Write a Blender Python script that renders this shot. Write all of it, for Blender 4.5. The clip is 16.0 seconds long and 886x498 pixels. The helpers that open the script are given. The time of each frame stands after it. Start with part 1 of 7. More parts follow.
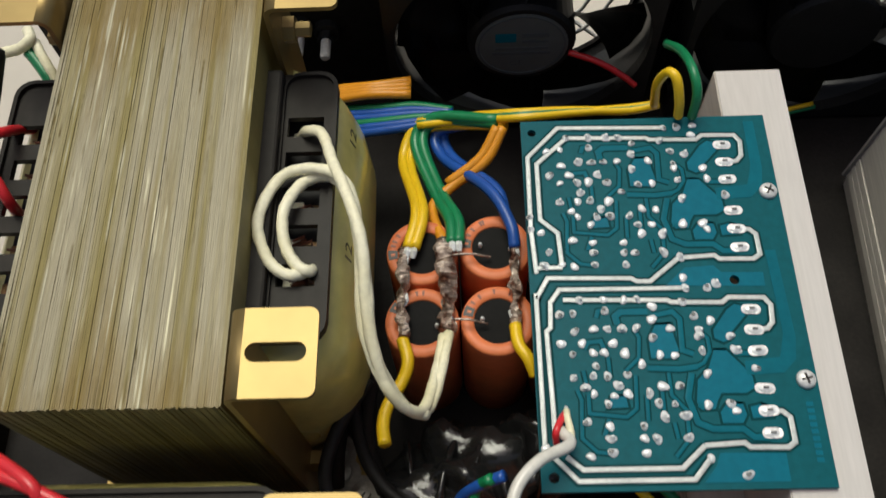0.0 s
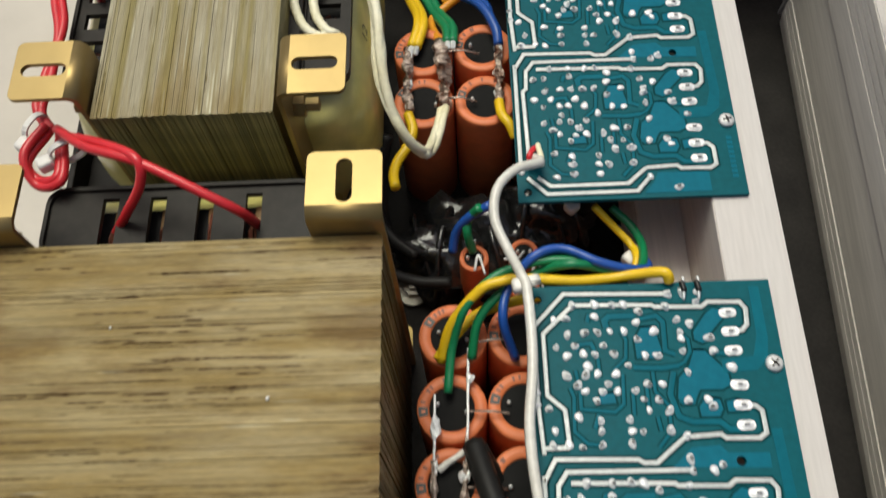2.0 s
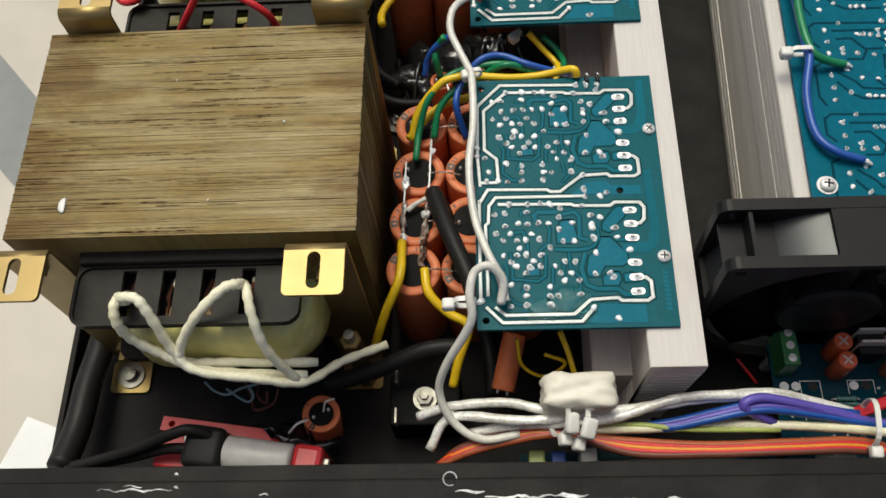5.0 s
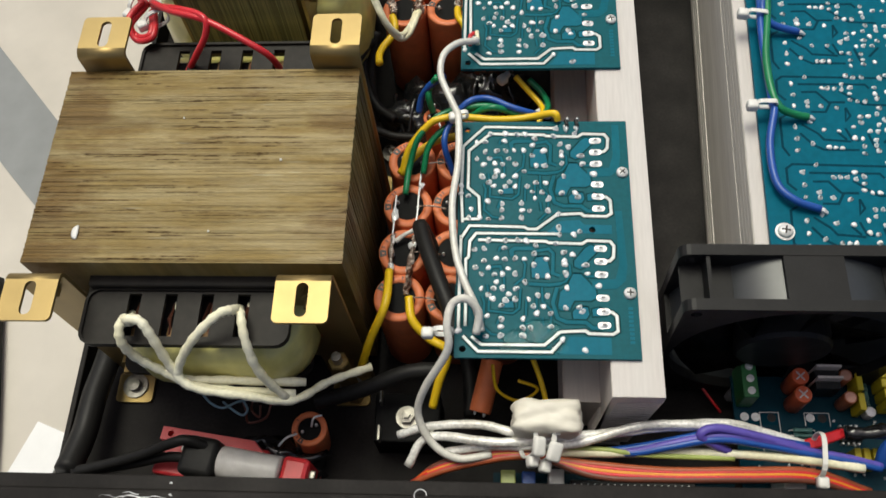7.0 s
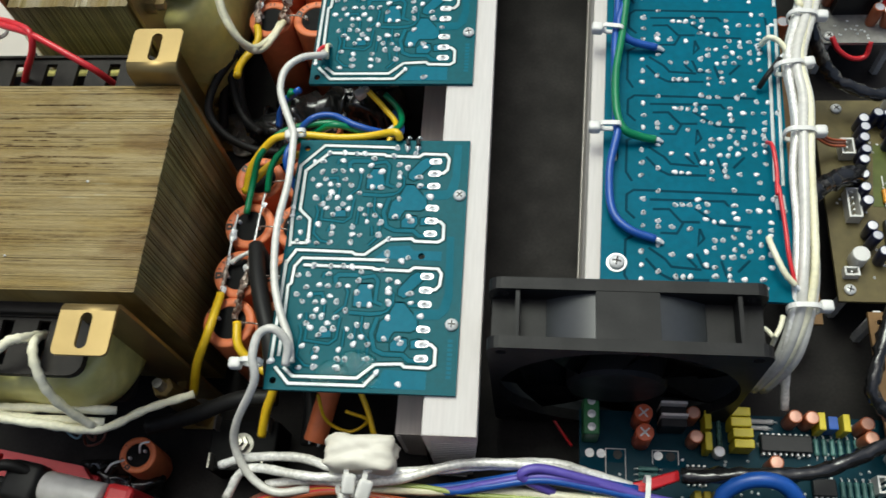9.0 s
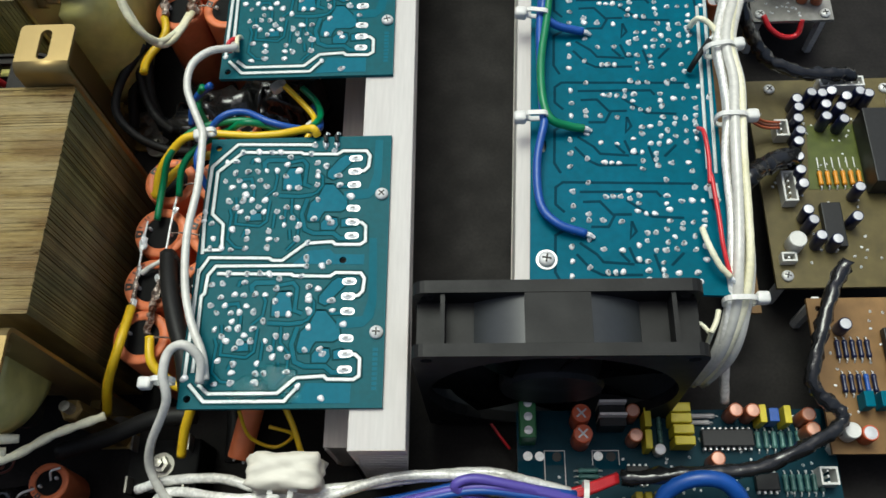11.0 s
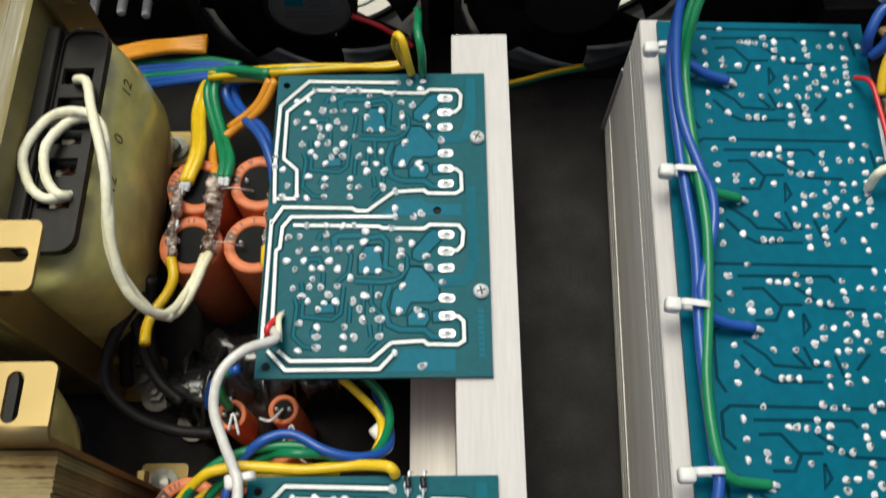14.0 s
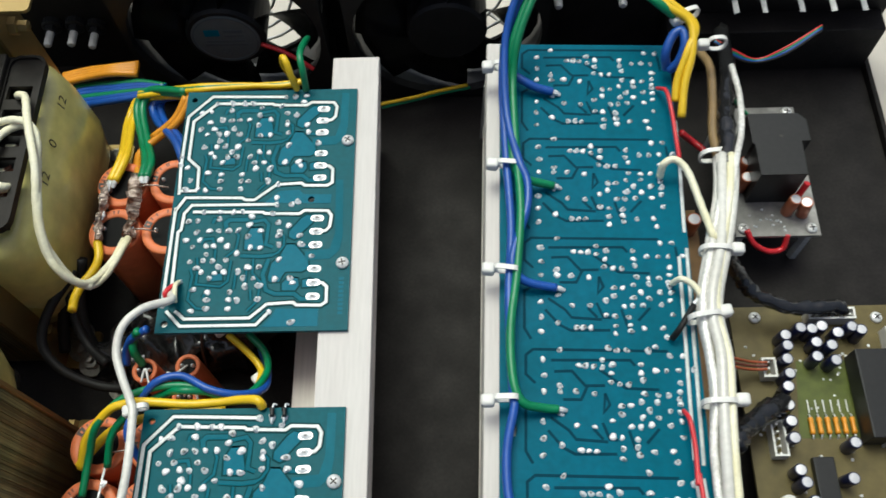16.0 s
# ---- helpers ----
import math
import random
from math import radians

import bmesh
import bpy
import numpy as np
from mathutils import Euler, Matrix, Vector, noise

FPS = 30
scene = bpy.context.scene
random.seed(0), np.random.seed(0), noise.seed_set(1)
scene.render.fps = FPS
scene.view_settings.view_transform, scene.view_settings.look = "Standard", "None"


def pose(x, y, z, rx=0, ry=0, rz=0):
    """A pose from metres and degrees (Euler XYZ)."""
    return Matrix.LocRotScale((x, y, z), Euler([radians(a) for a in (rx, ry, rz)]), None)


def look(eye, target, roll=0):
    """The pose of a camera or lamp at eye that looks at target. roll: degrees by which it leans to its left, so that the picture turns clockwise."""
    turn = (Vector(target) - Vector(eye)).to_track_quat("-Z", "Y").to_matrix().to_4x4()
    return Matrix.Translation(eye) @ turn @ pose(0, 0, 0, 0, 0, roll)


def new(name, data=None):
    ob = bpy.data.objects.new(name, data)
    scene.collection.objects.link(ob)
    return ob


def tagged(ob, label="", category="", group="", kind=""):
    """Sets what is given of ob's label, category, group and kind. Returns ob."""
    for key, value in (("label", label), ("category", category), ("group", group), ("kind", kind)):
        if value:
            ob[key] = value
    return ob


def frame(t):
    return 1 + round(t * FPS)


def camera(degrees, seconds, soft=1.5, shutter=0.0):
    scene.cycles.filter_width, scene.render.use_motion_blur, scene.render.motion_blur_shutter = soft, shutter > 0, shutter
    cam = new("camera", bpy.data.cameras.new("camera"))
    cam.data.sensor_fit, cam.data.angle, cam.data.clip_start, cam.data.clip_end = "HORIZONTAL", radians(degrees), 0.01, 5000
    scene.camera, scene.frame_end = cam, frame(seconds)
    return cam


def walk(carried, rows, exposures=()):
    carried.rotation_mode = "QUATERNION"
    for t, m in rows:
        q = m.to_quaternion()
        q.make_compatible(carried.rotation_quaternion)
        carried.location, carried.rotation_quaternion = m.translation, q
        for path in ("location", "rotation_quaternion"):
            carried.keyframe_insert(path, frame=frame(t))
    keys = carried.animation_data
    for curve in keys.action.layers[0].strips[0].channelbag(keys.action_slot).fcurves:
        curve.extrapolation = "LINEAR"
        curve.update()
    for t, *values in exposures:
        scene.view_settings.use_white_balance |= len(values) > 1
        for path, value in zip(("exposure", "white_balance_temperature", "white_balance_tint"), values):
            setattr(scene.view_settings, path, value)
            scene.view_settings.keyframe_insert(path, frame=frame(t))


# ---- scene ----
cam = camera(53.8, 16.0, shutter=0.4)
PATH = [
    (0, (-0.0158, -0.0390, 0.2849), (-0.0246, 0.0933, 0.0158), -4.9),
    (0.5, (-0.0147, -0.0559, 0.2882), (-0.0246, 0.0762, 0.0190), -5.9),
    (1, (-0.0141, -0.0685, 0.2922), (-0.0225, 0.0624, 0.0224), -5.4),
    (1.5, (-0.0163, -0.0888, 0.3036), (-0.0247, 0.0426, 0.0340), -5.4),
    (2, (-0.0155, -0.1260, 0.3079), (-0.0245, 0.0028, 0.0371), -5.7),
    (2.5, (-0.0165, -0.1480, 0.3232), (-0.0225, -0.0215, 0.0512), -4.4),
    (3, (-0.0073, -0.1772, 0.3360), (-0.0193, -0.0477, 0.0657), -6.7),
    (3.5, (-0.0040, -0.1994, 0.3388), (-0.0177, -0.0692, 0.0689), -7.3),
    (4, (-0.0003, -0.2200, 0.3484), (-0.0153, -0.0898, 0.0785), -7.6),
    (6.5, (0.0123, -0.2437, 0.3707), (-0.0043, -0.1136, 0.1009), -7.1),
    (7, (0.0184, -0.2394, 0.3835), (-0.0019, -0.1080, 0.1146), -7.7),
    (7.5, (0.0309, -0.2299, 0.3896), (0.0075, -0.0999, 0.1202), -8.4),
    (8, (0.0545, -0.2295, 0.3846), (0.0258, -0.0993, 0.1158), -10.2),
    (8.5, (0.0754, -0.2273, 0.3766), (0.0446, -0.0971, 0.1081), -10.8),
    (9, (0.0976, -0.2170, 0.3707), (0.0652, -0.0892, 0.1012), -11.8),
    (9.5, (0.1090, -0.2128, 0.3681), (0.0755, -0.0881, 0.0973), -13.0),
    (12, (0.0983, -0.1815, 0.3213), (0.0920, -0.0620, 0.0462), -4.2),
    (12.5, (0.0727, -0.1635, 0.2954), (0.0662, -0.0484, 0.0184), -3.9),
    (13, (0.0634, -0.1440, 0.2934), (0.0573, -0.0327, 0.0149), -3.7),
    (13.5, (0.0594, -0.1096, 0.3055), (0.0525, -0.0005, 0.0261), -4.2),
    (14, (0.0571, -0.0670, 0.3206), (0.0549, 0.0527, 0.0456), -1.6),
    (14.5, (0.0630, -0.0636, 0.3287), (0.0599, 0.0628, 0.0567), -1.6),
    (15, (0.0819, -0.0773, 0.3395), (0.0769, 0.0487, 0.0673), -2.4),
    (15.5, (0.0915, -0.0992, 0.3515), (0.0871, 0.0279, 0.0798), -2.3),
    (16, (0.1100, -0.1104, 0.3654), (0.1042, 0.0207, 0.0956), -3.4),
]
walk(cam, [(t, look(eye, target, roll)) for t, eye, target, roll in PATH], [(0.0, -0.28, 6450, 9), (1.0, -0.18, 6450, 9), (2.0, -0.1, 6450, 8.5), (4.0, -0.1, 6450, 8.5), (6.5, -0.06, 6450, 9), (7.5, -0.04, 6400, 8), (8.5, -0.0, 6200, 6), (9.0, 0.02, 6000, 4), (9.5, 0.03, 5950, 3), (12.0, -0.1, 6000, 4), (12.5, 0.02, 6300, 7.5), (13.0, 0.03, 6350, 8), (13.5, 0.08, 6450, 9), (14.0, 0.0, 6250, 7), (15.0, 0.03, 6050, 5), (16.0, 0.03, 6000, 4.5)])

# ---- world and light ----
world = bpy.data.worlds.new("daylight")
scene.world = world
world.use_nodes = True
wn = world.node_tree
sky = wn.nodes.new("ShaderNodeTexSky")
sky.sky_type = "NISHITA"
sky.sun_disc = False
sky.sun_elevation = radians(70)
sky.sun_rotation = radians(-20)
sky.air_density, sky.dust_density, sky.ozone_density = 0.6, 7.0, 0.5
wn.links.new(sky.outputs[0], wn.nodes["Background"].inputs[0])
wn.nodes["Background"].inputs[1].default_value = 0.125

sun_data = bpy.data.lights.new("window_daylight", "SUN")
sun_data.energy, sun_data.angle, sun_data.color = 1.75, radians(30), (0.95, 1.0, 0.81)
sun = new("window_daylight", sun_data)
sun.matrix_world = look((-0.3, 0.8, 2.0), (0, 0, 0))


# ---- materials ----
def material(name, base, rough=0.5, metal=0.0, vary=0.25, grain=300.0, bump=0.1, second=None, coat=0.0, stretch=(1, 1, 1), island=0.0, per_object=0.0, clear=0.0, spec=0.5):
    """A surface with broad stains and fine grain. second: the colour of the stains."""
    m = bpy.data.materials.new(name)
    m.use_nodes = True
    n, l = m.node_tree.nodes, m.node_tree.links
    b = n["Principled BSDF"]
    co, mp = n.new("ShaderNodeTexCoord"), n.new("ShaderNodeMapping")
    mp.inputs["Scale"].default_value = stretch
    l.new(co.outputs["Object"], mp.inputs["Vector"])
    fine, broad = n.new("ShaderNodeTexNoise"), n.new("ShaderNodeTexNoise")
    fine.inputs["Scale"].default_value, fine.inputs["Detail"].default_value = grain, 6
    broad.inputs["Scale"].default_value, broad.inputs["Detail"].default_value = grain / 11, 4
    l.new(mp.outputs[0], fine.inputs["Vector"])
    l.new(mp.outputs[0], broad.inputs["Vector"])
    s = second or tuple(c * (1 - vary) for c in base)
    ramp = n.new("ShaderNodeMapRange")
    ramp.inputs[1].default_value, ramp.inputs[2].default_value = 0.35, 0.65
    l.new(broad.outputs["Fac"], ramp.inputs[0])
    mix = n.new("ShaderNodeMix")
    mix.data_type = "RGBA"
    mix.inputs[6].default_value, mix.inputs[7].default_value = (*base, 1), (*s, 1)
    l.new(ramp.outputs[0], mix.inputs[0])
    tone = n.new("ShaderNodeMapRange")
    tone.inputs[1].default_value, tone.inputs[2].default_value = 0.25, 0.75
    tone.inputs[3].default_value, tone.inputs[4].default_value = 1 - vary, 1 + vary * 0.6
    l.new(fine.outputs["Fac"], tone.inputs[0])
    last = tone.outputs[0]
    for amount, node, socket in ((island, "ShaderNodeNewGeometry", "Random Per Island"), (per_object, "ShaderNodeObjectInfo", "Random")):
        if amount:
            r, mr, mu = n.new(node), n.new("ShaderNodeMapRange"), n.new("ShaderNodeMath")
            mr.inputs[3].default_value, mr.inputs[4].default_value = 1 - amount, 1 + amount * 0.5
            mu.operation = "MULTIPLY"
            l.new(r.outputs[socket], mr.inputs[0])
            l.new(mr.outputs[0], mu.inputs[0])
            l.new(last, mu.inputs[1])
            last = mu.outputs[0]
    tint = n.new("ShaderNodeVectorMath")
    tint.operation = "SCALE"
    l.new(mix.outputs[2], tint.inputs[0])
    l.new(last, tint.inputs["Scale"])
    l.new(tint.outputs[0], b.inputs["Base Color"])
    rr = n.new("ShaderNodeMapRange")
    rr.inputs[3].default_value, rr.inputs[4].default_value = max(rough - 0.12, 0.03), min(rough + 0.12, 1)
    l.new(broad.outputs["Fac"], rr.inputs[0])
    l.new(rr.outputs[0], b.inputs["Roughness"])
    b.inputs["Metallic"].default_value = metal
    b.inputs["Coat Weight"].default_value = coat
    b.inputs["Coat Roughness"].default_value = 0.12
    b.inputs["Transmission Weight"].default_value = clear
    b.inputs["Specular IOR Level"].default_value = spec
    if bump:
        bp = n.new("ShaderNodeBump")
        bp.inputs["Strength"].default_value, bp.inputs["Distance"].default_value = bump, 0.0003
        l.new(fine.outputs["Fac"], bp.inputs["Height"])
        l.new(bp.outputs[0], b.inputs["Normal"])
    return m


GAP = material("solder_mask_over_bare_board", (0.002, 0.044, 0.050), 0.45, 0, 0.12, 400, 0.05, spec=0.04)
MASK = material("solder_mask_board", (0.003, 0.083, 0.102), 0.4, 0, 0.14, 500, 0.05, (0.003, 0.090, 0.112), 0.0, spec=0.08)
COPPER = material("solder_mask_over_copper", (0.003, 0.126, 0.186), 0.4, 0, 0.12, 400, 0.06, (0.003, 0.118, 0.174), 0.0, spec=0.07)
TRACK = material("solder_mask_over_track", (0.003, 0.116, 0.160), 0.4, 0, 0.12, 400, 0.05, spec=0.06)
RBLUE = material("blue_solder_mask", (0.002, 0.108, 0.170), 0.42, 0, 0.16, 300, 0.05, (0.002, 0.096, 0.142), 0.0, spec=0.05)
RDARK = material("blue_solder_mask_gap", (0.001, 0.040, 0.066), 0.5, 0, 0.15, 300, 0.04, spec=0.04)
CTRL = material("dark_blue_board", (0.003, 0.040, 0.062), 0.4, 0, 0.2, 300, 0.06, (0.003, 0.030, 0.044), 0.0, spec=0.1)
TINNED = material("tinned_track", (0.49, 0.51, 0.50), 0.38, 0.25, 0.18, 900, 0.5, (0.40, 0.43, 0.43))
SOLDER = material("solder", (0.92, 0.93, 0.93), 0.2, 0.2, 0.2, 900, 0.8, (0.74, 0.76, 0.76), per_object=0.1)
TARNISH = material("grey_solder_rim", (0.16, 0.165, 0.165), 0.35, 0.5, 0.35, 900, 0.6, per_object=0.35)
FLUX = material("solder_with_flux", (0.64, 0.54, 0.46), 0.2, 0.6, 0.3, 2600, 1.0, (0.085, 0.030, 0.014))
STEEL = material("bright_screw", (0.80, 0.80, 0.78), 0.36, 0.3, 0.2, 600, 0.25)
NUT = material("dull_zinc_nut", (0.34, 0.325, 0.28), 0.4, 0.7, 0.25, 600, 0.25)
ALU = material("aluminium", (0.545, 0.518, 0.495), 0.55, 0.05, 0.08, 250, 0.12, (0.55, 0.515, 0.49), stretch=(4, 0.3, 4), spec=0.25)
ALUDULL = material("dull_aluminium", (0.36, 0.35, 0.335), 0.5, 0.2, 0.15, 200, 0.15, stretch=(4, 0.25, 4))
JACKET = material("white_cable_jacket", (0.69, 0.68, 0.63), 0.25, 0, 0.12, 500, 0.2, (0.60, 0.58, 0.52), 0.08)
ALUDARK = material("aluminium_sides", (0.76, 0.695, 0.635), 0.5, 0.1, 0.1, 200, 0.12, stretch=(4, 0.25, 4))
GOLD = material("yellow_passivated_steel", (0.295, 0.205, 0.066), 0.42, 0.75, 0.14, 90, 0.06, (0.32, 0.24, 0.11))
BLACK = material("black_painted_steel", (0.0135, 0.0112, 0.0100), 0.65, 0, 0.4, 700, 0.25, spec=0.2)
PLASTIC = material("black_plastic", (0.015, 0.0155, 0.016), 0.4, 0, 0.2, 500, 0.12, spec=0.3)
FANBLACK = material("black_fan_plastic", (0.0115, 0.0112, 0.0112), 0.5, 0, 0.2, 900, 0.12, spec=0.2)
# Paler and bluer than the frame: sky sheen put into the duct colour.
FANGLOSS = material("glossy_fan_duct_sheen", (0.034, 0.037, 0.040), 0.36, 0, 0.12, 500, 0.04, spec=0.55)
BLADE = material("black_fan_blade", (0.011, 0.0105, 0.0105), 0.32, 0, 0.1, 400, 0.03, spec=0.16)
BOBBIN = material("black_bobbin_plastic", (0.0165, 0.0145, 0.0125), 0.5, 0, 0.3, 300, 0.25, (0.022, 0.019, 0.0155), spec=0.16)
RUBBER = material("black_sleeve", (0.015, 0.0145, 0.014), 0.5, 0, 0.2, 500, 0.2, spec=0.2)
TAPE = material("glossy_black_tape", (0.015, 0.015, 0.0155), 0.17, 0, 0.2, 260, 1.0, spec=0.7)
TAPEYELLOW = material("yellowed_winding_tape", (0.72, 0.66, 0.24), 0.3, 0, 0.25, 120, 0.2, (0.50, 0.44, 0.13), 0.4)
ENAMEL = material("varnished_copper_wire", (0.14, 0.05, 0.03), 0.4, 0.3, 0.4, 400, 0.3)
SLEEVE = material("terracotta_sleeve", (0.68, 0.20, 0.078), 0.45, 0, 0.14, 250, 0.1, (0.56, 0.135, 0.048), 0.0, spec=0.3)
CAPTOP = material("black_capacitor_top", (0.008, 0.008, 0.008), 0.6, 0, 0.3, 400, 0.3, spec=0.08)
PRINT = material("brown_ink", (0.20, 0.055, 0.025), 0.5, 0, 0.1, 300, 0)
INK = material("black_ink", (0.02, 0.015, 0.012), 0.5, 0, 0.1, 300, 0)
YELLOW = material("yellow_insulation", (0.80, 0.52, 0.012), 0.35, 0, 0.08, 300, 0.05)
ORANGE = material("orange_insulation", (0.72, 0.29, 0.015), 0.38, 0, 0.1, 300, 0.05)
RUST = material("red_brown_insulation", (0.37, 0.085, 0.03), 0.4, 0, 0.15, 300, 0.05)
GREEN = material("green_insulation", (0.008, 0.20, 0.075), 0.35, 0, 0.1, 300, 0.05)
GREENPALE = material("pale_green_insulation", (0.38, 0.45, 0.12), 0.4, 0, 0.1, 300, 0.05)
BLUE = material("blue_insulation", (0.014, 0.080, 0.36), 0.35, 0, 0.1, 300, 0.05)
VIOLET = material("violet_insulation", (0.115, 0.085, 0.43), 0.4, 0, 0.1, 300, 0.05)
RED = material("red_insulation", (0.60, 0.022, 0.03), 0.32, 0, 0.1, 300, 0.05)
SKY = material("pale_blue_insulation", (0.25, 0.40, 0.48), 0.35, 0, 0.1, 300, 0.05)
BROWN = material("brown_insulation", (0.16, 0.05, 0.03), 0.4, 0, 0.1, 300, 0.05)
CREAM = material("cream_sleeving", (0.85, 0.82, 0.63), 0.45, 0, 0.12, 700, 0.5, (0.76, 0.71, 0.47))
SILVER = material("clear_jacket_over_braid", (0.94, 0.93, 0.89), 0.18, 0.12, 0.3, 700, 1.0, (0.70, 0.68, 0.62), 0.2)
NYLON = material("white_nylon", (0.70, 0.69, 0.65), 0.4, 0, 0.08, 300, 0.1)
GLUE = material("hot_glue", (0.72, 0.68, 0.58), 0.45, 0, 0.1, 120, 0.3)
REDPLATE = material("red_plastic", (0.60, 0.028, 0.035), 0.4, 0, 0.12, 200, 0.1)
GLASSY = material("frosted_plastic", (0.62, 0.60, 0.58), 0.35, 0, 0.15, 200, 0.1)
PHENOLIC = material("tan_phenolic_board", (0.24, 0.135, 0.05), 0.5, 0, 0.25, 150, 0.1, (0.18, 0.10, 0.035), spec=0.25)
OLIVE = material("olive_board", (0.120, 0.094, 0.034), 0.45, 0, 0.3, 150, 0.1, (0.115, 0.092, 0.034), spec=0.25)
REDCAP = material("red_capacitor", (0.52, 0.09, 0.03), 0.35, 0, 0.1, 300, 0.05)
COPPERCAP = material("brown_capacitor", (0.44, 0.13, 0.055), 0.3, 0.2, 0.1, 300, 0.05)
NAVYCAP = material("navy_capacitor", (0.010, 0.014, 0.050), 0.3, 0, 0.1, 300, 0.05)
PEACH = material("copper_can_top", (0.72, 0.40, 0.29), 0.3, 0.3, 0.15, 300, 0.1)
CAPMETAL = material("capacitor_can_top", (0.60, 0.60, 0.62), 0.4, 0.4, 0.2, 300, 0.1)
FILMCAP = material("yellow_film_capacitor", (0.62, 0.50, 0.014), 0.45, 0, 0.1, 300, 0.05)
TERMGREEN = material("green_terminal", (0.03, 0.17, 0.05), 0.4, 0, 0.1, 300, 0.05)
RESISTOR = material("blue_green_resistor", (0.10, 0.24, 0.22), 0.4, 0, 0.2, 300, 0.05, per_object=0.4)
OLIVEGREEN = material("green_copper_side", (0.085, 0.105, 0.022), 0.4, 0, 0.3, 200, 0.1, (0.11, 0.115, 0.03), spec=0.25)
TANJACKET = material("brown_stained_jacket", (0.30, 0.21, 0.10), 0.3, 0, 0.3, 120, 0.3, (0.20, 0.13, 0.06), 0.3)
HSIDE = material("weathered_aluminium", (0.70, 0.665, 0.60), 0.48, 0.1, 0.14, 200, 0.15, (0.58, 0.55, 0.49), stretch=(4, 0.25, 4))
SCUFF = material("bare_metal_scratch", (0.50, 0.51, 0.53), 0.4, 0.3, 0.4, 1500, 0.3, (0.20, 0.20, 0.21))
PAPER = material("white_card", (0.80, 0.80, 0.80), 0.6, 0, 0.05, 100, 0.05)
TABLE = material("pale_table_top", (0.52, 0.48, 0.42), 0.5, 0, 0.1, 40, 0.05, (0.47, 0.43, 0.37))
TABLESHADE = material("table_shade", (0.22, 0.23, 0.23), 0.6, 0, 0.12, 60, 0.1)
LABEL = material("silver_label", (0.13, 0.145, 0.15), 0.4, 0.2, 0.1, 200, 0.02)
LABELINK = material("label_ink", (0.08, 0.10, 0.11), 0.5, 0, 0.1, 200, 0)


def lamination_material(name, base, second, streak, rust, axis, lines, shine, spread, run=1.0, bands=(28, 160, 5, 0.36, 0.64), thin=0.28):
    """Varnished sheet edges. axis: 0 where the sheets run along x, 1 where they run along y; lines: how many dark seams
    show; shine: share of pale bare-steel streaks with glints put into their colour; run: below 1 the marks grow longer;
    bands: size and edge of the varnish patches; thin: strength of the soft streaks.
    """
    m = bpy.data.materials.new(name)
    m.use_nodes = True
    n, l = m.node_tree.nodes, m.node_tree.links
    b = n["Principled BSDF"]
    where, info, own = n.new("ShaderNodeNewGeometry"), n.new("ShaderNodeObjectInfo"), n.new("ShaderNodeTexCoord")

    def noise_at(along, across, detail, rough=0.6):
        mp, t = n.new("ShaderNodeMapping"), n.new("ShaderNodeTexNoise")
        mp.inputs["Scale"].default_value = (along * run, across, 20) if axis == 0 else (across, along * run, 20)
        t.inputs["Scale"].default_value, t.inputs["Detail"].default_value, t.inputs["Roughness"].default_value = 1.0, detail, rough
        l.new(where.outputs["Position"], mp.inputs["Vector"])
        l.new(mp.outputs[0], t.inputs["Vector"])
        return t.outputs["Fac"]

    def on_sheet(along, detail, seed):
        """Marks that run along one sheet and end at its edges."""
        parts, join, t, k, g = n.new("ShaderNodeSeparateXYZ"), n.new("ShaderNodeCombineXYZ"), n.new("ShaderNodeTexNoise"), n.new("ShaderNodeMath"), n.new("ShaderNodeMath")
        l.new(own.outputs["Object"], parts.inputs[0])
        k.operation = g.operation = "MULTIPLY"
        k.inputs[1].default_value, g.inputs[1].default_value = along, 900.0
        l.new(parts.outputs[0], k.inputs[0])
        l.new(info.outputs["Random"], g.inputs[0])
        l.new(k.outputs[0], join.inputs[0])
        l.new(g.outputs[0], join.inputs[1])
        join.inputs[2].default_value = seed
        t.inputs["Scale"].default_value, t.inputs["Detail"].default_value, t.inputs["Roughness"].default_value = 1.0, detail, 0.65
        l.new(join.outputs[0], t.inputs["Vector"])
        return t.outputs["Fac"]

    def ranged(src, a, c, lo, hi):
        r = n.new("ShaderNodeMapRange")
        for i, v in zip((1, 2, 3, 4), (a, c, lo, hi)):
            r.inputs[i].default_value = v
        l.new(src, r.inputs[0])
        return r.outputs[0]

    def times(p, q, how="MULTIPLY"):
        r = n.new("ShaderNodeMath")
        r.operation = how
        l.new(p, r.inputs[0])
        l.new(q, r.inputs[1])
        return r.outputs[0]

    def blend(fac, p, q):
        r = n.new("ShaderNodeMix")
        r.data_type = "RGBA"
        l.new(fac, r.inputs[0])
        for i, v in ((6, p), (7, q)):
            if isinstance(v, tuple):
                r.inputs[i].default_value = (*v, 1)
            else:
                l.new(v, r.inputs[i])
        return r.outputs[2]

    patch = ranged(noise_at(*bands[:3]), bands[3], bands[4], 0, 1)
    col = blend(patch, base, second)
    # rust creeps in from the sheet ends and in blots
    xyz, far, shift = n.new("ShaderNodeSeparateXYZ"), n.new("ShaderNodeMath"), n.new("ShaderNodeMath")
    l.new(own.outputs["Object"], xyz.inputs[0])
    far.operation, shift.operation = "ABSOLUTE", "SUBTRACT"
    shift.inputs[1].default_value = 0.007
    l.new(xyz.outputs[0], shift.inputs[0])
    l.new(shift.outputs[0], far.inputs[0])
    blots = noise_at(30, 90, 6)
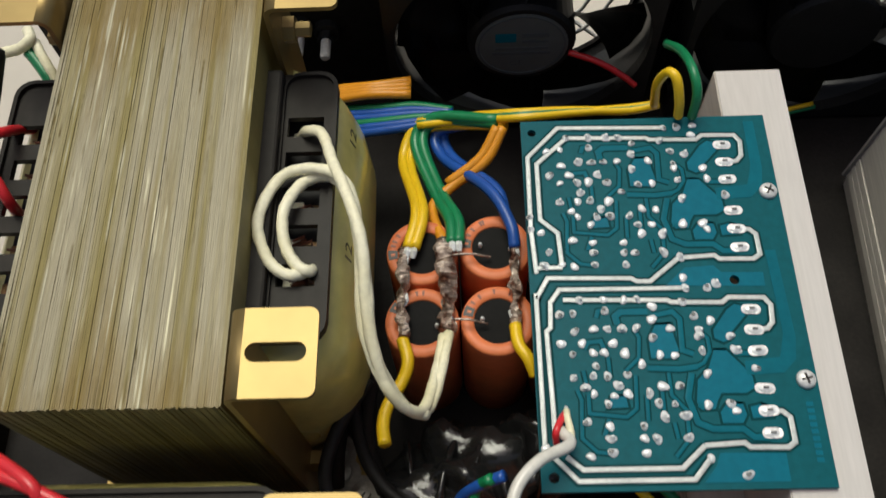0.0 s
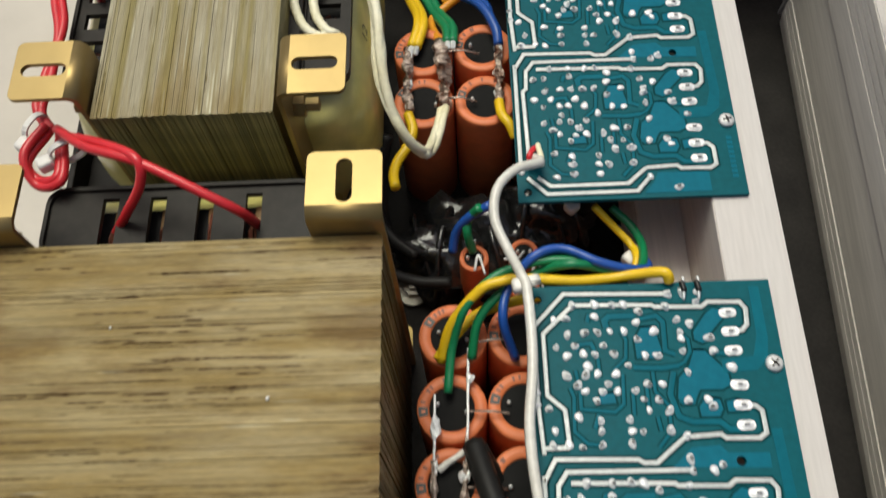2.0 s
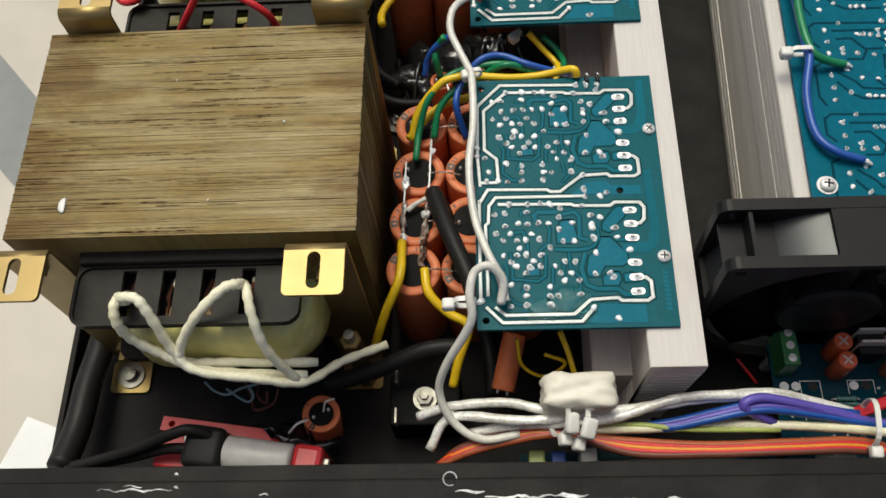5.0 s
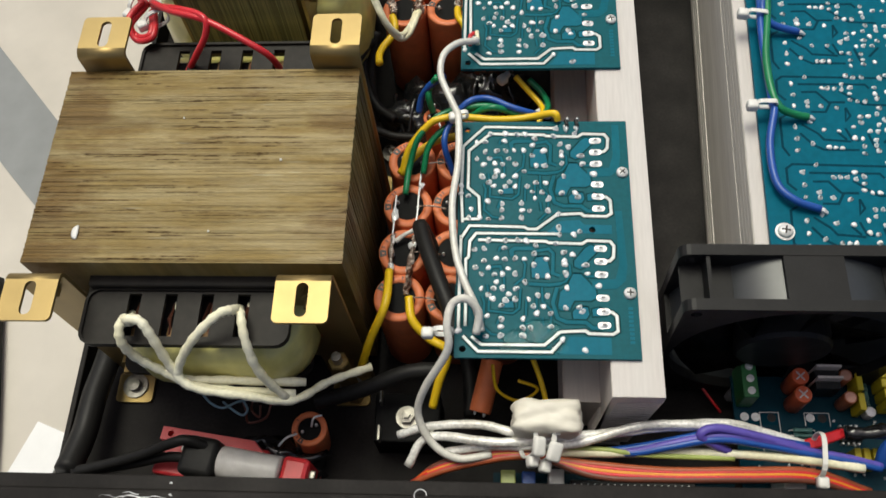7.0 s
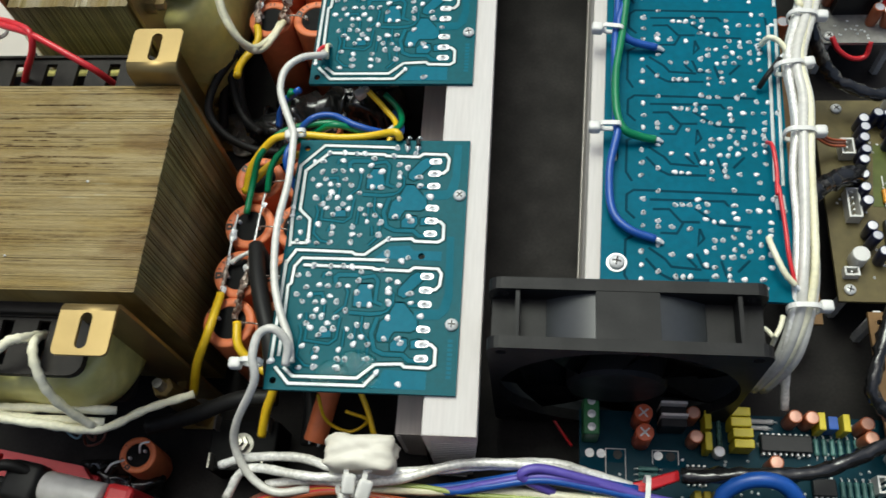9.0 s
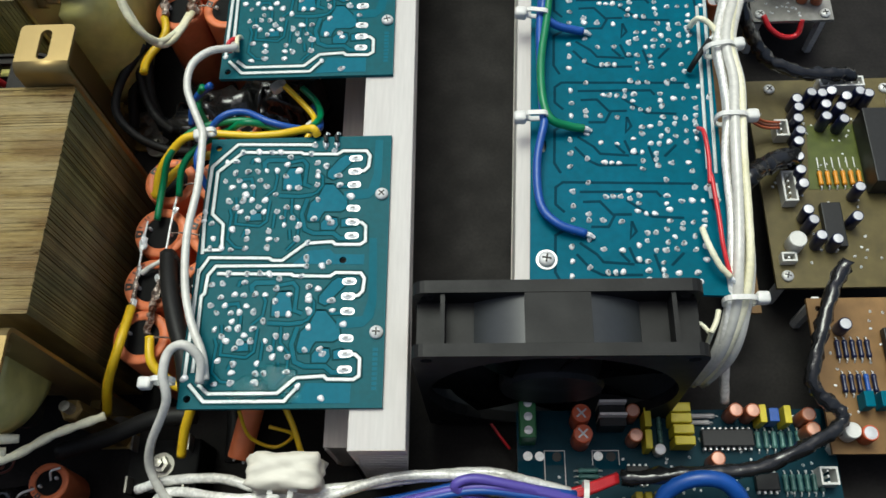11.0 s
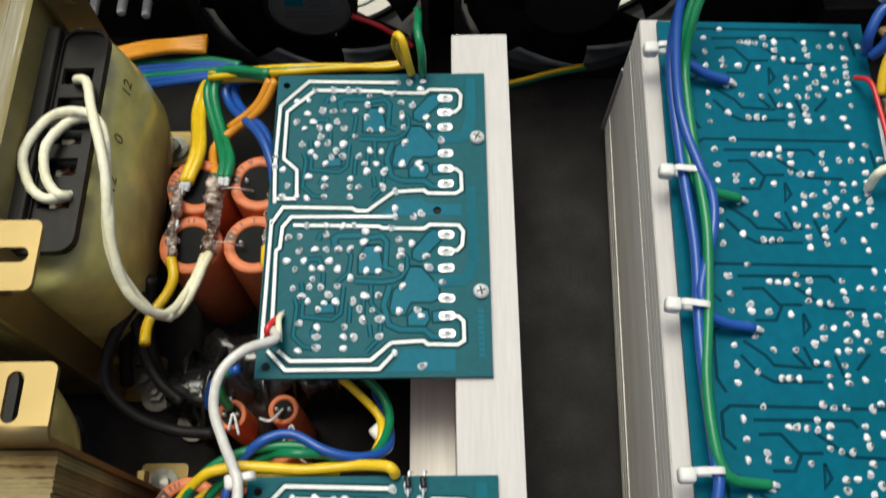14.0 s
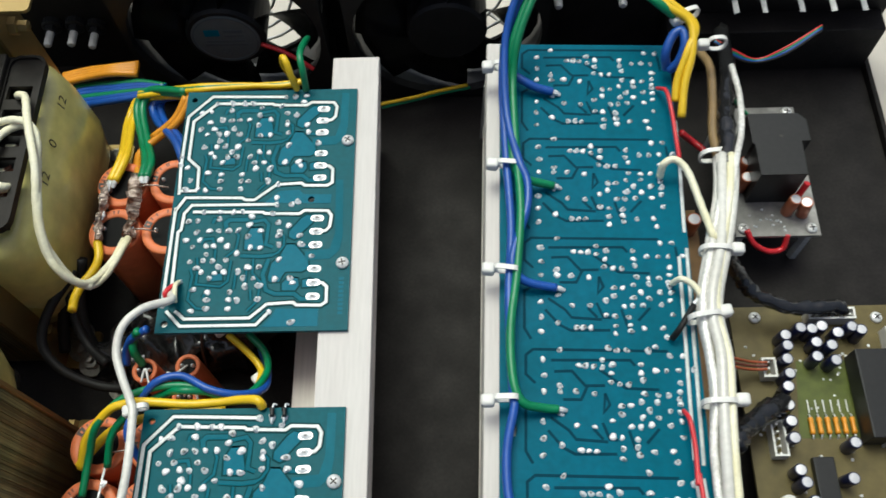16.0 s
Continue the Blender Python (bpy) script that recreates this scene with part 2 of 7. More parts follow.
    ends = times(ranged(far.outputs[0], 0.030, 0.058, 0, 0.26), blots, "ADD")
    col = blend(ranged(ends, 0.58, 0.76, 0, 0.75), col, rust)
    # long thin seams, broken along their way, and softer ones beside them
    pick, odd = n.new("ShaderNodeTexWhiteNoise"), n.new("ShaderNodeMath")
    pick.noise_dimensions, odd.operation = "1D", "MULTIPLY"
    odd.inputs[1].default_value = 613.0
    l.new(info.outputs["Random"], odd.inputs[0])
    l.new(odd.outputs[0], pick.inputs["W"])
    seam = times(ranged(on_sheet(24, 4, 0.0), 0.60 - lines, 0.64 - lines, 0, 1), ranged(pick.outputs["Value"], 0.45, 0.75, 0.12, 1.0))
    seam = times(seam, ranged(noise_at(14, 45, 3), 0.38, 0.54, 0.2, 1.0))
    seam = times(seam, ranged(on_sheet(260, 3, 5.0), 0.35, 0.55, 0.35, 1.0))
    col = blend(seam, col, streak)
    soft = ranged(on_sheet(9, 3, 9.0), 0.50, 0.66, 0, thin)
    col = blend(soft, col, streak)
    # pale streaks of bare steel, their glints put into the colour
    bare = times(ranged(on_sheet(16, 3, 14.0), 0.64 - shine, 0.70 - shine, 0, 1), ranged(noise_at(20, 60, 3), 0.44, 0.56, 0, 1))
    col = blend(bare, col, (0.34, 0.32, 0.23))
    grain = ranged(noise_at(300, 2600, 4), 0.3, 0.7, 0.82, 1.14)
    tone = times(grain, ranged(info.outputs["Random"], 0, 1, 1 - spread, 1 + spread * 0.6))
    tint = n.new("ShaderNodeVectorMath")
    tint.operation = "SCALE"
    l.new(col, tint.inputs[0])
    l.new(tone, tint.inputs["Scale"])
    l.new(tint.outputs[0], b.inputs["Base Color"])
    l.new(ranged(bare, 0, 1, 0.05, 0.35), b.inputs["Metallic"])
    l.new(ranged(patch, 0, 1, 0.36, 0.55), b.inputs["Roughness"])
    l.new(ranged(seam, 0, 1, 0.25, 0.02), b.inputs["Specular IOR Level"])
    bp = n.new("ShaderNodeBump")
    bp.inputs["Strength"].default_value, bp.inputs["Distance"].default_value = 0.35, 0.0002
    l.new(grain, bp.inputs["Height"])
    l.new(bp.outputs[0], b.inputs["Normal"])
    return m


LAM = lamination_material("rusty_lamination_steel", (0.275, 0.212, 0.090), (0.228, 0.158, 0.046), (0.036, 0.016, 0.005), (0.112, 0.056, 0.004), 0, 0.10, -0.02, 0.14)
LAMGREY = lamination_material("grey_lamination_steel", (0.270, 0.240, 0.158), (0.212, 0.176, 0.062), (0.115, 0.088, 0.034), (0.165, 0.110, 0.022), 1, 0.0, 0.05, 0.04, 0.4, (5, 190, 2, 0.44, 0.58), 0.10)
GEL = material("clear_gel", (0.95, 0.97, 0.97), 0.14, 0, 0.03, 200, 0.5, clear=1.0, spec=0.4)
GEL.node_tree.nodes["Principled BSDF"].inputs["IOR"].default_value = 1.15
# Sheet ends: mottled varnish, plus the core sides' shade put into the colour.
LAMEND = material("varnished_sheet_ends_shaded", (0.32, 0.288, 0.115), 0.4, 0.1, 0.5, 260, 0.5, (0.065, 0.054, 0.022), stretch=(1, 1, 0.3), per_object=0.6)
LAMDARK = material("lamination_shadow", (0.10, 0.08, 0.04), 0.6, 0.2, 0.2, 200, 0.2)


# ---- mesh helpers ----
def obj(name, bm, mat, smooth=False):
    me = bpy.data.meshes.new(name)
    bm.normal_update()
    bm.to_mesh(me)
    bm.free()
    me.materials.append(mat)
    if smooth:
        for p in me.polygons:
            p.use_smooth = True
    return new(name, me)


def part(name, bm, mat, parent, label="", at=None, smooth=False):
    ob = obj(name, bm, mat, smooth)
    ob.parent = parent
    if at is not None:
        ob.matrix_basis = at
    return tagged(ob, label)


def share(name, mesh, parent, at):
    """Another part on a mesh that exists."""
    ob = new(name, mesh)
    ob.parent, ob.matrix_basis = parent, at
    return ob


def thing(name, at, label, category, group=""):
    e = new(name)
    e.empty_display_size = 0.01
    e.matrix_basis = at
    return tagged(e, label, category, group)


def box(x0, x1, y0, y1, z0, z1, r=0.0, bm=None, seg=2):
    bm = bm or bmesh.new()
    v = bmesh.ops.create_cube(bm, size=1)["verts"]
    for p in v:
        p.co = ((x0, x1)[p.co.x > 0], (y0, y1)[p.co.y > 0], (z0, z1)[p.co.z > 0])
    if r:
        bmesh.ops.bevel(bm, geom=list({e for p in v for e in p.link_edges}), offset=r, segments=seg, profile=0.5, affect="EDGES", clamp_overlap=True)
    return bm


def lathe(profile, seg=24, bm=None, at=None):
    """A turned shape: (radius, height) rows from the foot up, closed with caps."""
    bm = bm or bmesh.new()
    rings = []
    at = at or Matrix()
    for r, z in profile:
        if r < 1e-7:
            rings.append([bm.verts.new(at @ Vector((0, 0, z)))])
        else:
            rings.append([bm.verts.new(at @ Vector((r * math.cos(2 * math.pi * i / seg), r * math.sin(2 * math.pi * i / seg), z))) for i in range(seg)])
    for a, b in zip(rings, rings[1:]):
        for i in range(seg):
            j = (i + 1) % seg
            f = [a[i % len(a)], a[j % len(a)], b[j % len(b)], b[i % len(b)]]
            f = list(dict.fromkeys(f))
            if len(f) > 2:
                bm.faces.new(f)
    if len(rings[0]) > 2:
        bm.faces.new(rings[0][::-1])
    if len(rings[-1]) > 2:
        bm.faces.new(rings[-1])
    return bm


def glide(pts, steps=7):
    """A smooth line through points."""
    p = [Vector(a) for a in pts]
    p = [p[0] * 2 - p[1]] + p + [p[-1] * 2 - p[-2]]
    out = []
    for a, b, c, d in zip(p, p[1:], p[2:], p[3:]):
        for i in range(steps):
            t = i / steps
            out.append(0.5 * ((2 * b) + (c - a) * t + (2 * a - 5 * b + 4 * c - d) * t * t + (3 * b - a - 3 * c + d) * t ** 3))
    out.append(p[-2])
    return out


def tube(line, r, seg=8, bm=None, wobble=0.0):
    bm = bm or bmesh.new()
    n, rings = None, []
    for i, p in enumerate(line):
        d = (line[min(i + 1, len(line) - 1)] - line[max(i - 1, 0)]).normalized()
        n = (Vector((0, 0, 1)) if n is None and abs(d.z) < 0.9 else Vector((1, 0, 0)) if n is None else n)
        n = (n - d * n.dot(d)).normalized()
        b = d.cross(n)
        k = r * (1 + wobble * math.sin(i * 2.1))
        rings.append([bm.verts.new(p + (n * math.cos(2 * math.pi * j / seg) + b * math.sin(2 * math.pi * j / seg)) * k) for j in range(seg)])
    for a, b in zip(rings, rings[1:]):
        for j in range(seg):
            bm.faces.new((a[j], a[(j + 1) % seg], b[(j + 1) % seg], b[j]))
    bm.faces.new(rings[0][::-1])
    bm.faces.new(rings[-1])
    return bm


def wire(name, pts, r, mat, label):
    kinds = {"signal_cable": "cable", "secondary_lead": "wire", "mains_cable": "cable", "taped_cable": "cable", "black_cable": "cable", "sleeved_lead": "cable"}
    ob = obj(name, tube(glide(pts), r, 8, wobble=0.13 if "taped" in label else 0.05 if mat in (CREAM, TAPE, SILVER) else 0.0), mat, True)
    if mat is TAPE:
        for v in ob.data.vertices:
            c = v.co.copy()
            v.co += Vector((noise.noise(c * 420), noise.noise(c * 400 + Vector((7, 0, 0))), noise.noise(c * 440 + Vector((0, 7, 0))))) * r * 0.5
    if "soldered" in label or "output board" in label:
        a, b = Vector(pts[-2]), Vector(pts[-1])
        d = (b - a).normalized()
        tip = [b - d * 0.001, b + d * 0.0012, b + d * 0.0030 + Vector((0, 0, -0.0008))]
        part("bare_end", tube(tip, r * 0.55, 7, wobble=0.2), SOLDER, ob, "bare tinned wire end")
    return tagged(ob, label, kinds.get(name, "wire"), "wiring looms")


def slab(outline, z0, z1, bm=None):
    """A flat plate with an outline of (x, y)."""
    bm = bm or bmesh.new()
    lo = [bm.verts.new((x, y, z0)) for x, y in outline]
    hi = [bm.verts.new((x, y, z1)) for x, y in outline]
    bm.faces.new(hi)
    bm.faces.new(lo[::-1])
    k = len(lo)
    for i in range(k):
        j = (i + 1) % k
        bm.faces.new((lo[i], lo[j], hi[j], hi[i]))
    return bm


def strip(line, w, z0, z1, bm=None, round_top=True):
    """A raised track along a line of (x, y)."""
    bm = bm or bmesh.new()
    pts = [Vector((x, y)) for x, y in line]
    rows = []
    for i, p in enumerate(pts):
        a = (p - pts[i - 1]).normalized() if i else (pts[1] - p).normalized()
        b = (pts[i + 1] - p).normalized() if i < len(pts) - 1 else a
        n = Vector((-(a + b).y, (a + b).x)).normalized()
        k = w / 2 / max(n.dot(Vector((-a.y, a.x))), 0.5)
        e = 0.25 if round_top else 0.0
        rows.append([bm.verts.new((*(p + n * k * s), z)) for s, z in ((-1, z0), (-1, z1 - (z1 - z0) * e), (-0.6, z1), (0.6, z1), (1, z1 - (z1 - z0) * e), (1, z0))])
    for a, b in zip(rows, rows[1:]):
        for i in range(5):
            bm.faces.new((a[i], a[i + 1], b[i + 1], b[i]))
    bm.faces.new(rows[0][::-1])
    bm.faces.new(rows[-1])
    return bm


def arc(cx, cy, r, a0, a1, n):
    return [(cx + r * math.cos(radians(a0 + (a1 - a0) * i / n)), cy + r * math.sin(radians(a0 + (a1 - a0) * i / n))) for i in range(n + 1)]


def holed(outer, holes, z0, z1, bm=None):
    """A plate with openings: outlines of (x, y)."""
    bm = bm or bmesh.new()
    edges = []
    for k, ring in enumerate([outer] + holes):
        vs = [bm.verts.new((x, y, z1)) for x, y in ring]
        edges += [bm.edges.new((vs[i], vs[(i + 1) % len(vs)])) for i in range(len(vs))]
    bmesh.ops.triangle_fill(bm, use_beauty=True, use_dissolve=False, edges=edges)
    faces = [f for f in bm.faces]
    up = bmesh.ops.extrude_face_region(bm, geom=faces)
    for v in up["geom"]:
        if isinstance(v, bmesh.types.BMVert):
            v.co.z = z0
    bmesh.ops.recalc_face_normals(bm, faces=bm.faces)
    return bm


def rounded(x0, x1, y0, y1, r, n=4):
    return arc(x1 - r, y1 - r, r, 0, 90, n) + arc(x0 + r, y1 - r, r, 90, 180, n) + arc(x0 + r, y0 + r, r, 180, 270, n) + arc(x1 - r, y0 + r, r, 270, 360, n)


def lettering(name, body, size, mat, parent, at, flat=True):
    cu = bpy.data.curves.new(name, "FONT")
    cu.body, cu.size, cu.extrude = body, size, 0.00003
    tmp = new(name, cu)
    me = bpy.data.meshes.new_from_object(tmp.evaluated_get(bpy.context.evaluated_depsgraph_get()))
    bpy.data.objects.remove(tmp)
    me.materials.clear()
    me.materials.append(mat)
    ob = new(name, me)
    ob.parent, ob.matrix_basis = parent, at
    return ob


# ---- the setting ----
tagged(obj("ground", box(-3, 3, -3, 3, -0.03, -0.004), TABLE), "pale beige table top under the open amplifier", "table", kind="structure")

chassis = thing("amplifier_chassis", pose(0, 0, 0), "black painted steel amplifier chassis with the lid and sides off", "chassis")
part("base_plate", box(-0.172, 0.3165, -0.186, 0.1822, -0.003, 0.0, 0.0006), BLACK, chassis)
part("side_lip", box(-0.1745, -0.172, -0.186, 0.178, -0.003, 0.012, 0.0005), BLACK, chassis)
part("side_lip", box(0.3165, 0.319, -0.186, 0.178, -0.003, 0.004, 0.0005), BLACK, chassis)
part("rear_fold", box(0.2120, 0.3165, 0.1650, 0.1778, 0.0, 0.030, 0.0006), BLACK, chassis)
part("front_panel", box(-0.18, 0.33, -0.194, -0.186, -0.003, 0.088, 0.001), BLACK, chassis)
part("front_flange", box(-0.172, 0.3165, -0.186, -0.1808, 0.083, 0.0855, 0.0005), BLACK, chassis)
rnd = random.Random(8)
for x0, x1, y, w in ((-0.1180, -0.0945, -0.1886, 0.0007), (-0.1100, -0.1040, -0.1876, 0.0005), (-0.0940, -0.0925, -0.1880, 0.0010), (-0.0942, -0.0930, -0.1839, 0.0008), (-0.0670, -0.0640, -0.1905, 0.0008), (-0.0070, 0.0020, -0.1900, 0.0012), (0.0020, 0.0230, -0.1918, 0.0013), (0.0230, 0.0330, -0.1916, 0.0017), (0.0350, 0.0480, -0.1930, 0.0008), (0.0560, 0.0625, -0.1929, 0.0008)):
    n = max(4, int((x1 - x0) / 0.0012))
    mid = [y + 0.0004 * math.sin(i * 0.9) + rnd.uniform(-0.0002, 0.0002) for i in range(n + 1)]
    wide = [w * (0.25 + 0.75 * math.sin(math.pi * i / n)) * rnd.uniform(0.4, 1.0) for i in range(n + 1)]
    line = [(x0 + (x1 - x0) * i / n, mid[i] + wide[i] / 2) for i in range(n + 1)] + [(x0 + (x1 - x0) * i / n, mid[i] - wide[i] / 2) for i in range(n, -1, -1)]
    part("scuff", slab(line[::-1], 0.08795, 0.08806), SCUFF, chassis, "pale scratch where the paint is chipped")
ring = arc(-0.0085, -0.1862, 0.0021, 0, 300, 10)
part("scuff", strip(ring, 0.0004, 0.08795, 0.08808), SCUFF, chassis)
FANX = (0.004, 0.106)
bm = holed([(-0.172, 0.0), (0.319, 0.0), (0.319, 0.095), (-0.172, 0.095)], [arc(x, 0.048, 0.042, 0, 351, 39) for x in FANX], -0.001, 0.001)
part("rear_panel", bm, BLACK, chassis, at=pose(0, 0.179, 0, 90, 0, 0))
for x in FANX:
    for r in (0.012, 0.02, 0.028, 0.036):
        g = [Vector((x + r * math.cos(a * 0.2618), 0.1815, 0.048 + r * math.sin(a * 0.2618))) for a in range(25)]
        part("guard_ring", tube(g, 0.0008, 6), STEEL, chassis, "chrome wire of a fan guard", smooth=True)
    for a in (45, 135, 225, 315):
        d = Vector((math.cos(radians(a)), 0, math.sin(radians(a))))
        part("guard_spoke", tube([Vector((x, 0.1825, 0.048)) + d * 0.01, Vector((x, 0.1825, 0.048)) + d * 0.044], 0.0008, 6), STEEL, chassis)


# ---- transformers ----
def lamination_mesh(width, z0, z1, rnd, mat, seam):
    """One thin sheet of the core with a ragged top edge; a seam sheet sits low along much of its length."""
    t, e, n = (0.0003, 0.00003, 30) if seam else (0.0005, 0.00003, 12)
    bm = bmesh.new()
    x0, x1 = -width / 2 + rnd.uniform(-0.00025, 0.0001), width / 2 + rnd.uniform(-0.0001, 0.00025)
    rows, low, left = [], False, 0
    for i in range(n + 1):
        x = x0 + (x1 - x0) * i / n
        if left <= 0:
            low, left = seam and rnd.random() < 0.5, rnd.randint(1, 8)
        left -= 1
        top = z1 + rnd.uniform(-0.00005, 0.00003) - (rnd.uniform(0.0001, 0.0003) if low else 0.0)
        rows.append([bm.verts.new(p) for p in ((x, 0, z0), (x, t, z0), (x, t, top - e), (x, t - e, top), (x, e, top), (x, 0, top - e))])
    for a, b in zip(rows, rows[1:]):
        for k in range(6):
            bm.faces.new((a[k], a[(k + 1) % 6], b[(k + 1) % 6], b[k]))
    # the end faces take the colour that holds the sides' shade
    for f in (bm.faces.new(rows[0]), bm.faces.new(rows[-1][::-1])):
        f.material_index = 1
    bmesh.ops.recalc_face_normals(bm, faces=bm.faces)
    ob = obj("lamination", bm, mat)
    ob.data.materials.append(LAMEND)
    me = ob.data
    bpy.data.objects.remove(ob)
    return me


def lamination_core(parent, width, stack, z0, z1, seed, mat, rough, runs, gaps):
    rnd = random.Random(seed)
    sheets = [lamination_mesh(width, z0, z1, rnd, mat, False) for i in range(24)]
    seams = [lamination_mesh(width, z0, z1, rnd, mat, True) for i in range(16)]
    y, shift, run = -stack / 2, 0.0, 2
    while y < stack / 2 - 0.0004:
        if rnd.random() < 0.12:
            shift = rnd.uniform(-0.00022, 0.00012) * rough
        seam = run <= 0
        run = rnd.choice(runs) if seam else run - 1
        share("lamination", rnd.choice(seams if seam else sheets), parent, pose(rnd.uniform(-0.0001, 0.0001), y, shift + rnd.uniform(-0.00005, 0.00005) * rough))
        y += (0.0003 if seam else 0.0005) + (0.000004 if rnd.random() > gaps else rnd.uniform(0.00004, 0.00016))


def bracket(width, height, depth, slot_across):
    """An angle with a slotted top tab; the leg stands in the plane y = 0, the tab reaches towards +y."""
    bm = bmesh.new()
    cx, cy, a, b = 0, depth * 0.55, 0.0021, 0.0042
    slot = arc(cx + b, cy, a, -90, 90, 8) + arc(cx - b, cy, a, 90, 270, 8)
    if not slot_across:
        slot = [(cx - (y - cy), cy + (x - cx)) for x, y in slot]
    f, t = 0.0034, 0.0014
    holed(arc(width / 2 - 0.002, depth - 0.002, 0.002, 0, 90, 4) + arc(-width / 2 + 0.002, depth - 0.002, 0.002, 90, 180, 4) + [(-width / 2, f), (width / 2, f)], [slot], height - t, height, bm)
    # the rounded fold and the leg
    turn = [radians(90 * i / 6) for i in range(7)]
    rows = [(f - f * math.sin(a), height - f + f * math.cos(a)) for a in turn] + [(0.0, 0.0)]
    back = [(f - (f - t) * math.sin(a), height - f + (f - t) * math.cos(a)) for a in turn] + [(t, 0.0)]
    sides = [[[bm.verts.new((x, y, z)) for y, z in line] for line in (rows, back)] for x in (-width / 2, width / 2)]
    for k in range(7):
        (a, b), (c, d) = sides
        bm.faces.new((a[k], a[k + 1], c[k + 1], c[k])).smooth = True
        for q in ((b[k], d[k], d[k + 1], b[k + 1]), (a[k], b[k], b[k + 1], a[k + 1]), (c[k], c[k + 1], d[k + 1], d[k])):
            bm.faces.new(q)
    bmesh.ops.recalc_face_normals(bm, faces=bm.faces)
    return bm


def bulging(x, y0, rows, r):
    """A winding with rounded corners: rows of (height, reach)."""
    bm = bmesh.new()
    rings = [[bm.verts.new((a, b, z)) for a, b in rounded(-x, x, y0 - 0.02, y0 + reach, r, 6)] for z, reach in rows]
    for a, b in zip(rings, rings[1:]):
        for i in range(len(a)):
            j = (i + 1) % len(a)
            bm.faces.new((a[i], a[j], b[j], b[i]))
    bm.faces.new(rings[0][::-1])
    bm.faces.new(rings[-1])
    return bm


def transformer(at, width, stack, seed, label, reach, brackets, mat, mark=(), slots_at=(-0.0204, -0.0068, 0.0068, 0.0204), half=0.0023, low=0.0235, wide=0.0468, front=None):
    """brackets: the side (1 or -1), the place along the core, the gap to it and the height of each tab; front: half width and offset of the winding on the far side where it differs."""
    z0, z1 = 0.012, 0.1098
    tr = thing("transformer", at, label, "transformer", "mains transformers")
    # Filler box behind the sheets, coloured as the shade in their gaps.
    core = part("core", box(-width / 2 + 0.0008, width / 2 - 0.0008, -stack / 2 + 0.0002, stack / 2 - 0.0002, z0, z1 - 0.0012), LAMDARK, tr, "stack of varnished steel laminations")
    lamination_core(core, width, stack, z0, z1, seed, mat, 0.8, *(((2, 4, 5, 8, 11), 0.12) if mat is LAM else ((5, 8, 12, 18), 0.06)))
    y0 = stack / 2
    for side in (1, -1):
        turn = Matrix.Rotation(0 if side > 0 else math.pi, 4, "Z")
        h = 0.0865 - low
        rows = [(low, reach - 0.003), (low + h * 0.13, reach + 0.002), (low + h * 0.42, reach + 0.0055), (low + h * 0.74, reach + 0.0045), (low + h * 0.93, reach + 0.0015), (0.0865, reach - 0.002)]
        half_width, offset = front if front and side < 0 else (wide, 0.0)
        part("winding", bulging(half_width, y0, rows, 0.017), TAPEYELLOW, tr, "winding wrapped in yellowed varnished tape", turn @ pose(offset, 0, 0), True)
        part("winding_cover", box(-0.034, 0.034, y0, y0 + reach - 0.004, 0.0866, 0.0870), RUBBER, tr, "black insulating tape over the winding", turn)
        end = y0 + reach - 0.0035
        slots = [[(x - half, y0 + 0.0055), (x + half, y0 + 0.0055), (x + half, end), (x - half, end)] for x in slots_at]
        fl = part("bobbin_flange", holed(rounded(-0.0385, 0.0385, y0 - 0.008, y0 + reach, 0.005), slots, 0.0925, 0.0945), BOBBIN, tr, "black plastic bobbin flange with wire slots", turn)
        part("step", box(-0.0375, 0.0375, y0 - 0.006, y0 + 0.0040, 0.0945, 0.0985, 0.0008), BOBBIN, fl)
        part("rim", holed(rounded(-0.0385, 0.0385, y0 + 0.004, y0 + reach, 0.0049), [rounded(-0.0374, 0.0374, y0 + 0.0045, y0 + reach - 0.0011, 0.0042)], 0.0945, 0.0957), BOBBIN, fl)
        for x in slots_at:
            part("slot_insert", box(x - half * 0.8, x + half * random.uniform(-0.4, 0.4), y0 + 0.0058, y0 + random.uniform(0.0080, 0.0098), 0.0871, 0.0882, 0.0003), CREAM, fl, "pale insulating slip in a slot")
            part("winding_slip", box(x - half * 0.5, x + half * 0.9, end - random.uniform(0.0045, 0.008), end - 0.0006, 0.0871, 0.0880, 0.0003), PHENOLIC, fl, "tan paper slip over the winding")
            for k in range(3):
                q = x + random.uniform(-0.0018, 0.0018)
                part("winding_end", tube([Vector((q, y0 + 0.006, 0.0870)), Vector((q + random.uniform(-0.001, 0.001), y0 + 0.010 + random.uniform(0, 0.004), 0.0900)), Vector((q, end - 0.001 - random.uniform(0, 0.005), 0.0872))], 0.0004, 5), (ENAMEL, BROWN, ENAMEL)[k], fl)
        part("bobbin_flange", slab(rounded(-0.0385, 0.0385, y0 - 0.008, y0 + reach - 0.003, 0.005), low - 0.0035, low - 0.001), BOBBIN, tr, at=turn)
    for side, x, gap, tab in brackets:
        turn = Matrix.Rotation(0 if side > 0 else math.pi, 4, "Z")
        br = part("bracket", bracket(0.0192, tab, 0.0188, False), GOLD, tr, "yellow passivated steel mounting bracket with a slot", turn @ pose(side * x, y0 + gap, 0))
        shift = pose(0.005 if front and side < 0 and x < 0 else 0.0, 0, 0)
        part("foot", holed(rounded(-0.0085, 0.0085, 0.001, 0.0150, 0.002), [arc(0, 0.0075, 0.003, 0, 330, 11)], 0.0, 0.0016), GOLD, br, at=shift)
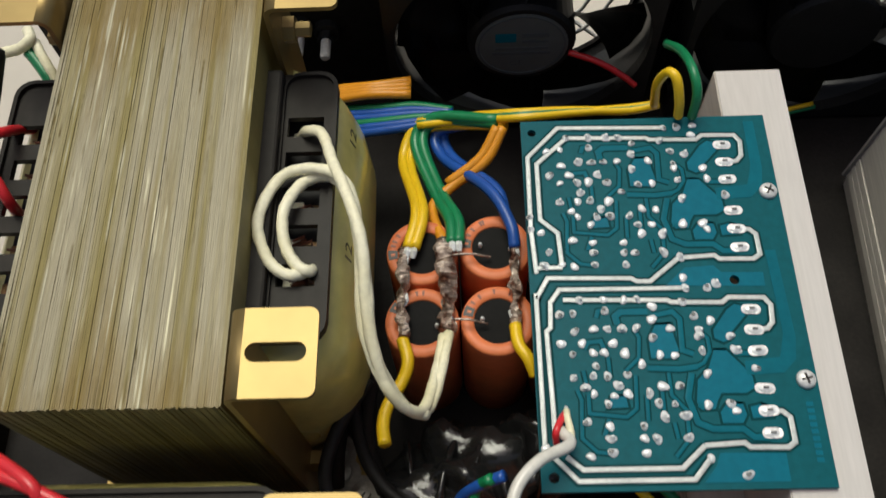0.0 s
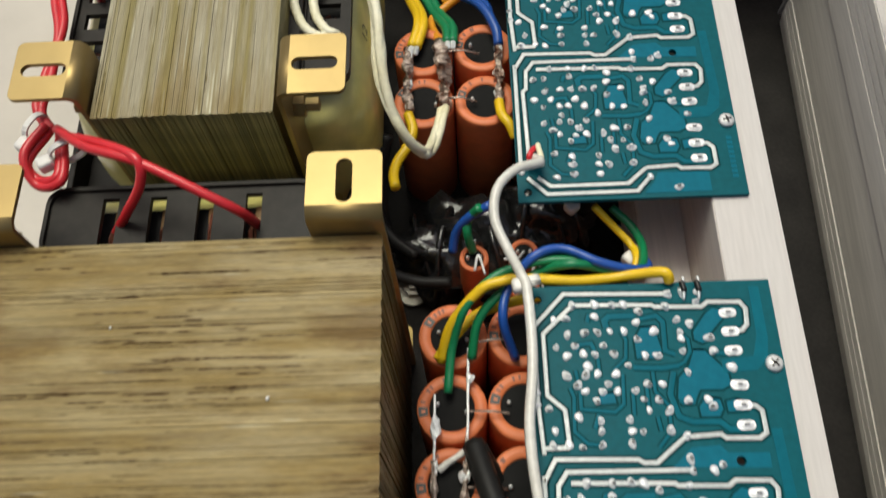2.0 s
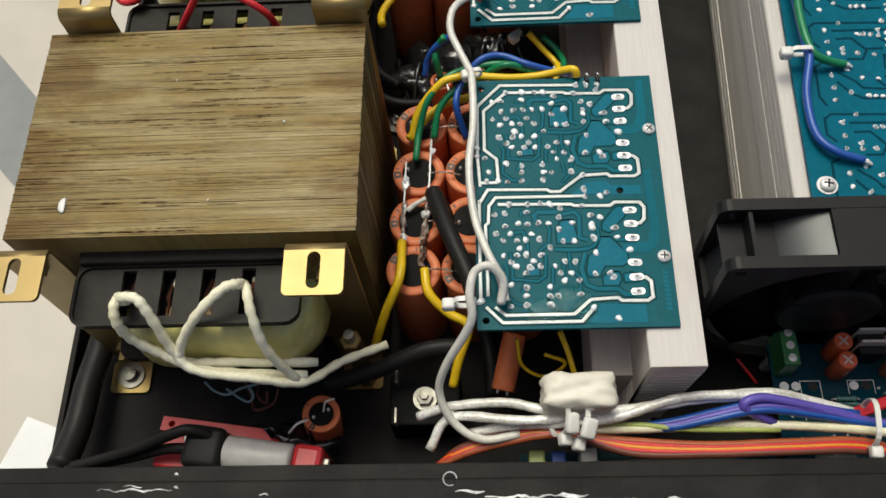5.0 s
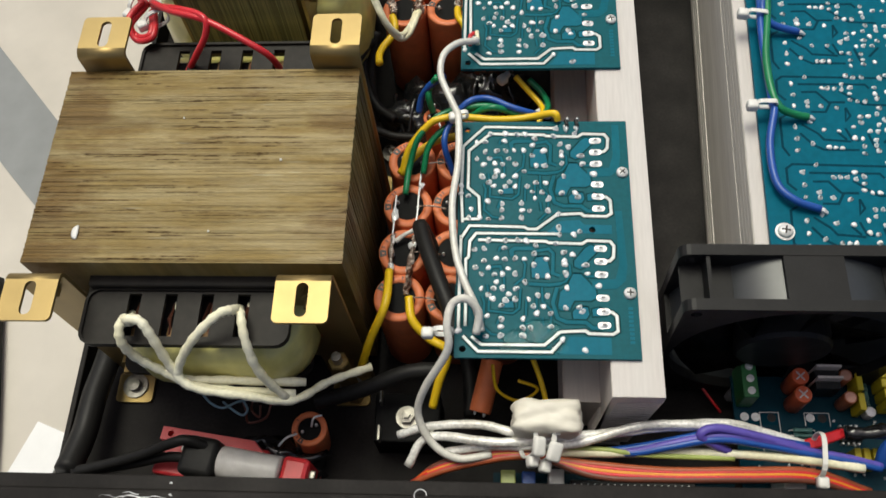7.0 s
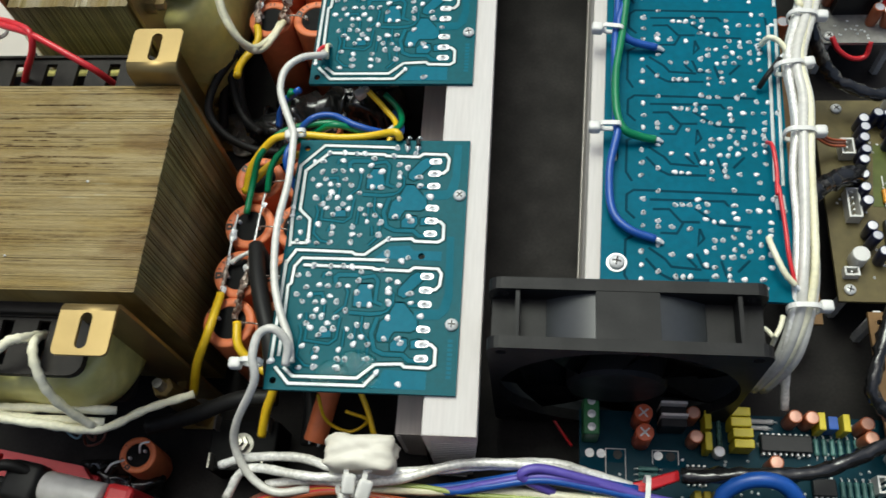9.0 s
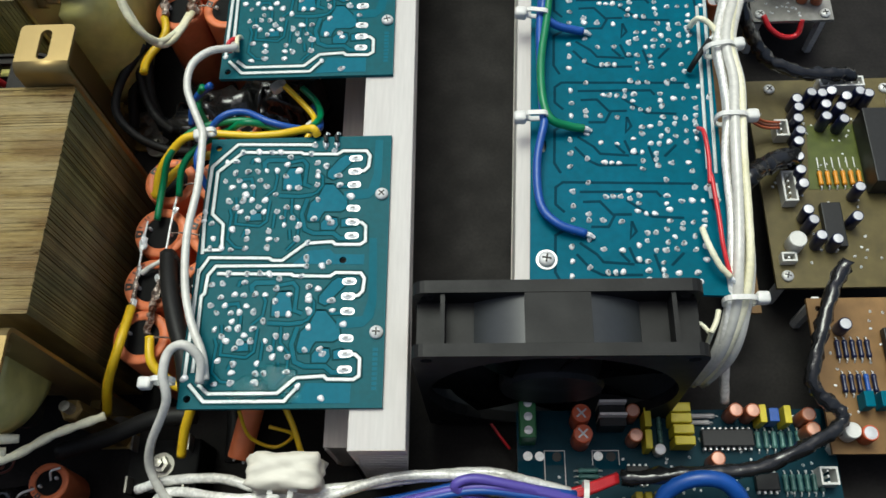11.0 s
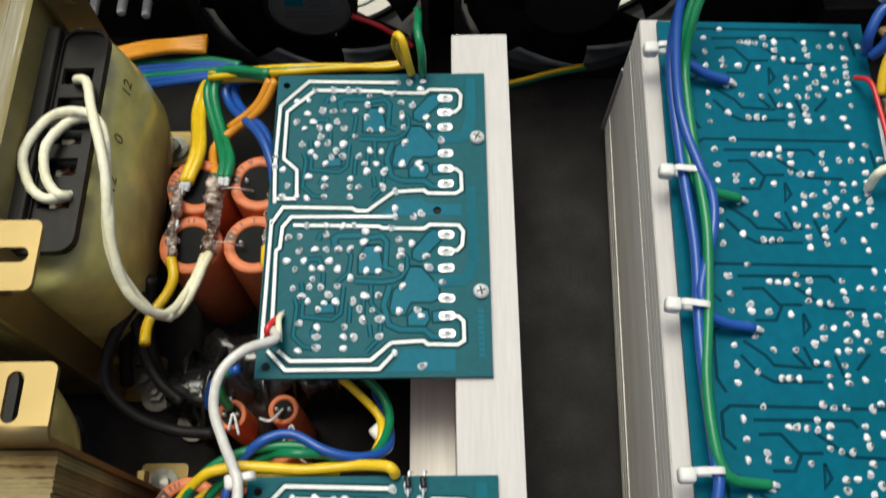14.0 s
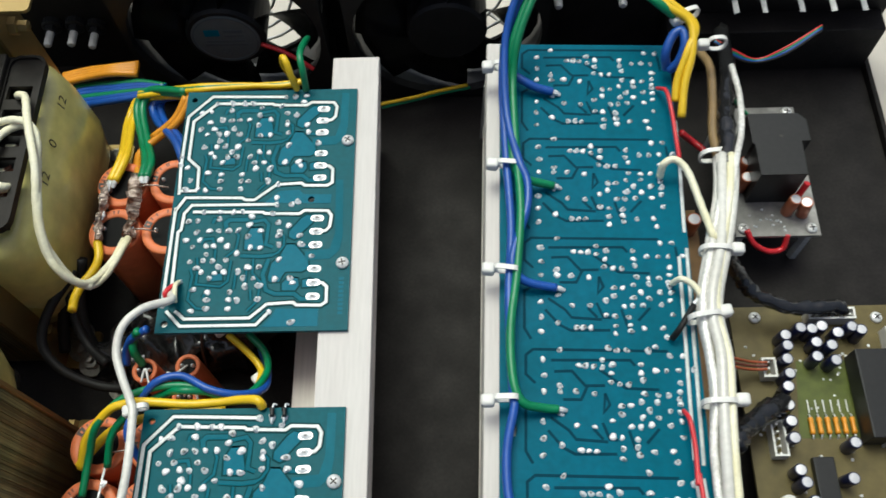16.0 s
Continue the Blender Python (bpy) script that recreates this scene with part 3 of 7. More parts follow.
        for z in (0.1005, 0.024):
            part("bolt", lathe([(0.0038, 0.0014), (0.0038, 0.0045), (0.0022, 0.0047), (0.0022, 0.0085), (0.0, 0.009)], 6, at=pose(0, 0, z, -90, 0, 0)), GOLD, br, "brass hex nut on a bolt end")
        part("foot_washer", lathe([(0.0058, 0.0016), (0.0058, 0.0026), (0.0030, 0.0027), (0.0030, 0.0055), (0.0, 0.0060)], 18, at=pose(0, 0.0075, 0)), NUT, br, "bright washer and screw head", shift)
    if mark:
        for k, text in enumerate(mark):
            lettering("winding_mark", text, 0.0062, INK, tr, pose(-0.0215 + 0.0175 * k, y0 + reach + 0.0032, 0.0810, 76, 0, 180))
    return tr


transformer(pose(-0.0958, -0.0692, 0), 0.1165, 0.0845, 3, "large mains transformer with brown-streaked steel laminations and yellow brackets", 0.0255, ((1, 0.0496, 0.0005, 0.1193), (1, -0.0430, 0.0005, 0.1193), (-1, 0.0463, 0.0050, 0.1137), (-1, -0.0496, 0.0050, 0.1140)), LAM, low=0.054, wide=0.0415, front=(0.0345, -0.0068))
transformer(pose(-0.0935, 0.070, 0, 0, 0, -90), 0.116, 0.051, 5, "mains transformer turned crosswise with grey-brown steel laminations", 0.0185, ((1, 0.0498, 0.0025, 0.1197), (1, -0.0490, 0.0025, 0.1197), (-1, 0.0470, 0.0008, 0.1180), (-1, -0.0490, 0.0008, 0.1180)), LAMGREY, ("12", "0", "12"), (-0.0214, -0.0107, 0.0, 0.0107, 0.0214), 0.0030)


# ---- heatsinks ----
def extrude_profile(profile, y0, y1):
    """A bar along y with the section (x, z)."""
    bm = bmesh.new()
    a = [bm.verts.new((x, y0, z)) for x, z in profile]
    b = [bm.verts.new((x, y1, z)) for x, z in profile]
    k = len(a)
    for i in range(k):
        j = (i + 1) % k
        bm.faces.new((a[i], a[j], b[j], b[i]))
    bm.faces.new(a[::-1])
    bm.faces.new(b)
    bmesh.ops.recalc_face_normals(bm, faces=bm.faces)
    return bm


def toothed(x, depth, z0, z1, n, sign):
    rows = []
    for i in range(n):
        z = z1 + (z0 - z1) * i / n
        s = (z0 - z1) / n
        rows += [(x, z), (x, z + s * 0.5), (x - sign * depth, z + s * 0.5), (x - sign * depth, z + s)]
    return rows


hs1 = thing("heatsink", pose(0, 0, 0), "long bare aluminium heatsink bar under the driver boards", "heatsink", "heatsinks")
prof = [(0.0585, 0.0002), (0.0585, 0.0715), (0.0590, 0.0720), (0.0773, 0.0720), (0.0778, 0.0715)] + [(x - 0.0055 * (0.066 - z) / 0.062, z) for x, z in toothed(0.0778, 0.0165, 0.004, 0.066, 20, 1)] + [(0.0698, 0.0002)]
part("bar", extrude_profile(prof, -0.1468, 0.1222), ALUDARK, hs1, "grey aluminium bar with fine ribs")
part("top_edge", extrude_profile([(0.0588, 0.0720), (0.0588, 0.0722), (0.0776, 0.0722), (0.0776, 0.0720)], -0.1466, 0.1220), ALU, hs1, "bright sawn aluminium top face")
prof2 = toothed(0.0435, 0.002, 0.034, 0.004, 10, -1) + [(0.0437, 0.0365), (0.0583, 0.0365), (0.0583, 0.0002), (0.0455, 0.0002)]
part("fin_block", extrude_profile(prof2, -0.1385, 0.1216), ALUDARK, hs1, "grey ribbed aluminium side")

hs2 = thing("heatsink", pose(0.1245, 0, 0, 0, 0, -2.2), "long ribbed aluminium heatsink beside the output board", "heatsink", "heatsinks")
prof = [(0.0080, 0.0480), (0.0080, 0.0772), (-0.0060, 0.0772)]
for z in (0.0768, 0.0726, 0.0684, 0.0642):
    prof += [(-0.0064, z), (-0.0066, z - 0.0029), (-0.0036, z - 0.0030), (-0.0036, z - 0.0041)]
prof += [(-0.0066, 0.0600), (-0.0069, 0.0480)]
part("bar", extrude_profile(prof, -0.0985, 0.1232), HSIDE, hs2, "grey aluminium bar with ribbed side")
prof = [(0.0060, 0.0002), (0.0060, 0.0478), (-0.0062, 0.0478), (-0.0068, 0.0190)]
for z in (0.0190, 0.0150, 0.0110):
    prof += [(-0.0040, z), (-0.0040, z - 0.0010), (-0.0070, z - 0.0012), (-0.0071, z - 0.0040)]
prof += [(-0.0060, 0.0002)]
part("side_plate", extrude_profile(prof, -0.0985, 0.1232), HSIDE, hs2, "flat grey aluminium plate with grooves along its foot")
part("plate_end", extrude_profile([(-0.0084, 0.006), (-0.0072, 0.0478), (0.0060, 0.0478), (0.0060, 0.006)], 0.1234, 0.1244), ALUDULL, hs2, "dull edge strip on the plate end")
part("top_edge", extrude_profile([(-0.0061, 0.0772), (-0.0061, 0.0775), (-0.0002, 0.0775), (-0.0002, 0.0772)], -0.0985, 0.1232), ALU, hs2, "bright sawn aluminium top edge")


# ---- fans ----
def fan(at, label, sticker):
    """A 92 mm fan; the hub side with its struts looks towards -y."""
    s, r, depth = 0.046, 0.0435, 0.0252
    th = 0.0042
    f = thing("cooling_fan", at, label, "fan", "cooling fans")
    sq = rounded(-s, s, -s, s, 0.004)
    for y, n in ((0.0, "flange"), (depth - th, "flange")):
        screw = [arc(a * 0.0413, b * 0.0413, 0.0021, 0, 315, 7) for a in (-1, 1) for b in (-1, 1)]
        part(n, holed(sq, [arc(0, 0, r, 0, 351, 39)] + screw, 0.0, th), FANBLACK, f, at=pose(0, y + th, 0, 90, 0, 0))
    # a round duct with a flat pad and two ribs on each side
    bm = bmesh.new()
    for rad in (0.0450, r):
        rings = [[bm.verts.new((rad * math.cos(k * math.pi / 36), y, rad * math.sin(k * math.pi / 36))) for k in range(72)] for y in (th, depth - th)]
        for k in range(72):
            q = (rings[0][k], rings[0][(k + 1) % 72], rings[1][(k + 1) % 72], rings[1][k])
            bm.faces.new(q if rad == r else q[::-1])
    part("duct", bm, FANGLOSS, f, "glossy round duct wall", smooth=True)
    for a in (0, 90, 180, 270):
        turn = Matrix.Rotation(radians(a), 4, "Y")
        part("pad", box(-0.0104, 0.0104, th + 0.0001, depth - th - 0.0001, 0.0436, 0.0458), FANBLACK, f, at=turn)
        for x in (-0.0362, 0.0362):
            part("rib", box(x - 0.0007, x + 0.0007, th + 0.0001, depth - th - 0.0001, 0.0265, 0.0450), FANBLACK, f, at=turn)
    for a in (20, 110, 200, 290):
        d = Vector((math.cos(radians(a)), 0, math.sin(radians(a))))
        part("strut", tube([d * 0.016 + Vector((0, 0.0228, 0)), d * 0.0445 + Vector((0, 0.0228, 0))], 0.0017, 6), FANBLACK, f)
    hub = part("motor_hub", lathe([(0.0185, 0.0), (0.0185, 0.0198), (0.0175, 0.0215), (0.0, 0.0215)], 40, at=pose(0, 0.0228, 0, 90, 0, 0)), FANBLACK, f, smooth=False)
    if sticker:
        lab = part("label", lathe([(0.0158, 0.0), (0.0158, 0.00015), (0.0, 0.00016)], 40, at=pose(0, 0.0012, 0, 90, 0, 0)), LABEL, f, "round silver sticker with small print")
        part("ring", lathe([(0.0150, 0.0), (0.0150, 0.0003), (0.0143, 0.0003), (0.0143, 0.0)], 40, at=pose(0, 0.00105, 0, 90, 0, 0)), LABELINK, lab)
        for x, z, w, h, m in ((-0.0055, 0.0045, 0.007, 0.0042, COPPER), (0.0045, 0.0055, 0.009, 0.002, LABELINK), (0.0045, 0.0025, 0.009, 0.0012, LABELINK), (0.0, -0.001, 0.018, 0.0012, LABELINK), (0.0, -0.0035, 0.02, 0.0014, LABELINK)):
            part("print_bar", box(x - w / 2, x + w / 2, 0.00075, 0.0009, z - h / 2, z + h / 2), m, lab)
        lettering("approval_mark", "CE", 0.0042, LABELINK, lab, pose(-0.004, 0.0008, -0.0098, 90, 0, 0))
    for i in range(7):
        bm = bmesh.new()
        rows = []
        for k in range(6):
            rr = 0.0185 + (0.0425 - 0.0185) * k / 5
            row = []
            for q in range(5):
                a = radians(i * 360 / 7 + 12 + (-23 + 49 * q / 4) * (1.0 + 0.05 * k) + k * 3.5)
                row.append(bm.verts.new((-rr * math.cos(a), 0.0025 + 0.0155 * q / 4 * (1.05 - 0.06 * k) + 0.0012 * math.sin(q * 0.8), rr * math.sin(a))))
            rows.append(row)
        for a, b in zip(rows, rows[1:]):
            for q in range(4):
                bm.faces.new((a[q], a[q + 1], b[q + 1], b[q]))
        bmesh.ops.solidify(bm, geom=bm.faces[:], thickness=0.0011)
        part("blade", bm, BLADE, f, smooth=True)
    return f


fan(pose(0.1273, -0.1239, 0.0540, 0, 0, -0.3), "black plastic cooling fan standing at the end of the heatsinks", False)
fan(pose(FANX[0], 0.1525, 0.048), "black plastic rear cooling fan with a round silver label", True)
fan(pose(FANX[1], 0.1525, 0.048), "black plastic cooling fan on the rear panel", False)


# ---- capacitors ----
def capacitor(at, r, h, label, group, bars=4):
    c = thing("capacitor", at, label, "capacitor", group)
    part("sleeve", lathe([(r * 0.97, 0.0), (r, 0.001), (r, h - 0.0012), (r * 0.985, h - 0.0004), (r * 0.95, h), (r * 0.67, h - 0.0002), (r * 0.65, h - 0.0005), (r * 0.65, h - 0.0011)], 32), SLEEVE, c, "terracotta plastic sleeve", smooth=True)
    part("top_disc", lathe([(r * 0.64, h - 0.0016), (r * 0.64, h - 0.0007), (0.0, h - 0.0006)], 24), CAPTOP, c, "black rubber end seal")
    a0 = random.uniform(150, 200)
    if bars:
        ring = arc(0, 0, r * 0.945, a0, a0 + 19, 5) + arc(0, 0, r * 0.68, a0 + 19, a0, 5)
        part("print_band", slab(ring, h - 0.0004, h + 0.00006), INK, c, "black polarity band printed on the sleeve")
        part("print_mark", slab(arc(0, 0, r * 0.86, a0 + 7, a0 + 12, 2) + arc(0, 0, r * 0.75, a0 + 12, a0 + 7, 2), h, h + 0.00010), SLEEVE, c)
        side = lathe([(r + 0.00005, h * 0.3), (r + 0.00005, h - 0.0011)], 60)
        bmesh.ops.delete(side, geom=[f for f in side.faces if not 0 <= (math.degrees(math.atan2(f.calc_center_median().y, f.calc_center_median().x)) - a0) % 360 <= 19], context="FACES")
        part("print_band", side, INK, c)
    for i in range(bars):
        a = a0 - 12 - i * random.uniform(9, 26)
        ring = arc(0, 0, r * 0.90, a, a + 5, 2) + arc(0, 0, r * 0.76, a + 4, a + 1, 2)
        part("print_bar", slab(ring, h - 0.0002, h + 0.00006), PRINT, c)
    for s in (-1, 1):
        part("terminal", lathe([(0.0007, h - 0.001), (0.0007, h + 0.0006), (0.0004, h + 0.0014), (0.0, h + 0.0016)], 8, at=pose(s * r * 0.42, 0, 0)), SOLDER, c)
    return c


CAPH, CAPR = 0.0545, 0.0106
for x, y in ((-0.0295, 0.0735), (-0.008, 0.0745), (-0.0295, 0.0515), (-0.008, 0.0515), (0.0135, 0.0745), (0.0135, 0.0515)):
    capacitor(pose(x, y, 0, 0, 0, random.uniform(-20, 20)), CAPR, CAPH, "tall terracotta-sleeved capacitor with a black top, wires soldered on", "large capacitors")
for i, y in enumerate((-0.0352, -0.0577, -0.0798, -0.1008)):
    for x in (-0.0215 - 0.0008 * i, -0.0003 - 0.0008 * i, 0.0210 - 0.0008 * i):
        capacitor(pose(x, y, 0, 0, 0, random.uniform(-20, 20)), CAPR, CAPH, "tall terracotta-sleeved capacitor with a black top, wires soldered on", "large capacitors")


# ---- driver boards ----
INPUT = [(7, 44.8), (10.7, 45.1), (18.8, 45.6), (10.7, 40), (15.5, 40.8), (19.1, 40.6), (22.8, 40.8), (26.5, 40.7), (7.2, 36.7), (12.5, 36.9), (10, 34.1), (20.4, 36.6), (14.8, 34.2), (18, 34.2), (23, 34.1), (15.5, 31), (9.7, 28), (14.7, 28.3), (18.1, 28.3), (23.1, 28.2), (12.5, 25.4), (14.2, 23.6), (20.6, 25.7), (19.1, 23.2), (22.9, 23.6), (17.4, 20.9), (12.1, 16.5), (17.7, 15.4), (17.6, 12.4), (17.5, 8.9), (12.1, 8.4)]
DRIVE = [(31.1, 46.5), (30.5, 43.1), (41.7, 43.6), (45.3, 42.5), (35.1, 40.6), (30.3, 38.1), (31.6, 33.3), (35.3, 33.3), (26.8, 30.9), (42.1, 39.7), (42.1, 38.2), (42.3, 34.4), (50, 38), (50.7, 34.3), (42.9, 28.3), (42, 20.4), (54.9, 29.3), (31.6, 25.3), (35.4, 25.2), (28.1, 23.4), (30, 20.9), (33.8, 20.6), (31, 17.8), (36.3, 17.8), (36.1, 12.3), (47.3, 20.5), (48.3, 18.6), (25.7, 15.4), (25.7, 12.2), (28.6, 12.1), (25.7, 8.8)]
POWER = [(56.2, 45.2), (56.1, 39.6), (56.1, 34), (56.2, 24.2), (56.2, 18.6), (56.2, 13.1)]
PITCH = 49.9


def joint_mesh(seed):
    """A solder fillet drawn up a cut lead: low domes, cones and cones with the lead showing."""
    rnd = random.Random(seed)
    kind = seed % 3
    profile = ([(1.02, 0.0), (0.98, 0.14), (0.80, 0.36), (0.50, 0.52), (0.22, 0.58), (0.0, 0.58)],
               [(1.04, 0.0), (0.94, 0.12), (0.66, 0.34), (0.46, 0.62), (0.36, 0.95), (0.30, 1.15), (0.0, 1.2)],
               [(1.0, 0.0), (0.95, 0.16), (0.74, 0.42), (0.48, 0.62), (0.44, 0.80), (0.16, 0.84), (0.0, 0.70)])[kind]
    bm = lathe([(r * 0.001, z * 0.001) for r, z in profile], 12)
    lean, side, p, q = rnd.uniform(-0.5, 0.5), rnd.uniform(-0.3, 0.3), rnd.uniform(0, 6), rnd.uniform(0, 6)
    for v in bm.verts:
        a = math.atan2(v.co.y, v.co.x)
        k = 1 + 0.12 * math.sin(2 * a + p) + 0.09 * math.sin(3 * a + q)
        v.co.x, v.co.y = v.co.x * k + v.co.z * lean, v.co.y * k + v.co.z * side
    for f in bm.faces:
        z = f.calc_center_median().z
        f.material_index = 1 if z < 0.00003 or kind == 2 and z > 0.00074 else 0
    ob = obj("solder_joint", bm, SOLDER, True)
    ob.data.materials.append(TARNISH)
    me = ob.data
    bpy.data.objects.remove(ob)
    return me


JOINTS = [joint_mesh(i) for i in range(9)]


def pad_mesh(seed):
    """An oval solder pad heaped round a flat transistor lead."""
    rnd = random.Random(seed)
    bm = slab(rounded(-0.0025, 0.0025, -0.0013, 0.0013, 0.00125, 4), 0.0, 0.00025)
    at = pose(rnd.uniform(-0.0004, 0.0004), 0, 0.0002) @ Matrix.Diagonal((1.7, 1.0, 1.0, 1))
    lathe([(0.0012, 0.0), (0.00105, 0.00022), (0.0007, 0.0005), (0.0003, 0.00065), (0.0, 0.0007)], 14, bm, at)
    n = len(bm.faces)
    box(-0.0006, 0.0007, -0.00025, 0.0003, 0.0006, 0.0012, bm=bm)
    bm.faces.ensure_lookup_table()
    for f in bm.faces[n:]:
        f.material_index = 1
    ob = obj("power_pad", bm, SOLDER)
    ob.data.materials.append(TARNISH)
    me = ob.data
    bpy.data.objects.remove(ob)
    return me


PADS = [pad_mesh(i) for i in range(4)]


def screw_part(parent, x, y, z=0.0, k=0.8):
    bm = lathe([(0.0030, 0.0), (0.0030, 0.0009), (0.0025, 0.0017), (0.0, 0.0021)], 20)
    s = part("screw", bm, STEEL, parent, "bright cross-head screw", pose(x, y, z, 0, 0, random.uniform(0, 90)) @ Matrix.Scale(k, 4), True)
    for a in (0, 90):
        part("recess", box(-0.0017, 0.0017, -0.00035, 0.00035, 0.0013, 0.00213), INK, s, at=pose(0, 0, 0, 0, 0, a))
    return s


def mm(pts, dy=0.0):
    return [(x / 1000, (y + dy) / 1000) for x, y in pts]


def driver_board(at, label, seed):
    rnd = random.Random(seed)
    b = thing("driver_board", at, label, "circuit board", "driver boards")
    T = 0.0
    w, h = 0.0694, 0.105
    holes = [arc(x, y, r, 0, 330, 11) for x, y, r in ((0.0031, 0.1010, 0.0012), (0.0031, 0.0034, 0.0013), (0.0534, 0.0536, 0.0013))]
    part("substrate", holed([(0, 0), (w, 0), (w, h), (0, h)], holes, -0.0016, T), MASK, b, "blue-green fibreglass panel")
    for dy in (0.0, PITCH):
        areas = [
            [(54.1, 46.3), (54.6, 43.7), (50.5, 39.3), (49.6, 37.2), (48.0, 36.5), (45.9, 37.6), (45.9, 39.9), (50.1, 45.3), (52.2, 46.8)],
            [(45.2, 34.4), (48.3, 34.3), (52.0, 29.8), (53.7, 27.3), (53.9, 24.5), (51.6, 23.2), (45.5, 23.3), (44.4, 21.6), (43.5, 19.3), (40.1, 19.2), (39.2, 21.1), (40.2, 26.7), (43.3, 29.8)],
            [(31.3, 41.5), (35.4, 41.7), (35.7, 38.4), (36.5, 34.7), (35.6, 32.5), (29.4, 32.7), (29.3, 37.8)],
            [(46.4, 20.7), (50.3, 20.4), (50.8, 17.7), (49.6, 15.7), (44.8, 15.8), (44.6, 18.5)],
            [(54.5, 20.3), (57.3, 19.2), (57.0, 17.1), (52.2, 16.9), (52.0, 19.7)],
            [(18.3, 22.8), (22.0, 23.0), (22.4, 20.2), (17.5, 20.0)],
            [(52.4, 27.8), (61.8, 28.2), (65.2, 31.6), (66.2, 37.5), (66.2, 53.0) if dy else (65.4, 62.0), (63.3, 53.0) if dy else (62.6, 62.0), (63.2, 38.5), (61.4, 32.3), (52.4, 31.4)],
        ]
        if dy == 0:
            areas.append([(43, 8.6), (58.5, 8.3), (58.5, 1.6), (38.4, 1.6), (41.8, 5.6)])
        if dy:
            part("copper_area", holed(mm([(35.4, 2.5), (41.0, 7.6), (48.5, 8.0), (50.3, 6.0), (61.1, 5.7), (61.0, 1.8)], dy), [holes[2]], T + 0.00002, T + 0.0001), COPPER, b)
        for a in areas:
            if areas.index(a) < 6:
                part("mask_gap", strip(mm(a + a[:2], dy), 0.0013, T, T + 0.00002 + 1e-6 * areas.index(a), None, False), GAP, b)
            part("copper_area", slab(mm(a, dy), T, T + 0.00010 + 3e-6 * areas.index(a)), COPPER if areas.index(a) != 6 else TRACK, b)
        tracks = [
            (1.7, [(21.8, 41.8), (21.4, 44.1), (22.8, 45.3), (29.8, 45.3)]),
            (1.3, [(30.9, 44.1), (36.1, 45.1), (37.8, 43.1), (37.4, 34.6), (40.1, 33.5)]),
            (1.1, [(16.5, 43.8), (17.1, 45.7), (19.0, 46.0)]),
            (1.1, [(12.8, 35.4), (13.9, 37.2), (17.1, 37.5), (18.1, 34.5)]),
            (0.9, [(25.8, 40.5), (26.9, 38.3), (26.3, 32.8), (22.6, 29.4)]),
            (0.9, [(10.2, 24.8), (11.1, 22.3), (10.5, 12.7), (13.9, 9.3), (17.1, 8.9)]),
            (0.9, [(12.9, 23.6), (12.8, 18.8), (21.8, 17.7), (24.4, 19.8), (25.0, 28.2)]),
            (0.9, [(33.2, 28.7), (33.3, 23.0), (36.5, 19.1), (36.2, 12.0), (32.5, 7.8)]),
            (1.5, [(38.9, 28.5), (37.2, 22.2), (38.8, 16.0), (42.2, 14.4), (49.4, 14.3), (51.8, 12.2), (55.5, 12.1)]),
            (1.4, [(28.2, 30.1), (35.9, 29.6), (40.6, 30.2)]),
            (0.9, [(27.2, 23.2), (26.9, 16.7)]),
            (0.9, [(31.1, 25.2), (31.0, 18.6)]),
            (0.9, [(42.1, 39.6), (44.1, 37.7), (44.2, 34.1), (42.3, 31.2), (39.6, 29.7)]),
            (1.1, [(17.5, 17.3), (16.0, 13.3)]),
            (0.9, [(33.1, 16.1), (33.6, 12.1)]),
            (1.2, [(50.0, 33.5), (56.8, 33.3)]),
            (0.9, [(12.1, 29.7), (12.5, 27.0), (12.6, 24.4)]),
            (0.9, [(18.6, 33.1), (18.7, 27.7)]),
            (1.3, [(41.8, 20.0), (39.4, 20.4)]),
        ]
        for t in tracks:
            part("mask_gap", strip(mm(t[1], dy), (t[0] + 0.8) / 1000, T, T + 0.000055 + 1e-6 * tracks.index(t), None, False), GAP, b)
            part("copper_track", strip(mm(t[1], dy), t[0] / 1000, T, T + 0.00013 + 3e-6 * tracks.index(t)), TRACK, b)
        white = [
            [(12.7 if dy else 8.4, 49.0), (35.3, 48.3), (36.1, 47.7), (49.2, 47.3), (51.1, 48.7), (60.1, 48.4), (61.5, 46.3), (61.1, 41.6), (59.6, 39.9), (57, 39.6)],
            [(39.7, 10.4), (49.2, 10.9), (50.4, 9.8), (59.3, 9.6), (61.2, 10.9), (61.1, 16.9), (59.5, 18.4), (57, 18.6)],
        ]
        if dy == 0:
            white += [[(1.5, 51), (1.4, 10.6)], [(5, 48.2), (7.6, 51.9), (40.3, 51.6)], [(5.1, 48.8), (4.7, 41.4), (3.6, 40.4), (4, 20), (4, 12.5)],
                      [(6.4, 8.3), (10.2, 5.1), (33.7, 5.1), (39.7, 10.4)], [(3.2, 8.4), (8.9, 2.4), (36.3, 2.4), (40.6, 7.3)]]
        else:
            white += [[(1.5, -0.4), (4.8, 5.4), (26.6, 4.8), (28, 3.9), (31.5, 3.8), (39.7, 10.4)], [(2, 6.8), (1.2, 20.2), (1.5, 42.9), (10.5, 52.5), (40.1, 51.6)],
                      [(8.9, 8.5), (8.4, 18.6), (3.9, 22.9), (3.9, 40.6), (12.7, 48.9)], [(2, 8.4), (8.9, 8.4)]]
        for t in white:
            part("tinned_track", strip(mm(t, dy), 0.00125, T, T + 0.00032 + 3e-6 * white.index(t)), TINNED, b, "silvery tinned track")
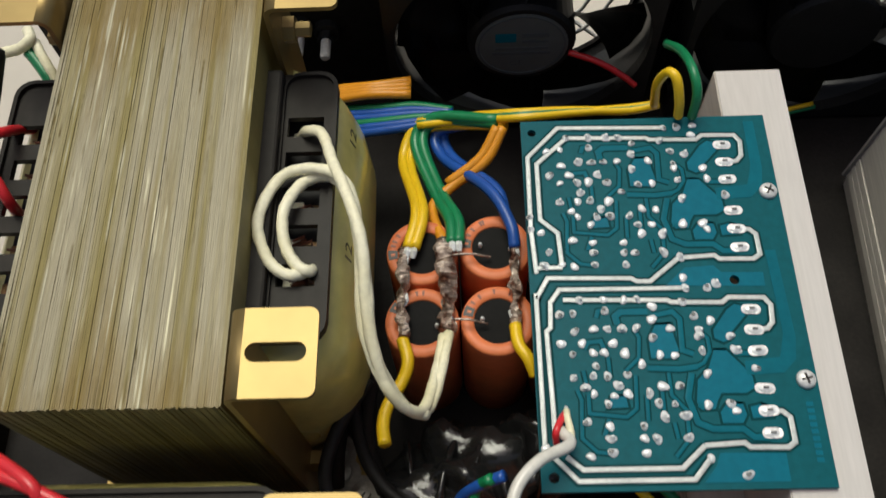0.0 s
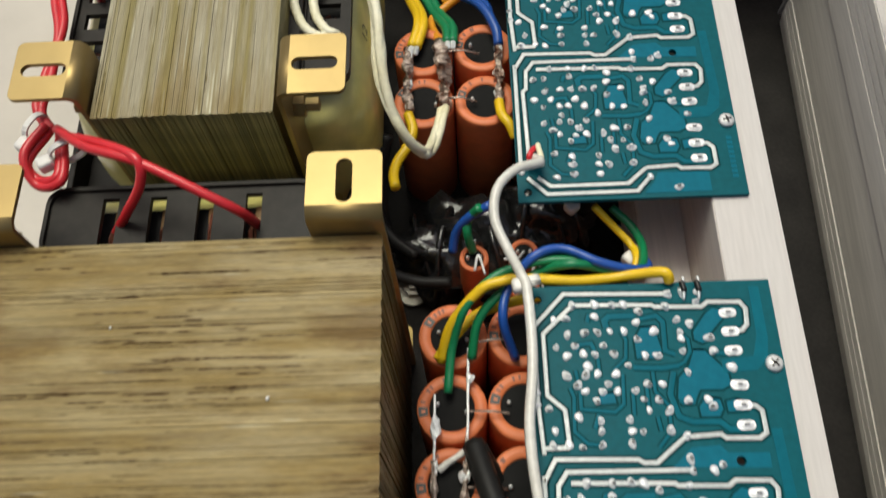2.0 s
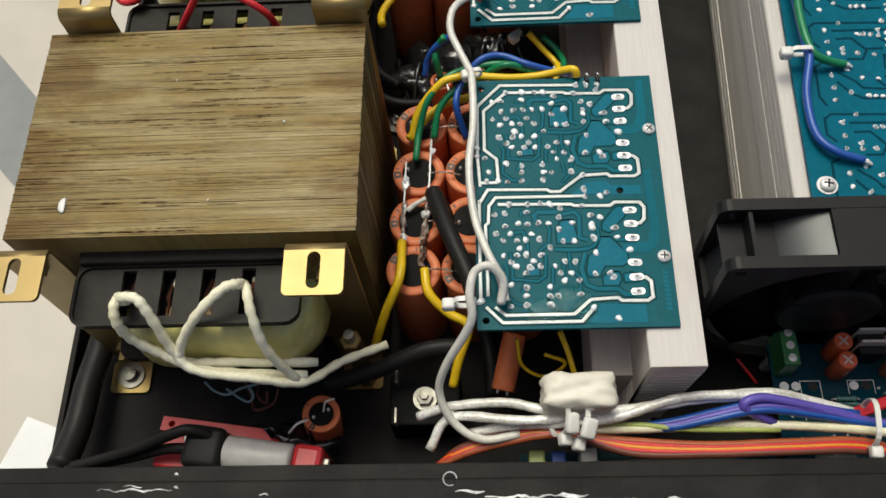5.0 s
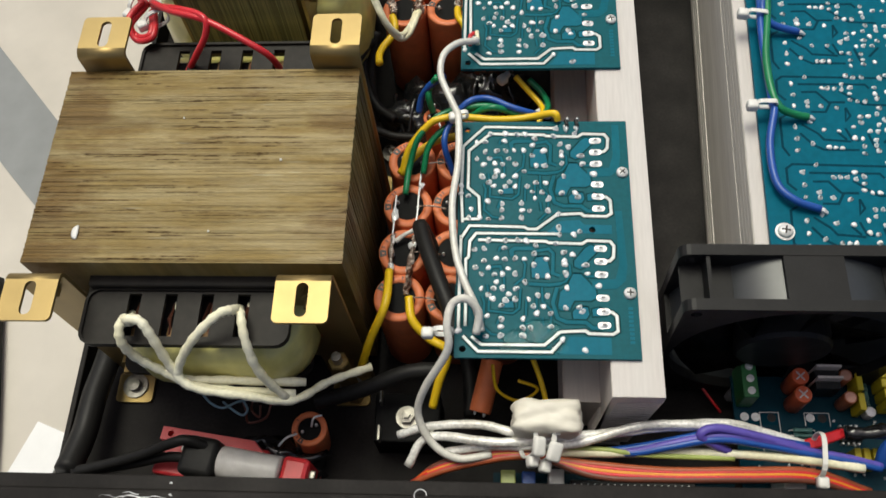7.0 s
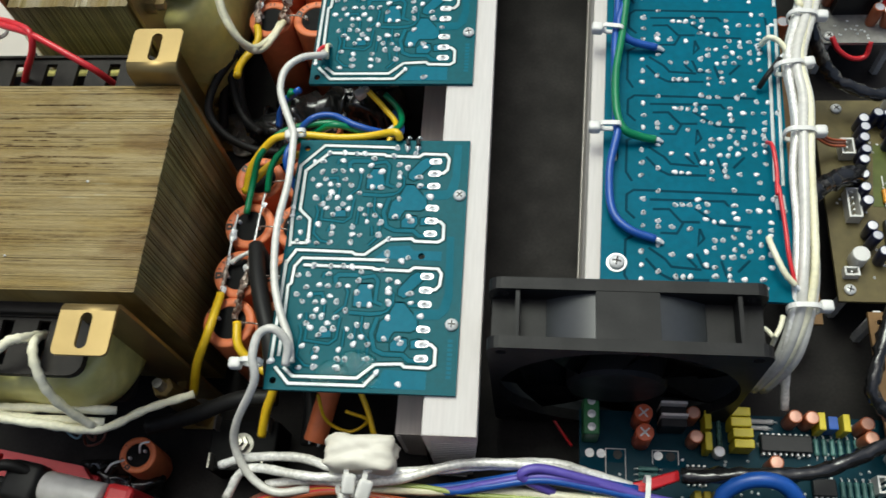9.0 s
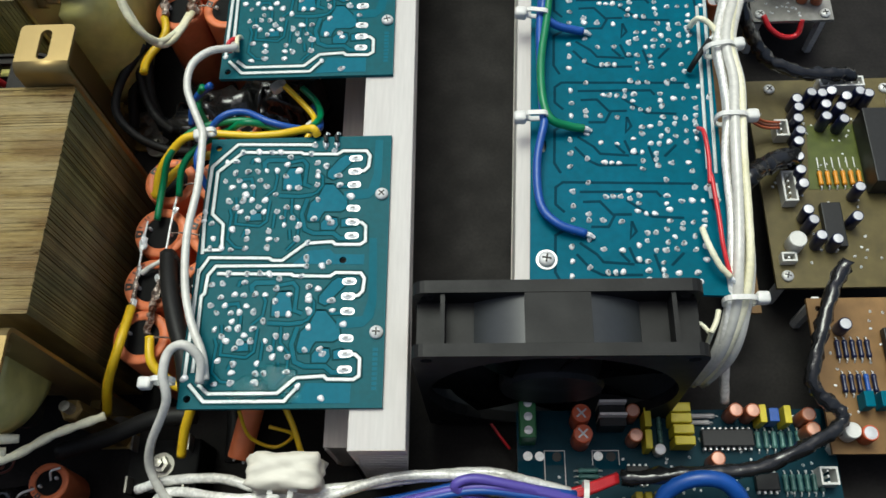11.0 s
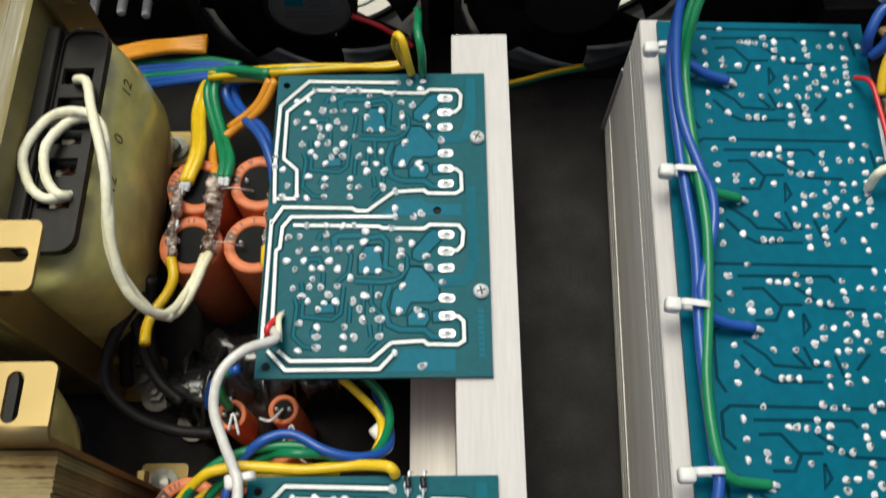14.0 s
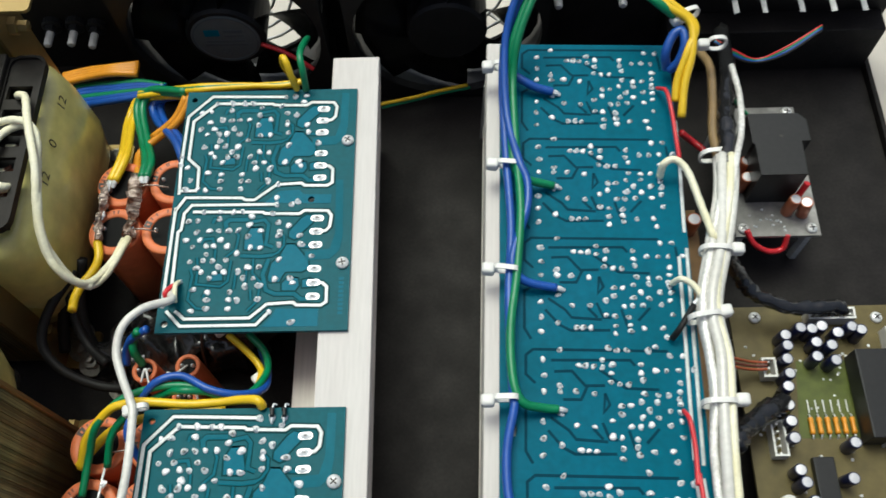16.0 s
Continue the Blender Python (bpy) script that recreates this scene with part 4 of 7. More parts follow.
            part("mask_gap", strip(mm(t, dy), 0.0025, T, T + 0.00004 + 1.5e-6 * white.index(t), None, False), GAP, b)
        joints = INPUT + DRIVE + [(12.5, 49), (19, 48.9), (24, 48.7), (27.5, 48.6), (39, 47.6)] + ([(40.6, 7.3), (48.7, 3.3), (1.4, 10.6), (40.3, 51.4), (40.3, 54.5), (46, 51.5), (48.5, 52.8)] if dy == 0 else [(1.2, 20.2), (1.2, 24), (3.9, 19), (5.5, 13), (4.5, 9), (8.9, 9), (40.3, 51.6), (44.5, 51.8), (48.8, 52), (48, 48.9), (40.3, 10.6)])
        for x, y in joints:
            k = rnd.uniform(0.98, 1.28)
            share("solder_joint", rnd.choice(JOINTS), b, pose(x / 1000 + rnd.uniform(-2e-4, 2e-4), (y + dy) / 1000 + rnd.uniform(-2e-4, 2e-4), T + 0.0001, 0, 0, rnd.uniform(0, 360)) @ Matrix.Diagonal((k, k * rnd.uniform(0.82, 1.28), k, 1)))
        for x, y in POWER:
            share("power_pad", rnd.choice(PADS), b, pose(x / 1000, (y + dy) / 1000, T + 0.0001, 0, 0, rnd.choice((0, 180)) + rnd.uniform(-4, 4)))
    for i in range(9):
        part("print_bar", box(0.0655, 0.0672, 0.006 + i * 0.0017, 0.0071 + i * 0.0017, T, T + 0.00008), COPPER, b)
    screw_part(b, 0.0665, 0.0262, T)
    screw_part(b, 0.0665, 0.0797, T)
    return b


BZ = 0.0738
driver_board(pose(0, 0, BZ), "blue-green driver board with soldered joints, beside the rear fan", 11)
driver_board(pose(0.0005, -0.1330, BZ), "blue-green driver board with soldered joints, flux-stained near its front edge", 12)


# ---- output board ----
OUTS = [(13.7, 28.5), (13.8, 22.9), (13.7, 17.3), (13.3, 7.1), (13.2, 1.7), (13.1, -3.9)]
LEFT = [(19.5, 32.3), (19.2, 19.6), (19.3, 17.4), (24.3, 17.5), (30.5, 16.9), (19.3, 10.0), (24.1, 6.2), (30.4, 5.9), (19.2, -0.7), (25.4, -2.2), (27.9, -2.2), (30.4, -2.1), (25.6, 26.9), (28.1, 26.9), (30.5, 26.7), (33.7, 29.1), (33.7, 26.1), (37.0, 27.3), (36.6, 24.1), (36.1, 21.0), (39.1, 20.4), (42.3, 20.4)]
MIDDLE = [(46.7, 27.5), (46.5, 24.5), (47.2, 21.9), (56.7, 30.8), (60.9, 30.9), (51.6, 25.5), (55.3, 25.6), (59.1, 25.6), (64.3, 26.0), (59.3, 21.2), (59.1, 18.1), (47.3, 17.4), (51.6, 16.9), (55.2, 17.1), (58.6, 15.5), (45.9, 14.4), (51.4, 14.5), (58.7, 13.9), (39.2, 12.9), (42.2, 13.0), (39.1, 9.9), (48.7, 11.6), (55.2, 11.7), (58.9, 11.3)]
EDGE = [(45.9, 9.4), (51.4, 9.3), (36.0, 8.1), (42.2, 6.1), (45.3, 6.2), (48.9, 6.7), (55.2, 6.8), (58.6, 8.3), (35.9, 2.8), (39.0, 2.2), (43.9, 1.7), (58.8, 3.0), (39.0, -1.3), (43.9, -0.8), (44.2, -3.1), (48.9, -2.2), (55.3, -1.8), (39.0, -4.4), (56.2, -5.1)]
# joints that only the third and fourth channels have
ODD = {3: [(35.9, -9.6), (38.9, -10.2), (42.2, -10.1), (49.3, -10.2), (52.0, -8.9)], 4: [(47.0, -51.5), (56.2, -54.6)]}
GAPS = [[(56.2, 32.4), (10.3, 32.3), (7.8, 30.2), (7.7, 23.4), (10.9, 20.3)], [(16.3, 28.5), (43.2, 29.0), (44.7, 27.0)], [(17.3, 24.5), (23.3, 24.8), (27.6, 19.7), (34.2, 19.9)], [(20.0, 14.8), (26.0, 14.9), (28.2, 19.3)], [(32.5, 25.6), (41.2, 19.1), (52.2, 18.8)], [(11.0, 13.5), (7.6, 11.3), (7.4, -2.6), (9.7, -6.7)], [(15.9, 8.6), (21.7, 4.4), (23.9, 1.5), (34.3, 0.9)], [(14.8, 4.3), (19.6, -1.3), (23.4, -3.3), (37.0, -3.0)], [(29.6, 5.2), (32.8, 1.7)], [(34.1, 17.2), (33.4, 10.7), (35.5, 13.3), (34.1, 17.2)], [(32.8, 7.2), (34.9, 1.7), (37.6, 1.6)], [(41.3, 4.8), (42.9, -0.8), (44.7, -4.3)], [(51.2, 5.6), (46.9, 0.7)], [(62.0, 29.5), (62.8, 22.1)]]
STEP = 42.7


rb = thing("output_board", pose(0.1245, 0, 0.0805, 0, 0, -2.2), "long blue output board with five amplifier channels", "circuit board")
holes = [[(x + 0.0011 * math.cos(a), y + 0.0028 * math.sin(a)) for a in np.linspace(0, 5.76, 12)] for x, y in ((0.0035, 0.049), (0.0035, -0.038))]
part("substrate", holed([(-0.0012, -0.0952), (0.0668, -0.0952), (0.0668, 0.1205), (-0.0012, 0.1205)], holes, -0.0016, 0.0), RBLUE, rb, "blue fibreglass panel")
part("underside_strip", box(0.004, 0.061, -0.0905, 0.115, -0.0075, -0.0030, 0.0008), PLASTIC, rb)
part("spacer", box(0.0, 0.0035, -0.0905, 0.115, -0.0033, -0.0017), ALUDARK, rb)
rnd = random.Random(21)
for c in range(5):
    dy = STEP * (2 - c)
    for q in GAPS:
        part("mask_gap", strip([(x / 1000, (y + dy) / 1000) for x, y in q], 0.0010, 0.0, 0.00006 + 0.000003 * GAPS.index(q)), RDARK, rb)
    for p in OUTS + LEFT + MIDDLE + EDGE + [(x, y - dy) for x, y in ODD.get(c, [])]:
        k = rnd.uniform(0.88, 1.12)
        share("solder_joint", rnd.choice(JOINTS), rb, pose(p[0] / 1000 + rnd.uniform(-2e-4, 2e-4), (p[1] + dy) / 1000 + rnd.uniform(-2e-4, 2e-4), 0.0, 0, 0, rnd.uniform(0, 360)) @ Matrix.Diagonal((k, k * rnd.uniform(0.82, 1.25), k * 1.1, 1)))
for q in ([(63.0, 25.5), (61.6, -47.1)], [(66.0, 28.9), (64.4, -48.8)], [(61.5, -53.0), (62.0, -59.0)], [(63.9, -52.9), (64.4, -58.9)], [(66.6, 64.1), (65.8, 35.3)], [(66.7, 83.7), (66.6, 68.3)]):
    part("tinned_track", strip([(x / 1000, y / 1000) for x, y in q], 0.0012, 0.0, 0.0004), TINNED, rb, "silvery tinned track")
screw_part(rb, 0.0045, -0.0835, 0.0003, 0.95)
part("washer", lathe([(0.0037, 0.0), (0.0037, 0.0004), (0.0, 0.0005)], 20), STEEL, rb, at=pose(0.0045, -0.0835, 0))


# ---- soldered bus wires on the capacitor banks ----
def bus(points, r, mat, label, lumps=0):
    b = thing("bus_wire", pose(0, 0, 0), label, "wire", "bus wires")
    bm = tube(glide(points, 22), r * (1.5 if lumps > 4 else 1.0), 10)
    for p in bm.verts:
        k = noise.noise(p.co * 330) + 0.9 * noise.noise(p.co * 1300)
        p.co += Vector((1.4 * noise.noise(p.co * 300 + Vector((9, 0, 0))), noise.noise(p.co * 280), k)) * r * (1.1 if lumps > 4 else 0.3)
    part("wire", bm, mat, b, smooth=lumps < 5)
    line = glide(points, 8)
    lumps = (lumps + 1) // 2
    for i in range(lumps):
        a = line[int((i + 0.5) / lumps * (len(line) - 1))]
        bm = bmesh.new()
        k = random.uniform(0.0008, 0.0015)
        stretch = Vector((random.uniform(0.7, 1.3), random.uniform(1.2, 2.8), random.uniform(0.5, 0.9)))
        shift = (random.uniform(-0.0008, 0.0008), random.uniform(-0.001, 0.001))
        bmesh.ops.create_icosphere(bm, subdivisions=2, radius=k)
        for p in bm.verts:
            p.co = p.co * stretch * (1 + 0.55 * noise.noise(p.co * 1300 + a * 700)) + a + Vector((shift[0], shift[1], 0))
        part("solder_lump", bm, FLUX if i % 2 else SOLDER, b, "lump of flux-stained solder")
    return b


ZC = CAPH + 0.0022
bus([(-0.0345, 0.0735, ZC), (-0.0349, 0.060, ZC + 0.001), (-0.0347, 0.0465, ZC)], 0.0011, FLUX, "solder-covered bus wire joining capacitor terminals", 7)
bus([(-0.0238, 0.0765, ZC), (-0.0222, 0.062, ZC + 0.001), (-0.0225, 0.0475, ZC)], 0.0014, FLUX, "thick lumpy solder bar stained brown with flux", 13)
bus([(-0.0026, 0.0735, ZC), (-0.0028, 0.061, ZC + 0.0006), (-0.0034, 0.0485, ZC)], 0.0009, FLUX, "solder-covered bus wire joining capacitor terminals", 5)
for a, b in (((-0.0225, 0.071), (-0.0095, 0.0708)), ((-0.0215, 0.0512), (-0.011, 0.0500)), ((-0.0175, -0.0594), (-0.0055, -0.0601)), ((-0.0200, -0.1018), (-0.0085, -0.1024)), ((-0.0170, -0.0388), (-0.004, -0.0372)), ((-0.0182, -0.0812), (-0.007, -0.0818))):
    bus([(*a, ZC), ((a[0] + b[0]) / 2, (a[1] + b[1]) / 2, ZC + 0.001), (*b, ZC - 0.001)], 0.00036, FLUX, "thin bare tinned link wire between two capacitors", 0)
bus([(-0.0272, -0.0540, ZC), (-0.0274, -0.0640, ZC + 0.001), (-0.0277, -0.0735, ZC)], 0.00042, SOLDER, "thin bare bus wire along the capacitor row", 2)
bus([(-0.0277, -0.0735, ZC), (-0.0280, -0.0820, ZC + 0.0004), (-0.0281, -0.0900, ZC)], 0.00062, FLUX, "twisted flux-stained bus wire along the capacitor row", 5)
bus([(-0.0169, -0.0400, ZC), (-0.0176, -0.0593, ZC + 0.001), (-0.0184, -0.0740, ZC)], 0.00045, SOLDER, "thin bare bus wire along the capacitor row", 3)
bus([(-0.0184, -0.0740, ZC), (-0.0196, -0.0880, ZC + 0.0005), (-0.0206, -0.1005, ZC)], 0.00075, FLUX, "twisted flux-stained bus wire along the capacitor row", 7)
bus([(-0.0265, -0.0760, ZC), (-0.0215, -0.0730, ZC + 0.001), (-0.0172, -0.0702, ZC)], 0.0010, JACKET, "pale sleeved wire end laid over the bus wires", 0)

# small and loose capacitors
for x, y, r, h, m in ((-0.0140, -0.0030, 0.0050, 0.0415, pose(0, 0, 0)), (0.0028, -0.0015, 0.0050, 0.0415, pose(0, 0, 0)), (0.0025, -0.0135, 0.0050, 0.0400, pose(0, 0, 0))):
    capacitor(pose(x, y, 0), r, h, "slim terracotta capacitor with bent bare leads", "small capacitors", 0)
capacitor(pose(-0.0640, -0.1500, 0.004, 3, 6, 30), 0.0074, 0.0270, "terracotta capacitor leaning on the chassis floor", "small capacitors")
capacitor(pose(0.0145, -0.1190, 0.0300, 104, 0, -14), 0.0046, 0.0225, "terracotta capacitor lying under the board edge", "small capacitors", 0)
for pts in ([(-0.0140, -0.0085, 0.043), (-0.0125, -0.0035, 0.0445), (-0.0105, -0.0100, 0.043)], [(-0.0140, -0.0010, 0.042), (-0.0135, 0.0015, 0.046)], [(0.0028, -0.0015, 0.042), (0.0000, -0.0060, 0.046), (-0.0040, -0.0050, 0.044)], [(0.0028, -0.0135, 0.041), (0.0070, -0.0080, 0.047), (0.0085, -0.0160, 0.04), (0.0105, -0.0180, 0.036)],
            [(-0.0655, -0.1520, 0.0305), (-0.0690, -0.1545, 0.034), (-0.0730, -0.1570, 0.030)], [(-0.0600, -0.1490, 0.031), (-0.0585, -0.1465, 0.035), (-0.0555, -0.1450, 0.034)]):
    tagged(obj("component_lead", tube(glide(pts), 0.0005, 6), SOLDER, True), "bent bare tinned component lead", "wire", "bus wires")


# ---- ties ----
def zip_tie(at, w, h, label="white nylon cable tie round a wire loom"):
    """A band in the local xz plane with its head on the left."""
    t = thing("cable_tie", at, label, "cable tie", "cable ties")
    out = rounded(-w, w, -h, h, min(w, h) * 0.8)
    inn = rounded(-w + 0.0006, w - 0.0006, -h + 0.0006, h - 0.0006, min(w, h) * 0.7)
    part("band", holed(out, [inn], -0.0009, 0.0009), NYLON, t, at=pose(0, 0.0009, 0, 90, 0, 0))
    part("head", box(-w - 0.0040, -w + 0.0006, -0.0021, 0.0021, -0.0018, 0.0024, 0.0011, None, 3), NYLON, t, smooth=True)
    return t


for x, y, z, w in ((0.1285, 0.1029, 0.0885, 0.0045), (0.1292, 0.0578, 0.0882, 0.0050), (0.1258, 0.0153, 0.088, 0.0044), (0.1240, -0.0308, 0.088, 0.0042)):
    zip_tie(pose(x, y, z, 0, 0, random.uniform(-12, 4)), w, 0.0024)
for x, y, z, a in ((0.2085, 0.0690, 0.076, 5), (0.2002, 0.0235, 0.086, -4), (0.1920, -0.0020, 0.0875, 8), (0.1932, -0.0315, 0.0865, 0), (0.1895, -0.0982, 0.0790, 0)):
    zip_tie(pose(x, y, z, 0, 0, a + 180), 0.0058, 0.0044)
zip_tie(pose(0.0022, -0.0298, 0.0808, 0, 0, 10), 0.0022, 0.0022)
zip_tie(pose(-0.0035, -0.1255, 0.0790, 0, 0, 0), 0.0040, 0.0036)
zip_tie(pose(0.0375, -0.0098, 0.0560, 0, 0, 40), 0.0018, 0.0018)
zip_tie(pose(0.0208, 0.0094, 0.0560, 0, 0, 40), 0.0016, 0.0016)
zip_tie(pose(0.138, -0.1610, 0.0475, 0, 0, 84), 0.0085, 0.0075)
for x, y, z, turn, size in ((0.0292, -0.1588, 0.0535, 4, 1.0), (0.0358, -0.1600, 0.0530, -9, 1.1)):
    t = zip_tie(pose(x, y, z, 24, 0, 90 + turn), 0.0062 * size, 0.0070, "white nylon cable tie with a stubby head, clasping the front loom")
    part("head", box(-0.0052, 0.0022, -0.0024 * size, 0.0024 * size, 0.0060, 0.0094, 0.0013, None, 3), NYLON, t, smooth=True, at=pose(0, 0, 0, 0, -18, 0))
    part("tail", box(0.0018, 0.0060, -0.0013, 0.0013, 0.0066, 0.0078, 0.0005), NYLON, t, at=pose(0, 0, 0, 0, 6, 0))
zip_tie(pose(-0.1280, 0.0070, 0.1005, 0, 0, 30), 0.0050, 0.0045, "white nylon cable tie round the red leads")
zip_tie(pose(-0.1385, 0.0160, 0.0995, 0, 0, 60), 0.0045, 0.0045, "white nylon cable tie round the red leads")
zip_tie(pose(0.2010, 0.1180, 0.0980, 0, 0, 20), 0.0040, 0.0036)
zip_tie(pose(0.2160, 0.1180, 0.0800, 0, 0, 0), 0.0040, 0.0040)


# ---- things on the chassis floor ----
def lumpy(name, centre, size, mat, label, category, seed, rough=0.25, boxy=False):
    bm = bmesh.new()
    bmesh.ops.create_icosphere(bm, subdivisions=4, radius=1.0)
    o = Vector((seed * 7.1, seed * 3.3, 0))
    for v in bm.verts:
        n = v.co.normalized()
        if boxy:
            n = n / max(abs(n.x) ** 8 + abs(n.y) ** 8 + abs(n.z) ** 8, 1e-9) ** 0.125
        k = 1 + rough * noise.noise(n * 2.1 + o) + rough * 0.5 * noise.noise(n * 5.5 + o) + rough * 0.25 * abs(noise.noise(n * 11 + o))
        v.co = Vector((n.x * size[0], n.y * size[1], n.z * size[2])) * k + Vector(centre)
        v.co.z = max(v.co.z, 0.0002)
    return tagged(obj(name, bm, mat, True), label, category)


def tape_bundle(centre, size, seed):
    b = lumpy("tape_lump", centre, size, TAPE, "crumpled bundle wrapped in glossy black tape", "cable bundle", seed, 0.45)
    rnd = random.Random(seed)
    for k in range(4):
        x = centre[0] + size[0] * (-0.6 + 0.4 * k)
        w = max(1 - ((x - centre[0]) / size[0]) ** 2, 0.2) ** 0.5
        lean = rnd.uniform(-0.35, 0.35)
        ring = [Vector((x + lean * size[1] * w * math.cos(a) + 0.0006 * math.sin(3 * a), centre[1] + size[1] * w * 1.04 * math.cos(a), max(centre[2] + size[2] * w * 1.05 * math.sin(a), 0.0012))) for a in np.linspace(0, 2 * math.pi, 25)]
        bm = tube(ring, 0.0011, 6, wobble=0.3)
        part("tape_turn", bm, TAPE, b, smooth=True)
    return b


tape_bundle((-0.020, 0.012, 0.012), (0.022, 0.018, 0.020), 1)
tape_bundle((0.010, 0.022, 0.012), (0.020, 0.014, 0.022), 2)
tape_bundle((-0.002, -0.022, 0.010), (0.022, 0.007, 0.013), 3)
tape_bundle((-0.078, -0.160, 0.010), (0.020, 0.010, 0.013), 4)
lumpy("glue_blob", (0.0352, -0.1512, 0.055), (0.0126, 0.0062, 0.0090), GLUE, "cream blob of hot glue on the front loom", "glue", 5, 0.12, boxy=True)

rect = thing("bridge_rectifier", pose(-0.0215, -0.1420, 0), "square black bridge rectifier bolted to the floor", "rectifier")
part("case", box(-0.0140, 0.0140, -0.0105, 0.0105, 0.0, 0.0215, 0.0008), CAPTOP, rect)
part("washer", lathe([(0.0048, 0.0215), (0.0048, 0.0222), (0.0, 0.0223)], 20), NUT, rect)
part("bolt", lathe([(0.0034, 0.0222), (0.0034, 0.0252), (0.0018, 0.0254), (0.0018, 0.0275), (0.0, 0.0277)], 6), NUT, rect, "steel hex bolt")
for x, y in ((-0.011, -0.008), (0.011, -0.008), (-0.011, 0.008), (0.011, 0.008)):
    part("lug", box(x - 0.0004, x + 0.0004, y - 0.003, y + 0.003, 0.0215, 0.0275), NUT, rect)

fuse = thing("fuse_holder", pose(-0.0925, -0.1605, 0, 0, 0, -9), "red plastic fuse block with a frosted cylinder", "fuse holder")
part("base", box(-0.0330, 0.0140, -0.0125, 0.0050, 0.0, 0.0250, 0.0012), REDPLATE, fuse)
part("back_rail", holed([(-0.0318, 0.0008), (-0.0318, 0.0062), (0.0080, 0.0068), (0.0140, 0.0020), (0.0140, 0.0008)][::-1], [arc(-0.0278, 0.0036, 0.0013, 0, 330, 11)], 0.0250, 0.0295), REDPLATE, fuse, "raised red rail with a screw hole")
part("glass_tube", lathe([(0.0060, 0.0), (0.0066, 0.001), (0.0066, 0.0250), (0.0060, 0.0260)], 24, at=pose(-0.0035, -0.0042, 0.0305, 0, 90, 0)), GLASSY, fuse, "frosted translucent cylinder", smooth=True)
part("end_cap", box(0.0225, 0.0340, -0.0090, 0.0030, 0.0, 0.0335, 0.0022, None, 2), REDPLATE, fuse)
part("end_tab", box(0.0336, 0.0362, -0.0040, -0.0006, 0.0270, 0.0290, 0.0005), NUT, fuse, "steel contact tab")
part("plug", box(-0.0180, -0.0030, -0.0125, 0.0035, 0.0250, 0.0385, 0.0026, None, 3), RUBBER, fuse, "black rubber plug body", smooth=True)
part("contact", box(-0.0225, -0.0185, -0.0020, 0.0006, 0.0250, 0.0275, 0.0006), NYLON, fuse, "white contact insert")

nut = thing("standoff", pose(-0.0475, -0.1270, 0), "brass hex spacer beside the transformer", "spacer")
part("hex", lathe([(0.0042, 0.0), (0.0042, 0.050), (0.0036, 0.0505)], 6), GOLD, nut)
part("stud", lathe([(0.0020, 0.0505), (0.0020, 0.056), (0.0, 0.0562)], 12), NUT, nut)
for x, y in ((-0.0372, 0.0024), (-0.052, 0.0136), (-0.060, 0.0272)):
    s = thing("floor_bolt", pose(x, y, 0), "steel bolt with a wide washer on the chassis floor", "bolt", "floor bolts")
    part("washer", lathe([(0.0062, 0.0016), (0.0062, 0.0026), (0.0, 0.0027)], 20), NUT, s)
    part("nut", lathe([(0.0034, 0.0026), (0.0034, 0.0056), (0.0018, 0.0058), (0.0018, 0.0085), (0.0, 0.0088)], 6), NUT, s)


# ---- small board parts ----
def can(parent, x, y, z, r, h, mat, top=CAPMETAL, name="capacitor", lean=0.0):
    c = part(name, lathe([(r * 0.92, 0.0), (r, 0.0006), (r, h - 0.0006), (r * 0.93, h), (r * 0.80, h), (r * 0.78, h - 0.0002)], 16), mat, parent, at=pose(x, y, z, random.uniform(-lean, lean), random.uniform(-lean, lean), random.uniform(0, 90)), smooth=True)
    part("vent", lathe([(r * 0.79, h - 0.0008), (r * 0.79, h - 0.0001), (0.0, h)], 16), top, c)
    return c


def scored(parent, x, y, z, r, h, mat):
    c = can(parent, x, y, z, r, h, mat, mat)
    for a in (35, 125):
        part("score", box(-r * 0.65, r * 0.65, -0.0003, 0.0003, h - 0.0001, h + 0.0002), CAPMETAL, c, at=pose(0, 0, 0, 0, 0, a))
    return c


def chip(parent, x0, x1, y0, y1, z, h, pins):
    c = part("chip", box(x0, x1, y0, y1, z + 0.0008, z + h, 0.0004), PLASTIC, parent, "black plastic integrated circuit")
    for y, s in ((y0, -1), (y1, 1)):
        for i in range(pins):
            x = x0 + (x1 - x0) * (i + 0.5) / pins
            part("pin", box(x - 0.0004, x + 0.0004, min(y, y + s * 0.001), max(y, y + s * 0.001), z, z + h * 0.6), STEEL, c)
    return c


def resistor(parent, x, y, z, length, turn, mat=RESISTOR):
    L = length / 2
    bm = lathe([(0.0, -L), (0.0009, -L), (0.0011, -L * 0.7), (0.0009, -L * 0.45), (0.0009, L * 0.45), (0.0011, L * 0.7), (0.0009, L), (0.0, L)], 8, at=pose(0, 0, 0, 0, 90, 0))
    r = part("resistor", bm, mat, parent, at=pose(x, y, z + 0.0012, 0, 0, turn), smooth=True)
    part("lead", tube([Vector((-L - 0.0016, 0, -0.001)), Vector((-L - 0.001, 0, 0)), Vector((L + 0.001, 0, 0)), Vector((L + 0.0016, 0, -0.001))], 0.0003, 5), STEEL, r)
    return r


